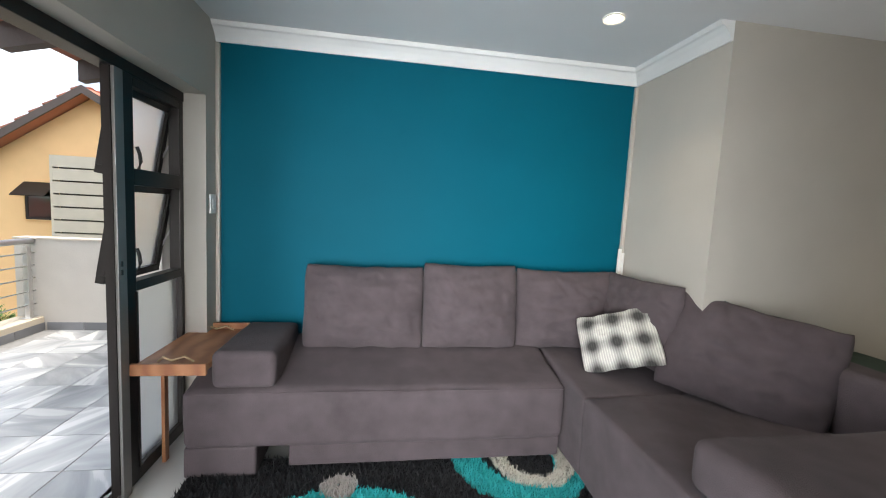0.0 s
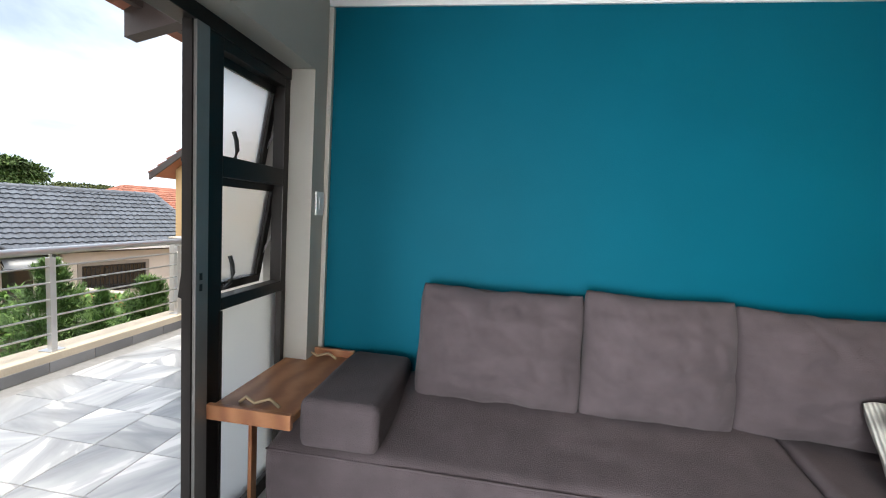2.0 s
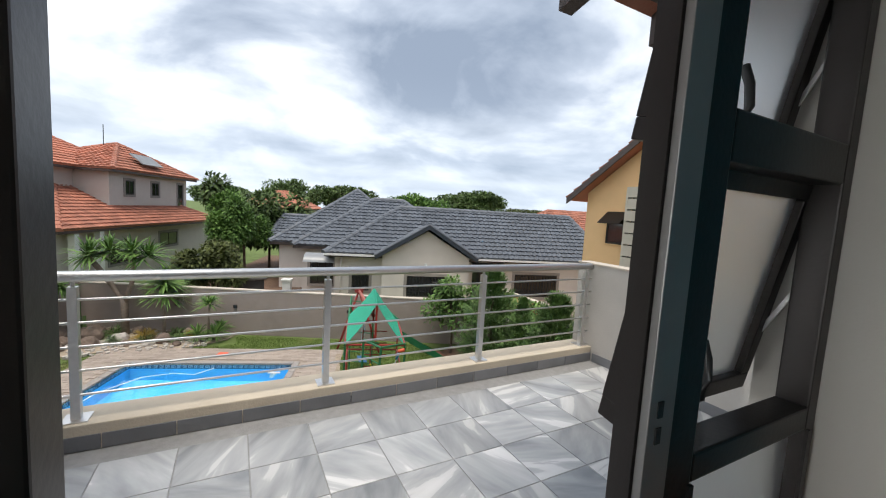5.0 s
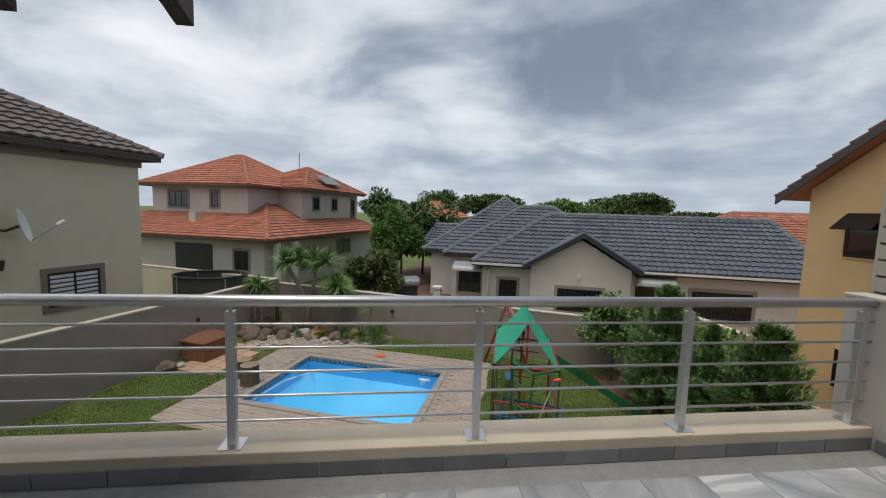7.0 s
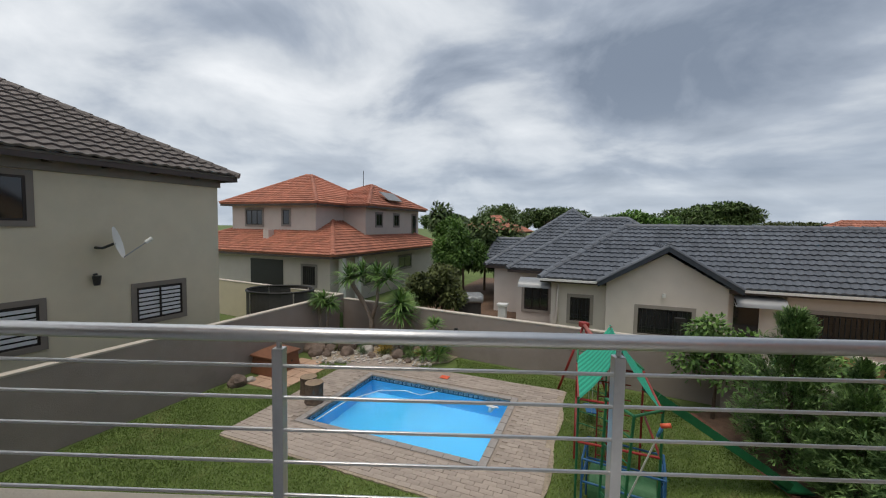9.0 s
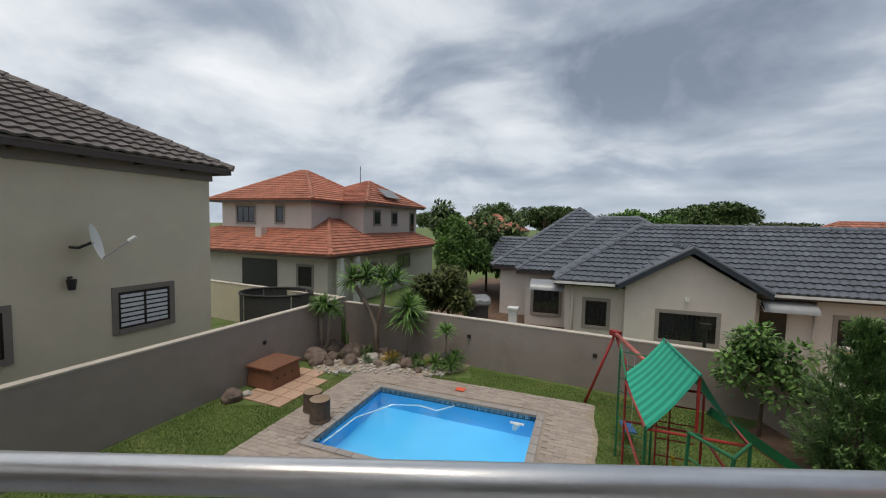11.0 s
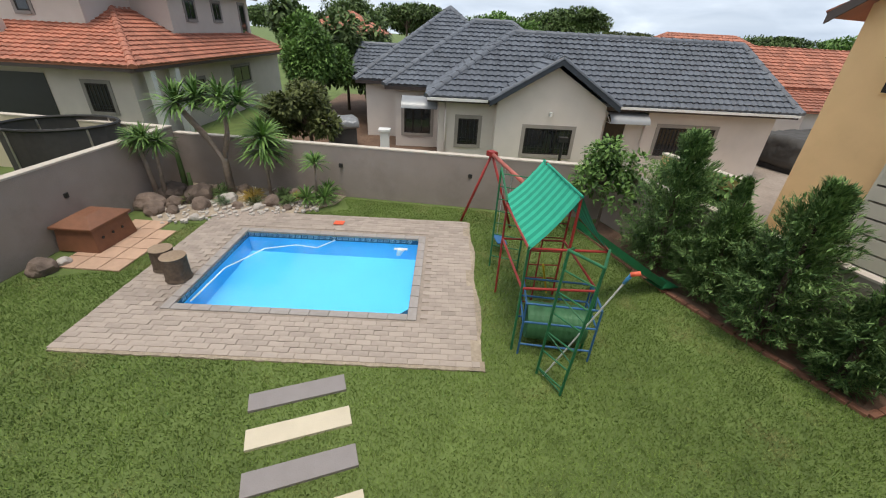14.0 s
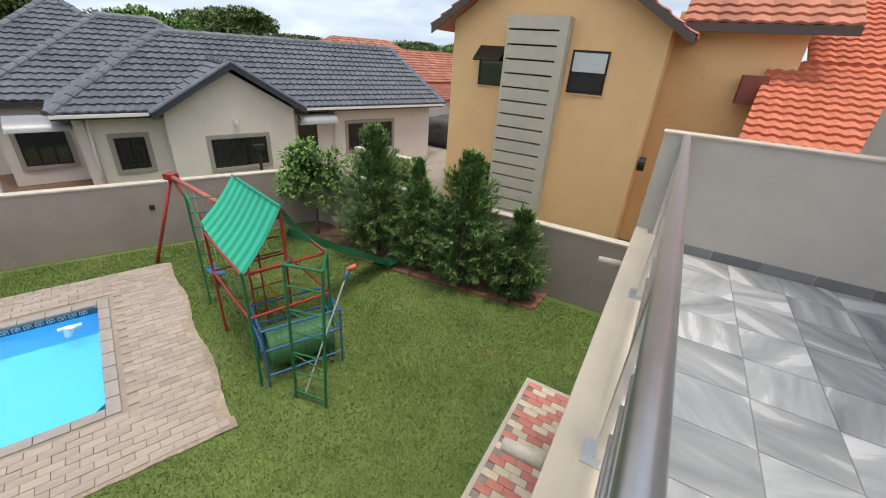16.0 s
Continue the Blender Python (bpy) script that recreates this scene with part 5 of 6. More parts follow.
# beds, gravel and edging
ring = [PO(-1.05, -1.05, 0), PO(5.04, -1.05, 0), PO(5.04, 3.85, 0), PO(-1.05, 3.85, 0)]
base = MB()
for a0, b0, a1, b1 in ((-1.08, -1.08, 0, 3.85), (3.93, -1.08, 5.0, 3.85), (0, -1.08, 3.93, 0), (0, 2.73, 3.93, 3.85)):
    base.add([PO(a0, b0, G + 0.012), PO(a1, b0, G + 0.012), PO(a1, b1, G + 0.012), PO(a0, b1, G + 0.012)], [(0, 1, 2, 3)])
paving = tagged(new("pavement", finish("pavement", base, JOINT)), "grey-brown brick paving round the pool", "pavement", kind="structure")
structure("ground_rockery", MB().prism([(-16.75, -2.3), (-15.2, -2.95), (-13.9, -2.4), (-14.1, -0.9), (-13.75, 0.6), (-14.2, 1.75), (-14.85, 2.15)], G - 0.004, G + 0.02), SAND, "sandy gravel rockery bed")
structure("ground_bed", MB().prism([(-11.5, 8.3), (-11.2, 7.45), (-8.6, 7.4), (-5.35, 7.8), (-5.3, 8.45)], G - 0.004, G + 0.015), SOIL, "bare brown soil of the hedge bed")
pts = [Vector((-11.2, 7.42, G)), Vector((-8.6, 7.37, G)), Vector((-5.33, 7.78, G)), Vector((-5.28, 8.45, G))]
edging = tagged(new("edging_base", finish("edging_base", MB().tube([p - Vector((0, 0, 0.02)) for p in pts], 0.03, 6), SOIL)), "row of brown bricks edging the hedge bed", "edging", kind="structure")
bmesh_brick = finish("brick", MB().box(-0.1, -0.05, -0.03, 0.1, 0.05, 0.045), BRICK, 0.006, segs=1)
mm = []
for p, q in zip(pts, pts[1:]):
    k = int((q - p).length / 0.215)
    for i in range(k):
        c = p + (q - p) * ((i + 0.5) / k)
        mm.append(Matrix.Translation(c) @ Matrix.Rotation(math.atan2((q - p).y, (q - p).x) + random.uniform(-0.08, 0.08), 4, "Z"))
pieces("brick", bmesh_brick, mm, edging)

# stepping slabs
for i, y in enumerate((0.0, 0.0, 0.0, 0.0, 0.0)):
    x0 = -8.04 + 0.545 * i
    s = solid("stepping_slab", MB().box(x0, 0.01, G - 0.02, x0 + 0.275, 1.21, G + 0.03), SLABC if i % 2 else SLABG,
              "cream concrete stepping slab in the lawn" if i % 2 else "grey concrete stepping slab in the lawn", "stepping stone", bevel=0.006, group="stepping slabs")

# flagstones, pump cover, stumps
fx = Vector((-0.927, 0.374, 0)); fy = Vector((0.374, 0.927, 0))
for i in range(5):
    for j in range(3 if i < 4 else 2):
        c = Vector((-12.35, -3.35, G + 0.008)) + fx * (0.43 * i) + fy * (0.43 * j - 0.05)
        solid("flagstone", MB().obox(c, fx * 0.205, fy * 0.205, (0, 0, 0.018)), PEACH, "square peach flagstone by the pump cover", "flagstone", bevel=0.008, group="flagstones")
pump = thing("pump_cover", "brown moulded plastic pool pump cover", "pump cover", (-13.2, -3.3, G))
pc = Vector((-13.22, -3.22, G))
lo = [pc + fx * sx * 0.52 + fy * sy * 0.42 + Vector((0, 0, 0.02)) for sx, sy in ((-1, -1), (1, -1), (1, 1), (-1, 1))]
hi = [pc + fx * sx * 0.47 + fy * sy * 0.38 + Vector((0, 0, 0.50)) for sx, sy in ((-1, -1), (1, -1), (1, 1), (-1, 1))]
part("body", MB().add(lo + hi, [(0, 3, 2, 1), (4, 5, 6, 7)] + [(i, (i + 1) % 4, 4 + (i + 1) % 4, 4 + i) for i in range(4)]), RESIN, pump, bevel=0.02)
l0 = [pc + fx * sx * 0.53 + fy * sy * 0.43 + Vector((0, 0, 0.50)) for sx, sy in ((-1, -1), (1, -1), (1, 1), (-1, 1))]
l1 = [p + Vector((0, 0, 0.05)) for p in l0]
l2 = [pc + fx * sx * 0.22 + fy * sy * 0.16 + Vector((0, 0, 0.70)) for sx, sy in ((-1, -1), (1, -1), (1, 1), (-1, 1))]
part("lid", MB().add(l0 + l1 + l2, [(0, 3, 2, 1), (8, 9, 10, 11)] + [(k * 4 + i, k * 4 + (i + 1) % 4, k * 4 + 4 + (i + 1) % 4, k * 4 + 4 + i) for k in (0, 1) for i in range(4)]), RESIN, pump, "paler brown stepped lid", bevel=0.012)
# solid black discs on the body give the vent holes their dark inside
for s in (-0.2, 0.05, 0.3):
    part("vent_hole", MB().tube([pc - fx * s + fy * 0.405 + Vector((0, 0, 0.28)), pc - fx * s + fy * 0.412 + Vector((0, 0, 0.28))], 0.03, 12), BLACKP, pump)


def rock(name, c, r, material, label, seed, group="rockery stones", flat=0.75, cat="rock"):
    bm = bmesh.new()
    bmesh.ops.create_icosphere(bm, subdivisions=3, radius=1.0)
    for v in bm.verts:
        k = 1 + 0.28 * noise.noise(v.co * 1.3 + Vector((seed, 0, 0))) + 0.1 * noise.noise(v.co * 3.7 + Vector((0, seed, 0)))
        v.co = Vector((v.co.x * r * k, v.co.y * r * 0.85 * k, v.co.z * r * flat * k))
    me = bpy.data.meshes.new(name); bm.to_mesh(me); bm.free()
    me.materials.append(material)
    ob = tagged(new(name, me), label, cat, group)
    ob.matrix_basis = pose(*c, 0, 0, seed * 47)
    return ob


for i, (x, y, r) in enumerate(((-11.66, -1.68, 0.2), (-11.22, -1.38, 0.21))):
    st = thing("tree_stump", "cut log stump with rough dark bark", "stump", (x, y, G + 0.04), "log stumps by the pool")
    mb = MB()
    n = 28
    hgt = (0.42, 0.46)[i]
    rings = [(1.08, 0.0), (1.0, 0.12), (0.97, 0.8), (1.0, 1.0)]
    vs = [(x + r * q * (1 + 0.06 * noise.noise(Vector((math.cos(t) * 2 + i, math.sin(t) * 2, z)))) * math.cos(t), y + r * q * (1 + 0.06 * noise.noise(Vector((math.cos(t) * 3, math.sin(t) * 3 + i, z * 2)))) * math.sin(t), G + 0.045 + z * hgt)
          for q, z in rings for t in np.linspace(0, 2 * math.pi, n, endpoint=False)]
    mb.add(vs, [(k * n + j, k * n + (j + 1) % n, (k + 1) * n + (j + 1) % n, (k + 1) * n + j) for k in range(3) for j in range(n)] + [tuple(range(n))[::-1]])
    part("bark", mb, BARK, st)
    part("cut_face", MB().add(vs[-n:], [tuple(range(n))]), CUTW, st, "paler sawn top")
for i, (x, y, r, m) in enumerate(((-12.1, -3.75, 0.25, ROCK), (-15.0, -2.75, 0.36, ROCK), (-14.6, -2.55, 0.27, ROCK), (-15.5, -2.3, 0.4, ROCK), (-15, -2.2, 0.225, ROCK), (-14.5, -2.15, 0.16, ROCK), (-15.3, -1.7, 0.38, ROCK), (-14.7, -1.55, 0.25, ROCK),
                                  (-15.7, -1.3, 0.225, ROCK), (-15.6, -0.6, 0.21, ROCK), (-15.0, -0.95, 0.22, ROCKL), (-14.5, -0.7, 0.15, ROCK), (-15.2, 0.3, 0.2, ROCK), (-14.5, 0.15, 0.24, ROCK), (-14.1, 0.5, 0.1275, ROCK), (-14.3, -0.2, 0.14, ROCKL), (-14.0, -1.6, 0.12, ROCKL), (-14.9, 0.75, 0.22, ROCK), (-12.35, -3.5, 0.13, ROCKL))):
    rock("rock", (x, y, G + r * 0.35), r, m, "rough brown garden rock" if m == ROCK else "pale weathered garden rock", i * 1.7 + 0.3)
rs = np.random.default_rng(8)
mb = MB()
for i in range(420):
    x, y = rs.uniform(-15.9, -13.8), rs.uniform(-2.4, 1.3)
    r = rs.uniform(0.02, 0.055)
    mb.obox((x, y, G + 0.02 + r * 0.4), (r, r * 0.3, 0), (-r * 0.3, r * 0.8, 0.1 * r), (0, 0.1 * r, r * 0.6))
solid("pebbles", mb, ROCKL, "scattered pale pebbles in the rockery", "pebbles", "stuff")

# ---- plants ----


def leaf_mesh(name, P, D, W, L, material, bend=0.3, up=None):
    """Narrow leaves: base points P, directions D, widths W, lengths L; two bent segments each."""
    P, D = np.asarray(P), np.asarray(D)
    n = len(P)
    D = D / np.linalg.norm(D, axis=1, keepdims=True)
    S = np.cross(D, np.tile((0.13, 0.07, 1.0), (n, 1)))
    S = S / np.maximum(1e-6, np.linalg.norm(S, axis=1, keepdims=True))
    W, L = np.asarray(W)[:, None], np.asarray(L)[:, None]
    drop = np.array((0, 0, -1.0)) * L * bend
    m = P + D * L * 0.55 + drop * 0.25
    t = P + D * L + drop
    vs = np.stack([P + S * W * 0.35, P - S * W * 0.35, m - S * W * 0.5, m + S * W * 0.5, t], 1).reshape(-1, 3)
    k = np.arange(n) * 5
    fs = [tuple(q) for q in np.stack([k, k + 1, k + 2, k + 3], 1)] + [tuple(q) for q in np.stack([k + 3, k + 2, k + 4], 1)]
    me = bpy.data.meshes.new(name)
    me.from_pydata(vs.tolist(), [], fs)
    me.materials.append(material)
    return me


def crown_part(me, name, parent, label=""):
    ob = new(name, me); ob.parent = parent
    ob.matrix_parent_inverse = Matrix.Translation(-Vector(parent["base_at"]))
    ob["kind"] = "stuff"
    if label:
        ob["label"] = label
    return ob


def sphere_dirs(rs, n, zmin=-1.0):
    z = rs.uniform(zmin, 1, n)
    t = rs.uniform(0, 2 * math.pi, n)
    q = np.sqrt(1 - z * z)
    return np.stack([q * np.cos(t), q * np.sin(t), z], 1)


def rosette(rs, c, n, length, zmin=-0.35):
    D = sphere_dirs(rs, n, zmin)
    return np.tile(c, (n, 1)) + D * 0.04, D, np.full(n, length * 0.075), length * rs.uniform(0.75, 1.1, n)


def conifer(x, y, top, r, seed):
    rs = np.random.default_rng(seed)
    h = top - G
    r = r * 0.97
    c = thing("conifer", "dense dark green conifer in the hedge bed", "tree", (x, y, G), "conifers in the bed")
    part("trunk", MB().tube([(x, y, G - 0.05), (x, y, G + h * 0.5), (x + 0.02, y, top - 0.15)], 0.07, 8, 0.01), BARK, c)
    nb, per = int(330 * (h / 3) * (0.5 + r / 1.6)), 62
    t = rs.beta(1.1, 1.35, nb)
    a = rs.uniform(0, 2 * math.pi, nb)
    prof = np.where(t < 0.2, 0.80 + t, (1 - t) ** 0.75 * 1.18 + 0.03)
    R = r * prof * rs.uniform(0.72, 1.16, nb)
    lift = rs.uniform(0.35, 0.75, nb) + 0.9 * t ** 2
    bd = np.stack([np.cos(a), np.sin(a), lift], 1)
    root = np.stack([np.full(nb, x), np.full(nb, y), G + 0.02 + t * (h - 0.25) - 0.25 * R * lift], 1)
    q = rs.uniform(0.3, 1.0, (nb, per))
    P = root[:, None, :] + bd[:, None, :] * (R[:, None] * q)[:, :, None] + rs.normal(0, 1, (nb, per, 3)) * (0.075 * (1.15 - q))[:, :, None]
    P[:, :, 2] = np.maximum(P[:, :, 2], G + 0.03)
    D = bd[:, None, :] + rs.normal(0, 0.55, (nb, per, 3))
    n = nb * per
    crown_part(leaf_mesh("crown", P.reshape(-1, 3), D.reshape(-1, 3), rs.uniform(0.012, 0.026, n), rs.uniform(0.06, 0.15, n), CONIFER, 0.08), "crown", c)


conifer(-9.3, 7.95, 0.18, 0.92, 3)
conifer(-8.1, 8.0, -0.75, 0.72, 4)
conifer(-7.0, 7.95, 0.0, 0.90, 5)
conifer(-5.85, 8.02, -0.85, 0.62, 6)
conifer(-8.25, 8.1, -0.35, 0.30, 7)


def broad_tree(name, x, y, z0, centre, radii, n, leaf, material, seed, label, group="", cat="tree", clumps=16, trunk_r=0.09):
    rs = np.random.default_rng(seed)
    c = thing(name, label, cat, (x, y, z0), group)
    C, Rr = np.array(centre), np.array(radii)
    top = Vector(centre)
    part("trunk", MB().tube([(x, y, z0 - 0.05), (x + 0.03, y, (z0 + top.z) / 2), (top.x, top.y, top.z)], trunk_r, 8, trunk_r * 0.4), BARK, c)
    cd = sphere_dirs(rs, clumps, -0.75) * rs.uniform(0.45, 0.95, (clumps, 1))
    cc = C + cd * Rr
    limb = MB()
    for q in cc[: min(clumps, 9)]:
        limb.tube([top - Vector((0, 0, radii[2] * 0.5)), (top + Vector(q)) / 2, Vector(q)], trunk_r * 0.4, 5, trunk_r * 0.1)
    part("limb", limb, BARK, c)
    which = rs.integers(0, clumps, n)
    cr = rs.uniform(0.28, 0.5, clumps)[which][:, None]
    D = sphere_dirs(rs, n, -0.9)
    P = cc[which] + D * Rr * cr * (rs.uniform(0.3, 1.0, (n, 1)) ** 0.5)
    Dn = D + rs.normal(0, 0.6, (n, 3))
    crown_part(leaf_mesh("crown", P, Dn, rs.uniform(0.4, 0.6, n) * leaf, rs.uniform(0.8, 1.3, n) * leaf, material, 0.2), "crown", c)
    return c


broad_tree("fruit_tree", -11.0, 7.75, G, (-11.05, 7.7, -1.35), (0.75, 0.75, 0.75), 2300, 0.12, LEAFB, 21, "young leafy tree with bright green leaves", clumps=20, trunk_r=0.045)
broad_tree("tree", -18.6, 1.4, G, (-18.6, 1.3, -1.2), (1.3, 1.25, 1.0), 7000, 0.16, LEAFO, 22, "rounded olive-green garden tree behind the wall")
broad_tree("tree", -24, 2.4, G, (-24.0, 2.3, 0.0), (1.5, 1.35, 2.1), 15000, 0.16, LEAFB, 23, "tall light green tree between the houses")
broad_tree("tree", -26, 1.2, G, (-26.0, 1.3, 1.1), (1.3, 1.1, 1.6), 2200, 0.28, LEAFD, 24, "thin dark tree between the houses")
broad_tree("tree", -28, 3.9, G, (-28.0, 4.3, 0.0), (2.6, 2.0, 2.2), 7000, 0.3, LEAFD, 26, "dark bushy tree between the houses")
broad_tree("shrub", -10.4, 9.2, G, (-10.0, 9.6, -1.6), (1.3, 0.7, 0.5), 3000, 0.13, LEAFB, 25, "green shrub behind the garden wall", cat="shrub")
for i, (x, y, zc, rx, rz, m, n) in enumerate(((-52, 13.5, 2.3, 4.5, 1.7, LEAFD, 5000), (-60, 17, 2.2, 4, 1.5, LEAFO, 4000), (-58, 27, 2.0, 4.5, 1.4, LEAFD, 4000), (-48, 31, 2.9, 5.0, 1.25, LEAFD, 6500),
                                               (-60, 8, 2.4, 4, 1.8, LEAFD, 4000), (-62, 40, 1.7, 5, 1.2, LEAFD, 3500), (-62, 52, 1.6, 6, 1.0, LEAFO, 3500), (-45, 62, 1.6, 6, 1.3, LEAFD, 4000), (-60, 0, 1.8, 4, 1.4, LEAFD, 3000), (-44, 21, 1.6, 3, 1.3, LEAFB, 3000), (-34, 60, 1.5, 5, 1.2, LEAFB, 3000), (-80, -20, 2, 12, 3, LEAFD, 3000))):
    broad_tree("distant_tree", x, y, G, (x, y, zc), (rx, rx, rz), int(n * 2.2), 0.34, m, 40 + i, "dark green tree far behind the roofs", "distant trees", trunk_r=0.2, clumps=22)


def fan_plant(name, heads, stems, material, label, seed, n, length, cat="plant", at=None, zmin=-0.35):
    rs = np.random.default_rng(seed)
    c = thing(name, label, cat, at)
    for path, r in stems:
        part("stem", MB().tube(path, r, 10, r * 0.6), TRUNK, c, smooth=True)
    A = [rosette(rs, np.array(h), n, length, zmin) for h in heads]
    crown_part(leaf_mesh("leaves", *(np.concatenate([a[i] for a in A]) for i in range(4)), material, 0.28), "leaves", c)


fan_plant("tree_aloe", [(-15.65, -1.75, -0.45), (-15.6, -0.75, -0.35), (-15.5, -0.35, -0.45), (-15.75, -1.3, -0.35)],
          [([(-15.6, -0.95, G), (-15.6, -0.95, -1.9), (-15.6, -1.3, -1.2), (-15.65, -1.75, -0.5)], 0.11), ([(-15.6, -0.95, -1.9), (-15.6, -0.75, -1.2), (-15.6, -0.7, -0.4)], 0.075)],
          LEAFB, "forked pale-stemmed tree aloe with spiky leaves", 61, 85, 0.8, "aloe", (-15.6, -0.95, G))
fan_plant("tree_aloe", [(-15.35, -2.7, -1.2), (-15.3, -2.3, -1.3), (-15.2, -2.5, -1.15)], [([(-15.35, -2.6, G), (-15.35, -2.7, -1.3)], 0.07), ([(-15.3, -2.45, G), (-15.3, -2.35, -1.4)], 0.06)],
          LEAFB, "low multi-headed spiky succulent tree", 62, 120, 0.48, "succulent", (-15.3, -2.5, G), -0.6)
fan_plant("yucca", [(-15.1, 0.1, -1.55), (-15.1, 0.12, -1.2)], [([(-15.1, 0.08, G), (-15.1, 0.1, -1.5)], 0.05)], LEAFB, "yucca with long arching green leaves", 63, 120, 0.75, "yucca", (-15.1, 0.08, G), -0.4)
fan_plant("agave", [(-14.4, 1.3, -1.75)], [([(-14.4, 1.25, G), (-14.4, 1.3, -1.8)], 0.04)], LEAFB, "green agave with a tall rosette", 64, 90, 0.45, "agave", (-14.4, 1.25, G), -0.2)
fan_plant("agave", [(-14.3, 1.0, G + 0.2), (-14.2, 1.45, G + 0.2), (-14.5, 1.55, G + 0.25)], [], LEAFB, "low clump of green agaves", 65, 70, 0.48, "agave", (-14.3, 1.2, G), -0.05)
for i, (x, y, m, ln, lab) in enumerate(((-15.0, -0.45, LEAFY, 0.34, "golden-leaved low rockery plant"), (-14.9, 0.35, LEAFD, 0.3, "dark low rockery succulent"), (-15.5, -1.25, LEAFD, 0.34, "dark low rockery succulent"), (-15.1, -1.95, LEAFO, 0.25, "olive low rockery plant"),
                                        (-14.55, -0.35, LEAFO, 0.22, "olive low rockery plant"), (-14.7, 0.75, LEAFY, 0.22, "golden-leaved low rockery plant"), (-14.85, -1.15, LEAFG, 0.22, "grey-green low rockery plant"), (-14.45, 0.45, LEAFD, 0.25, "dark low rockery succulent"))):
    fan_plant("rockery_plant", [(x, y, G + 0.08), (x + 0.12, y + 0.1, G + 0.1), (x - 0.1, y + 0.12, G + 0.09)], [], m, lab, 70 + i, 45, ln, "plant", (x, y, G), 0.0)
cact = thing("cactus", "slim green column cactus against the wall", "cactus", (-15.7, -2.1, G))
part("column", MB().tube([(-15.75, -2.05, G), (-15.75, -2.05, G + 1.0), (-15.75, -2.05, G + 1.15)], 0.08, 10, 0.04), LEAFD, cact, smooth=True)
part("column", MB().tube([(-15.6, -1.9, G), (-15.6, -1.88, G + 0.65)], 0.07, 10, 0.04), LEAFD, cact, smooth=True)

# ---- play tower and swing ----
play = thing("climbing_frame", "green and red steel climbing frame with a striped canopy", "climbing frame", (-8.4, 4.4, G))
FL, BL = Vector((-7.85, 3.72, 0)), Vector((-9.3, 4.15, 0))
ac = Vector((0.33, 0.944, 0)) * 1.08
FR, BR = FL + ac, BL + ac
PR = 0.019


def pole(name, p, q, material, r=PR):
    part(name, MB().tube([p, q], r, 8), material, play)


def at(p, z):
    return Vector((p.x, p.y, z))


for p, m in ((FL, GPAINT), (FR, GPAINT), (BL, RPAINT), (BR, RPAINT)):
    pole("post", at(p, G), at(p, -1.05), m)
for p, q, m in ((FL, FR, RPAINT), (FR, BR, RPAINT), (BR, BL, RPAINT), (BL, FL, RPAINT)):
    for z in (-1.08, -1.72):
        pole("rail", at(p, z), at(q, z), m)
for t in (0.3, 0.45):
    a, b = BL.lerp(BR, t), FL.lerp(FR, t)
    pole("upright", at(a.lerp(b, 0.4), G), at(a.lerp(b, 0.4), -1.08), RPAINT, 0.013)
for k in range(7):
    z = G + 0.25 + 0.25 * k
    pole("rung", at(BL.lerp(BR, 0.3).lerp(FL.lerp(FR, 0.3), 0.4), z), at(BL.lerp(BR, 0.75).lerp(FL.lerp(FR, 0.75), 0.4), z), RPAINT, 0.011)
mf, mbk = FL.lerp(FR, 0.5), BL.lerp(BR, 0.5)
for p in (mf, mbk):
    pole("king_post", at(p, -1.08), at(p, -0.33), RPAINT)
ov = (BL - FL) * 0.12
ridge0, ridge1 = at(mf, -0.31) - ov * 0.2, at(mbk, -0.36) + ov
nst = 18
can = part("canopy", MB().tube([ridge0, ridge1], 0.018, 6), CLOTHD, play, "green striped fabric canopy")
for e0, e1 in ((at(FL, -1.08) - ov * 0.2, at(BL, -1.0) + ov), (at(FR, -1.08) - ov * 0.2, at(BR, -1.08) + ov)):
    for i in range(nst):
        t0, t1 = i / nst, (i + 1) / nst
        vs = []
        for t in (t0, t1):
            for s in np.linspace(0, 1, 6):
                p = ridge0.lerp(ridge1, t).lerp(e0.lerp(e1, t), s)
                p = p + Vector((0, 0, -0.05 * math.sin(math.pi * s) - 0.02 * math.sin(math.pi * t)))
                vs.append(p)
        part("stripe", MB().add(vs, [(k, k + 1, 7 + k, 6 + k) for k in range(5)]), CLOTHL if i % 2 else CLOTHD, can)
# near ladder tower
N0, N1 = Vector((-7.3, 3.84, 0)), Vector((-6.86, 3.94, 0))
N2 = N1 + ac * 0.38 + Vector((-0.1, 0.0, 0))
for p in (N0, N1):
    pole("post", at(p, G), at(p + (FR - FL) * (0.1 if p is N1 else 0.05), -0.81), GPAINT)
pole("top_bar", at(N0 + ac * 0.05, -0.82), at(N1 + ac * 0.1, -0.82), GPAINT)
pole("top_bar", at(N1 + ac * 0.1, -0.82), at(FR, -1.05), GPAINT)
pole("top_bar", at(N0 + ac * 0.05, -0.82), at(FL.lerp(FR, 0.55), -1.05), GPAINT)
for k in range(6):
    f = 0.06 + 0.16 * k
    q0, q1 = at(N0 + ac * 0.05 * f, G + f * (-0.81 - G)), at(N1 + ac * 0.1 * f, G + f * (-0.81 - G))
    pole("rung", q0, q1, GPAINT, 0.012)
    if k % 2 == 0:
        pole("brace", q0 + Vector((0, 0, -0.02)), q1 + Vector((0, 0, -0.2 if k else -0.08)), GPAINT, 0.01)
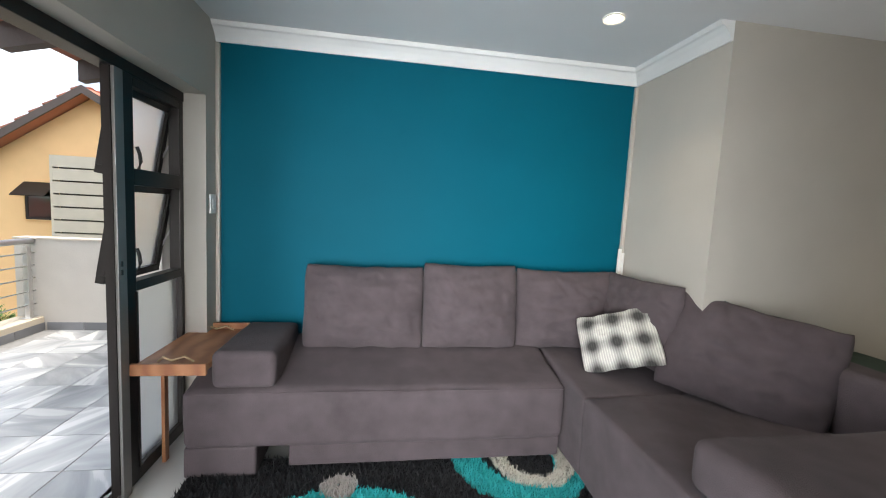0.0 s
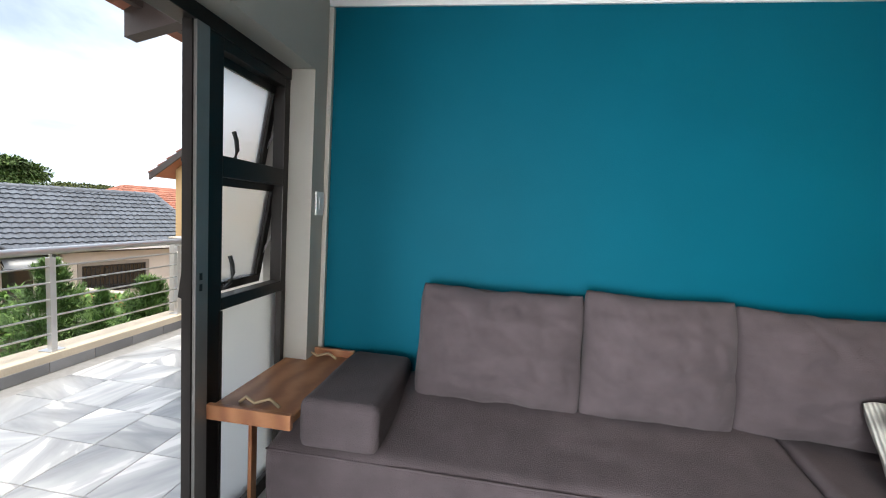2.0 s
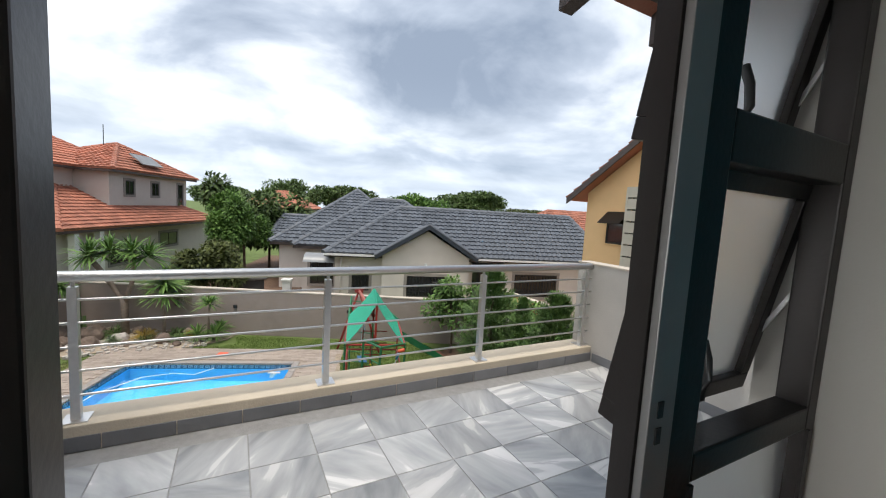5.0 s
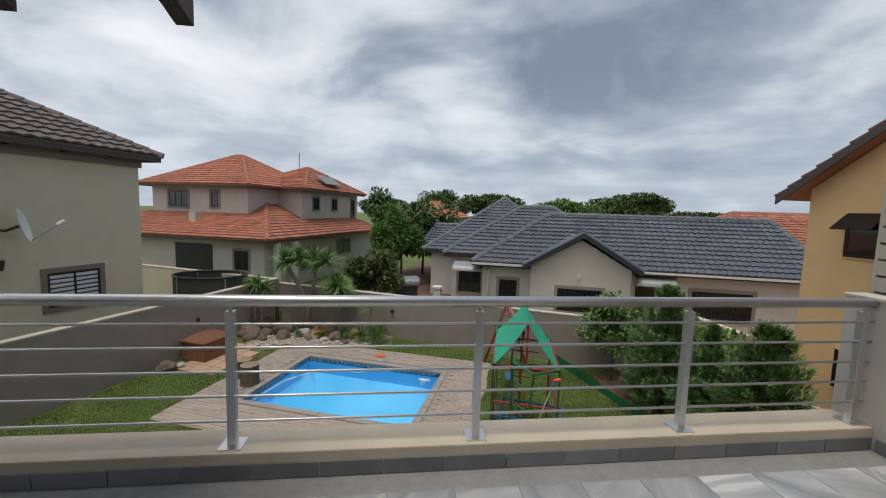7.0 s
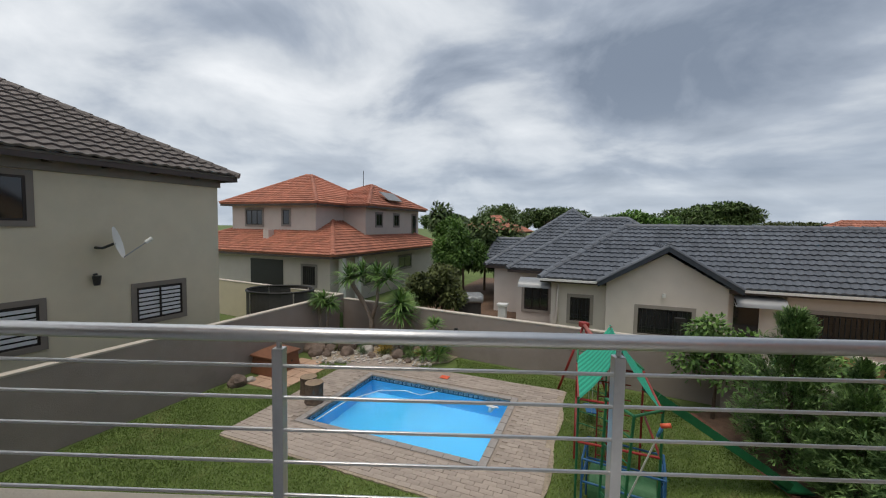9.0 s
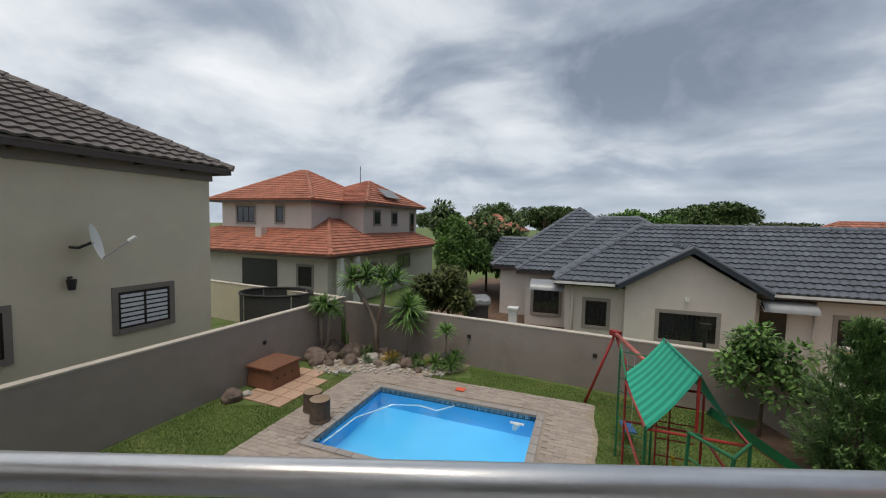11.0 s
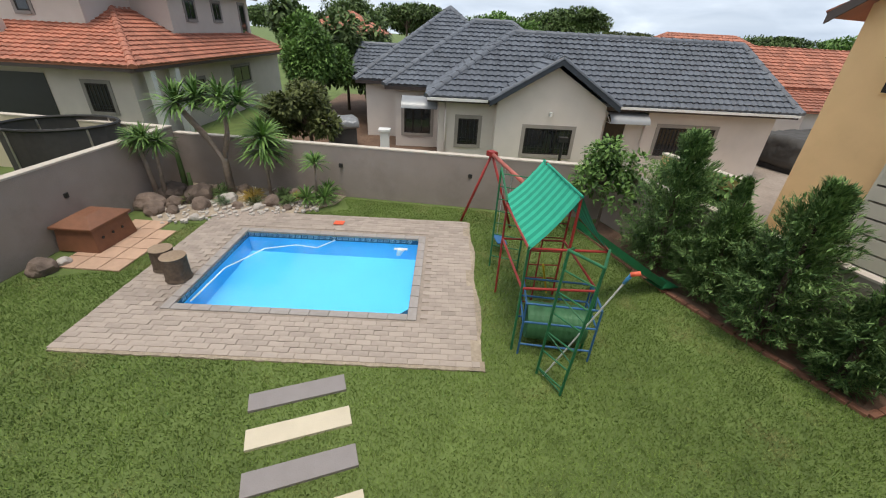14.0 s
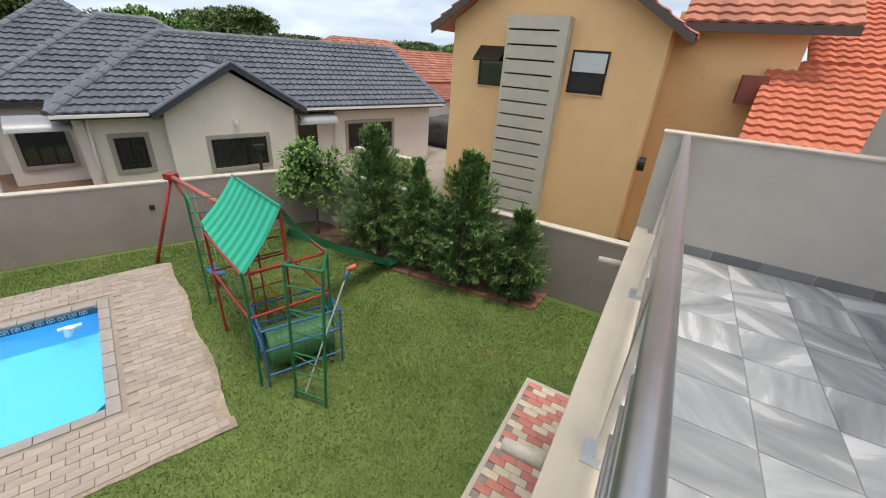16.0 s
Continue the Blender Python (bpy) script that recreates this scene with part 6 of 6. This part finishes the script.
# back ladder with hoops
B0, B1 = Vector((-10.2, 4.45, 0)), Vector((-9.85, 4.9, 0))
for p in (B0, B1):
    pole("post", at(p, G), at(p, -0.75), GPAINT)
for k in range(8):
    pole("rung", at(B0, G + 0.25 * (k + 1)), at(B1, G + 0.25 * (k + 1)), GPAINT, 0.011)
pole("top_bar", at(B0, -0.75), at(BL, -1.02), GPAINT)
pole("top_bar", at(B1, -0.75), at(BR, -1.02), GPAINT)
# barrel crawl tube
bc0, bc1 = Vector((-8.0, 3.98, G + 0.42)), Vector((-7.62, 4.78, G + 0.42))
bd = (bc1 - bc0).normalized()
mb = MB()
n = 28
prof = [(0, 0.27), (0.02, 0.285)] + [(0.05 + 0.9 * i / 20, 0.285 + 0.006 * (i % 2)) for i in range(21)] + [(0.98, 0.285), (1, 0.27)]
sd = bd.cross(Vector((0, 0, 1)))
for i, (t, r) in enumerate(prof):
    c = bc0.lerp(bc1, t)
    mb.v += [tuple(c + r * (math.cos(2 * math.pi * k / n) * sd + Vector((0, 0, math.sin(2 * math.pi * k / n))))) for k in range(n)]
mb.f += [(i * n + k, i * n + (k + 1) % n, (i + 1) * n + (k + 1) % n, (i + 1) * n + k) for i in range(len(prof) - 1) for k in range(n)]
part("crawl_tube", mb, mat("faded_green_drum", (0.06, 0.19, 0.08), 0.6, 0.2, 6, 0.2, 60, stain=0.3), play, "faded green plastic drum")
for z in (G + 0.2, G + 0.62, G + 0.95):
    for o in (-0.33, 0.33):
        pole("drum_rail", bc0 + sd * o - bd * 0.08 + Vector((0, 0, z - bc0.z)), bc1 + sd * o + bd * 0.08 + Vector((0, 0, z - bc0.z)), BPAINT, 0.016)
    if z > G + 0.5:
        for c in (bc0 - bd * 0.08, bc1 + bd * 0.08):
            pole("drum_rail", at(c - sd * 0.33, z), at(c + sd * 0.33, z), BPAINT, 0.016)
for c in (bc0 - bd * 0.08, bc1 + bd * 0.08):
    for o in (-0.33, 0.33):
        pole("drum_leg", at(c + sd * o, G), at(c + sd * o, G + 0.95), BPAINT, 0.016)
wc = bc1 + bd * 0.05 + Vector((0, 0, 0.42))
part("steering_wheel", MB().tube([wc + 0.13 * (math.cos(t) * sd + Vector((0, 0, math.sin(t)))) for t in np.linspace(0, 2 * math.pi, 18)], 0.013), BPAINT, play, smooth=True)
pole("climbing_bar", at(FL.lerp(BR, 0.45), -1.72), at(FL.lerp(BR, 0.75), G + 0.3), YELP, 0.018)
s0, s1 = at(BR.lerp(FR, 0.35), -1.25), Vector((-8.62, 7.28, G + 0.12))
sdn = (s1 - s0).normalized(); sw2 = sdn.cross(Vector((0, 0, 1))).normalized()
su = sw2.cross(sdn)
slide = MB()
for c, w, h in ((0, 0.19, 0.01), (0.19, 0.012, 0.06), (-0.19, 0.012, 0.06)):
    slide.obox((s0 + s1) / 2 + sw2 * c + su * h, (s1 - s0) / 2, sw2 * w, su * h)
slide.obox(s1 + Vector((0.05, 0.15, -0.02)), (0.02, 0.2, 0), sw2 * 0.19, (0, 0, 0.012))
part("slide", slide, GPAINT, play, "dark green chute slide")
swg = thing("swing_frame", "red steel swing A-frame joined to the climbing frame", "swing", (-12.2, 5.2, G))
apx = Vector((-12.0, 5.15, -1.02))
for f in (Vector((-12.42, 4.68, G)), Vector((-11.75, 5.75, G))):
    part("leg", MB().tube([f, apx], 0.032, 10), RPAINT, swg, smooth=True)
part("cross_beam", MB().tube([apx, at(mbk, -0.95)], 0.042, 12), mat("faded_red_paint", (0.45, 0.12, 0.09), 0.5, 0.3, 5, 0.1, 60), swg, "faded red beam", smooth=True)
part("beam_cap", MB().obox(apx, (0.1, 0.03, 0), (-0.02, 0.08, 0), (0, 0, 0.06)), RPAINT, swg, bevel=0.01)
for t in (0.35, 0.5):
    c = apx.lerp(at(mbk, -0.95), t)
    part("chain", MB().tube([c, c + Vector((0, 0, -1.6))], 0.006, 5), STEEL, swg)
seat_c = apx.lerp(at(mbk, -0.95), 0.425) + Vector((0, 0, -1.6))
part("swing_seat", MB().obox(seat_c, (at(mbk, 0) - at(apx, 0)).normalized() * 0.22, (0.04, 0.1, 0), (0, 0, 0.012)), BPAINT, swg, bevel=0.006)
brush = thing("pool_pole", "long white pool pole with a blue and orange head", "pole", (-7.2, 3.92, G))
b0, b1 = Vector((-7.22, 3.9, G + 0.02)), Vector((-6.72, 4.28, -0.98))
part("shaft", MB().tube([b0, b1], 0.011, 8), WHITEP, brush)
bdn = (b1 - b0).normalized()
part("grip", MB().tube([b1 - bdn * 0.02, b1 + bdn * 0.14], 0.021, 10), BLUEP, brush, "pale blue socket", smooth=True)
part("head", MB().tube([b1 + bdn * 0.13 - Vector((0, 0.02, 0)), b1 + bdn * 0.17 + Vector((0.05, 0.05, 0))], 0.027, 10), ORANGEP, brush, "orange-red end cap", smooth=True)
solid("skimmer_lid", MB().obox(PO(1.95, -0.62, G + 0.052), PO.a * 0.12, PO.b * 0.1, (0, 0, 0.006)), ORANGEP, "orange-red square skimmer lid in the paving", "lid", bevel=0.003)

# small things beyond the walls
trp = thing("trampoline", "covered trampoline with dark side mesh", "trampoline", (-16.95, -4.75, G))
tc0 = Vector((-16.95, -4.75, 0))
n = 18
rim = [tc0 + Vector((0.95 * math.cos(2 * math.pi * k / n), 1.25 * math.sin(2 * math.pi * k / n), 0)) for k in range(n)]
part("side_mesh", MB().add([at(p, -2.25) for p in rim] + [at(p, -1.16) for p in rim], [(k, (k + 1) % n, n + (k + 1) % n, n + k) for k in range(n)]), NET, trp)
part("rim", MB().tube([at(p, -1.15) for p in rim + rim[:1]], 0.04, 6), BLACKP, trp)
for k in (2, 7, 11, 16):
    part("leg", MB().tube([at(rim[k], G), at(rim[k], -1.12)], 0.025), STEEL, trp)
structure("wall_neighbour", MB().obox(Vector((-19.0, -6.8, (G - 1.3) / 2)), Vector((-0.437, -0.9, 0)) * 4.9, Vector((0.09, -0.044, 0)), (0, 0, (-1.3 - G) / 2)), H1W, "khaki plastered boundary wall between neighbours")
structure("trim_neighbour_2", MB().obox(Vector((-19.0, -6.8, -1.28)), Vector((-0.437, -0.9, 0)) * 4.9, Vector((0.1, -0.049, 0)), (0, 0, 0.02)), FCAP, "pale coping of the khaki boundary wall", 0.005)
structure("wall_neighbour_2", MB().box(-11.6, 9.9, G, -9.35, 10.05, -1.15), YEL, "ochre plastered boundary wall")
structure("trim_neighbour", MB().box(-11.62, 9.88, -1.15, -9.33, 10.07, -1.1), FCAP, "pale coping of the ochre wall")
tank = thing("covered_trailer", "covered trailer under a pale tarpaulin", "trailer", (-19.9, 2.6, G))
part("tarpaulin", soft_box(-20.6, 2.0, G + 0.85, -19.3, 3.2, G + 1.15, 0.1, 12, 0.05), ALU, tank, smooth=True)
part("body", MB().box(-20.5, 2.1, G, -19.4, 3.1, G + 0.9), NET, tank, bevel=0.03)
gas = thing("gas_braai", "black garden barbecue by the bungalow", "barbecue", tuple(H3(3.9, 17.0, G)))
part("stand", MB().tube([H3(3.9, 17.0, G), H3(3.9, 17.0, -1.55)], 0.05), BLACKP, gas)
part("kettle", MB().add(*block(H3, 3.75, 16.9, -1.6, 4.05, 17.1, -1.45)), BLACKP, gas)
far = thing("distant_house", "distant house with a terracotta roof", "house", (-33, 36, G))
FH = Frame((-36, 33), (0.32, 0.947), (-0.947, 0.32))
part("wall", MB().add(*block(FH, 0, 0, G, 12, 7, 0.3)), H3W, far)
hip_roof(far, FH, -0.5, -0.5, 12.5, 7.5, 0.3, 2.0, TILE_RED, 3, 3, w=0.5, l=0.5)
far = thing("distant_house", "distant house with a terracotta roof", "house", (-40, 4, G))
FH = Frame((-44, 2.5), (0.32, 0.947), (-0.947, 0.32))
part("wall", MB().add(*block(FH, 0, 0, G, 6, 7, 0.8)), H3W, far)
hip_roof(far, FH, -0.5, -0.5, 6.5, 7.5, 0.8, 1.7, TILE_RED, 3, 3, w=0.5, l=0.5)
far = thing("distant_house", "pale plastered house with a red tiled gable roof", "house", tuple(H3(17, 26, G)))
part("wall", MB().add(*block(H3, 13.9, 24.0, G, 24, 31, -0.1)), H3W, far)
part("wall", MB().add(*block(H3, 15.6, 21.5, G, 24, 24.1, -0.9)), H3W, far)
part("string_course", MB().add(*block(H3, 15.5, 21.4, -0.95, 24, 21.5, -0.75)), H3T, far)
roof_plane(far, H3(13.5, 23.6, -0.15), H3(24, 23.6, -0.15), H3(24, 27.5, 1.5), H3(13.5, 27.5, 1.5), TILE_RED)
roof_plane(far, H3(15.2, 21.1, -0.85), H3(24, 21.1, -0.85), H3(24, 23.9, -0.2), H3(15.2, 23.9, -0.2), TILE_RED)
car = thing("covered_car", "dark grey car under a fitted cover", "car", tuple(H3(14.0, 18.5, G)))
part("cover", soft_box(-15.2, 18.6, G + 0.18, -13.2, 22.4, G + 1.35, 0.3, 17, 0.05), NET, car, smooth=True)
part("wheel_skirt", MB().box(-15.1, 18.8, G, -13.3, 22.2, G + 0.2), BLACKP, car, bevel=0.03)
yard = [H3(a, b, 0) for a, b in ((-7, 17.0), (0.2, 16.6), (0.2, 34), (-7, 34))]
structure("pavement_yard", MB().prism([(p.x, p.y) for p in yard], G - 0.03, G + 0.014), SOIL, "bare brown yard beside the bungalow")
structure("road_drive", MB().box(-24.0, 10.2, G - 0.03, -9.4, 40.0, G + 0.012), JOINT, "sandy brick-paved drive behind the wall")
for k, (x, y) in enumerate(((-13.25, 5.2), (-14.75, 2.0), (-15.5, 0.4))):
    wq = solid("wall_light", MB().obox((x + 0.06, y - 0.02, -1.95), (0.03, -0.015, 0), (0.02, 0.045, 0), (0, 0, 0.05)), BLACKP, "small black outdoor light on the garden wall", "lamp", bevel=0.01, group="garden wall lights")
for k, (x, y) in enumerate(((-10.6, 8.33), (-13.5, -3.6))):
    wq = solid("wall_light", MB().obox((x, y, -1.9), (0.045, 0.0, 0), (0.0, 0.035, 0), (0, 0, 0.05)), BLACKP, "small black outdoor light on the garden wall", "lamp", bevel=0.01, group="garden wall lights")

# eaves of the own roof over the balcony
eave = thing("own_roof_eaves", "brown tiled roof edge with dark rafter ends", "roof", (-1.9, 3, 2.4))
roof_plane(eave, (-2.3, 6.2, 2.42), (-2.3, 2.85, 2.42), (-1.2, 2.85, 2.97), (-1.2, 6.2, 2.97), TILE_RED, slab=True)
part("fascia", MB().box(-2.2, 2.9, 2.38, -2.16, 6.2, 2.42), FASCIA, eave)


def rafter(x, y, low=2.24):
    part("rafter_end", MB().add([(x, y + s, z) for s in (0, 0.07) for z in (low, 2.42)] + [(x + 0.5, y + s, z) for s in (0, 0.07) for z in (2.36, 2.62)],
                                [(0, 1, 3, 2), (4, 6, 7, 5), (0, 4, 5, 1), (2, 3, 7, 6), (0, 2, 6, 4), (1, 5, 7, 3)]), FASCIA, eave)


for k in range(6):
    rafter(-2.27, 3.08 + 0.56 * k)
roof_plane(eave, (-3.5, 1.18, 2.42), (-3.5, -2.6, 2.42), (-1.45, -2.6, 3.4), (-1.45, 1.18, 3.4), TILE_RED, slab=True)
for k in range(6):
    rafter(-3.46, 1.12 - 0.66 * k, 2.2)

# ---- pieces of floors and pavings ----
TP = 0.35
tile_me = finish("tile", MB().box(-TP / 2 + 0.0025, -TP / 2 + 0.0025, -0.008, TP / 2 - 0.0025, TP / 2 - 0.0025, 0.0), MARBLE, 0.0015, segs=1)
mm = []
for i in range(-2, 6):
    for j in range(-19, 6):
        x, y = -3.19 + TP * (i + 0.5), 3.08 + TP * (j + 0.5)
        if -3.70 - TP / 2 + 0.2 < x < -1.47 and y > -3.6 and y < 5.16:
            mm.append(Matrix.Translation((x, y, 0.0)))
pieces("tile", tile_me, mm, gr)
sk = finish("skirting_tile", MB().box(-0.004, -0.172, 0.0, 0.004, 0.172, 0.085), SKIRT, 0.001, segs=1)
mm = [Matrix.Translation((-3.695, 4.98 - 0.35 * i, 0.001)) for i in range(24)]
mm += [Matrix.Translation((-3.5 + 0.35 * i, 5.155, 0.001)) @ Matrix.Rotation(math.pi / 2, 4, "Z") for i in range(6)]
pieces("skirting_tile", sk, mm, gr)

# brick paving round the pool, in courses along its sides
PW, PL = 0.115, 0.235
pav_me = finish("brick", MB().box(-PL / 2 + 0.0025, -PW / 2 + 0.0025, -0.03, PL / 2 - 0.0025, PW / 2 - 0.0025, 0.0), PAVER, 0.004, segs=1)
pv = np.array([v.co[:] for v in pav_me.vertices]); pf = [p.vertices[:] for p in pav_me.polygons]
singles, rest = [], MB()
base_rot = Matrix(((PO.a.x, PO.b.x, 0), (PO.a.y, PO.b.y, 0), (0, 0, 1))).to_4x4()
rp = np.random.default_rng(12)


def lay(a, b, turn, cut=1.0):
    m = Matrix.Translation(PO(a, b, G + 0.03 + rp.uniform(-0.003, 0.004))) @ base_rot @ Matrix.Rotation((math.pi / 2 if turn else 0) + rp.normal(0, 0.012), 4, "Z") @ pose(0, 0, 0, rp.normal(0, 0.5), rp.normal(0, 0.5), 0)
    if cut < 1:
        rest.add([m @ Vector((v[0] * cut, v[1], v[2])) for v in pv], pf)
    elif b > 2.7 and len(singles) < 290:
        singles.append(m)
    else:
        rest.add([m @ Vector(v) for v in pv], pf)


cop = 0.16
for r in range(int((1.08 + 3.88) / PW)):
    b = -1.02 + PW * r
    if b > 3.85:
        break
    for k in range(28):
        a = -1.02 + PL * (k + 0.5 * (r % 2))
        wob = 5.0 + 0.04 * math.sin(b * 3.1)
        if a > wob:
            if a < wob + PL / 2:
                lay(a - PL / 4, b, False, 0.5)
            continue
        if k == 0 and r % 2:
            lay(a - PL * 0.75, b, False, 0.5)
        if -cop - PL / 2 < a < 3.93 + cop + PL / 2 and -cop - PW / 2 < b < 2.73 + cop + PW / 2:
            continue
        lay(a, b, False)
pieces("brick", pav_me, singles, paving)
m3 = rest.mesh("brick_field"); m3.materials.append(PAVER)
fld = new("brick_field", m3); fld.parent = paving; fld["kind"] = "stuff"
cop_me = finish("coping_stone", MB().box(-0.16, -cop / 2 + 0.003, -0.04, 0.16, cop / 2 - 0.003, 0.0), COPING, 0.006, segs=1)
mm = []
for k in range(12):
    a = 3.93 * (k + 0.5) / 12
    mm += [Matrix.Translation(PO(a, -cop / 2, G + 0.036)) @ base_rot, Matrix.Translation(PO(a, 2.73 + cop / 2, G + 0.036)) @ base_rot]
for k in range(9):
    b = -cop + (2.73 + 2 * cop) * (k + 0.5) / 9
    for a in (-cop / 2, 3.93 + cop / 2):
        mm.append(Matrix.Translation(PO(a, b, G + 0.0355)) @ base_rot @ Matrix.Rotation(math.pi / 2, 4, "Z"))
pieces("coping_stone", cop_me, mm, paving)
bed = MB()


def haunch(inner, outer):
    """A low mortar strip between two lines of points, sloping to the lawn."""
    n = len(inner)
    top = [(p.x, p.y, G + 0.022) for p in inner] + [(p.x, p.y, G + 0.018) for p in outer] + [(p.x, p.y, G - 0.03) for p in outer]
    bed.add(top, [(r * n + i, r * n + i + 1, (r + 1) * n + i + 1, (r + 1) * n + i) for r in (0, 1) for i in range(n - 1)])


bs = np.linspace(-1.06, 3.93, 70)
wav = [5.13 + 0.035 * math.sin(b * 3.1) + rp.uniform(-0.012, 0.012) for b in bs]
haunch([PO(4.93, b, 0) for b in bs], [PO(w + 0.03, b, 0) for w, b in zip(wav, bs)])
aa = np.linspace(-1.10, 5.16, 80)
haunch([PO(a, 3.74, 0) for a in aa], [PO(a, 3.92 + rp.uniform(-0.01, 0.01), 0) for a in aa])
tagged(new("paving_haunch", finish("paving_haunch", bed, SAND)), "pale mortar haunch along the paving edge", "edging", kind="structure")

# red and cream pavers by the house
red = structure("pavement_red", MB().box(-4.72, 2.0, G - 0.02, -1.7, 5.92, G + 0.004), JOINT, "red and cream brick paving by the house")
pm = {}
for key, mt in (("r", PRED), ("c", PCRM)):
    pm[key] = finish("brick", MB().box(-0.1 + 0.002, -0.05 + 0.002, -0.03, 0.1 - 0.002, 0.05 - 0.002, 0.0), mt, 0.004, segs=1)
for key in ("r", "c"):
    mm = []
    for r in range(39):
        y = 5.87 - 0.1 * r
        for k in range(5):
            x = -4.62 + 0.2 * k + (0.1 if r % 2 else 0)
            if (math.sin(r * 1.7 + k * 2.3) > 0.1) == (key == "c"):
                mm.append(Matrix.Translation((x, y, G + 0.03)))
    pieces("brick", pm[key], mm, red)
structure("trim_paving", MB().box(-4.78, 2.0, G - 0.02, -4.72, 5.98, G + 0.02).box(-4.72, 5.92, G - 0.02, -1.7, 5.98, G + 0.02), FCAP, "pale mortar edge of the red paving")

# lawn blades
rg = np.random.default_rng(3)
n = 420000
x, y = rg.uniform(-14.5, -3.7, n), rg.uniform(-6.5, 8.3, n)
pa = (x + 12.986) * 0.343 + (y + 0.366) * 0.939
pb = (x + 12.986) * 0.939 - (y + 0.366) * 0.343
ok = ~((pa > -1.08) & (pa < 5.12) & (pb > -1.08) & (pb < 3.92))
ok &= (x * 0.374 + y * 0.927 > -8.3)
ok &= ~((x > -4.8) & (y > 1.9) & (y < 6.0))
ok &= ~((y > 7.42 + 0.12 * (x + 8.6) * (x > -8.6)) & (x < -5.3))
sl = np.mod(x + 8.04, 0.545)
ok &= ~((y > 0.0) & (y < 1.22) & (x > -8.05) & (x < -5.5) & (sl < 0.28))
ok &= (x + 16.8) - (y + 2.27) * 0.485 > 0.15
ok &= ~((x < -13.75) & (y < 2.0))
ok &= ~((x < -11.9) & (x > -14.2) & (y < -2.4 - 0.4 * (x + 12.0)) & (y > -4.0))
x, y = x[ok], y[ok]
n = len(x)
an, h, w = rg.uniform(0, 6.28, n), rg.uniform(0.02, 0.05, n), rg.uniform(0.006, 0.011, n)
zb = np.full(n, G - 0.012)
vs = np.stack([np.stack([x + w * np.cos(an), y + w * np.sin(an), zb], 1), np.stack([x - w * np.cos(an), y - w * np.sin(an), zb], 1),
               np.stack([x + rg.normal(0, 0.018, n), y + rg.normal(0, 0.018, n), zb + h], 1)], 1).reshape(-1, 3)
me = bpy.data.meshes.new("grass")
me.from_pydata(vs.tolist(), [], np.arange(3 * n).reshape(-1, 3).tolist())
me.materials.append(BLADE)
tagged(new("grass", me), "short green lawn grass with thin patches", "grass", kind="stuff")
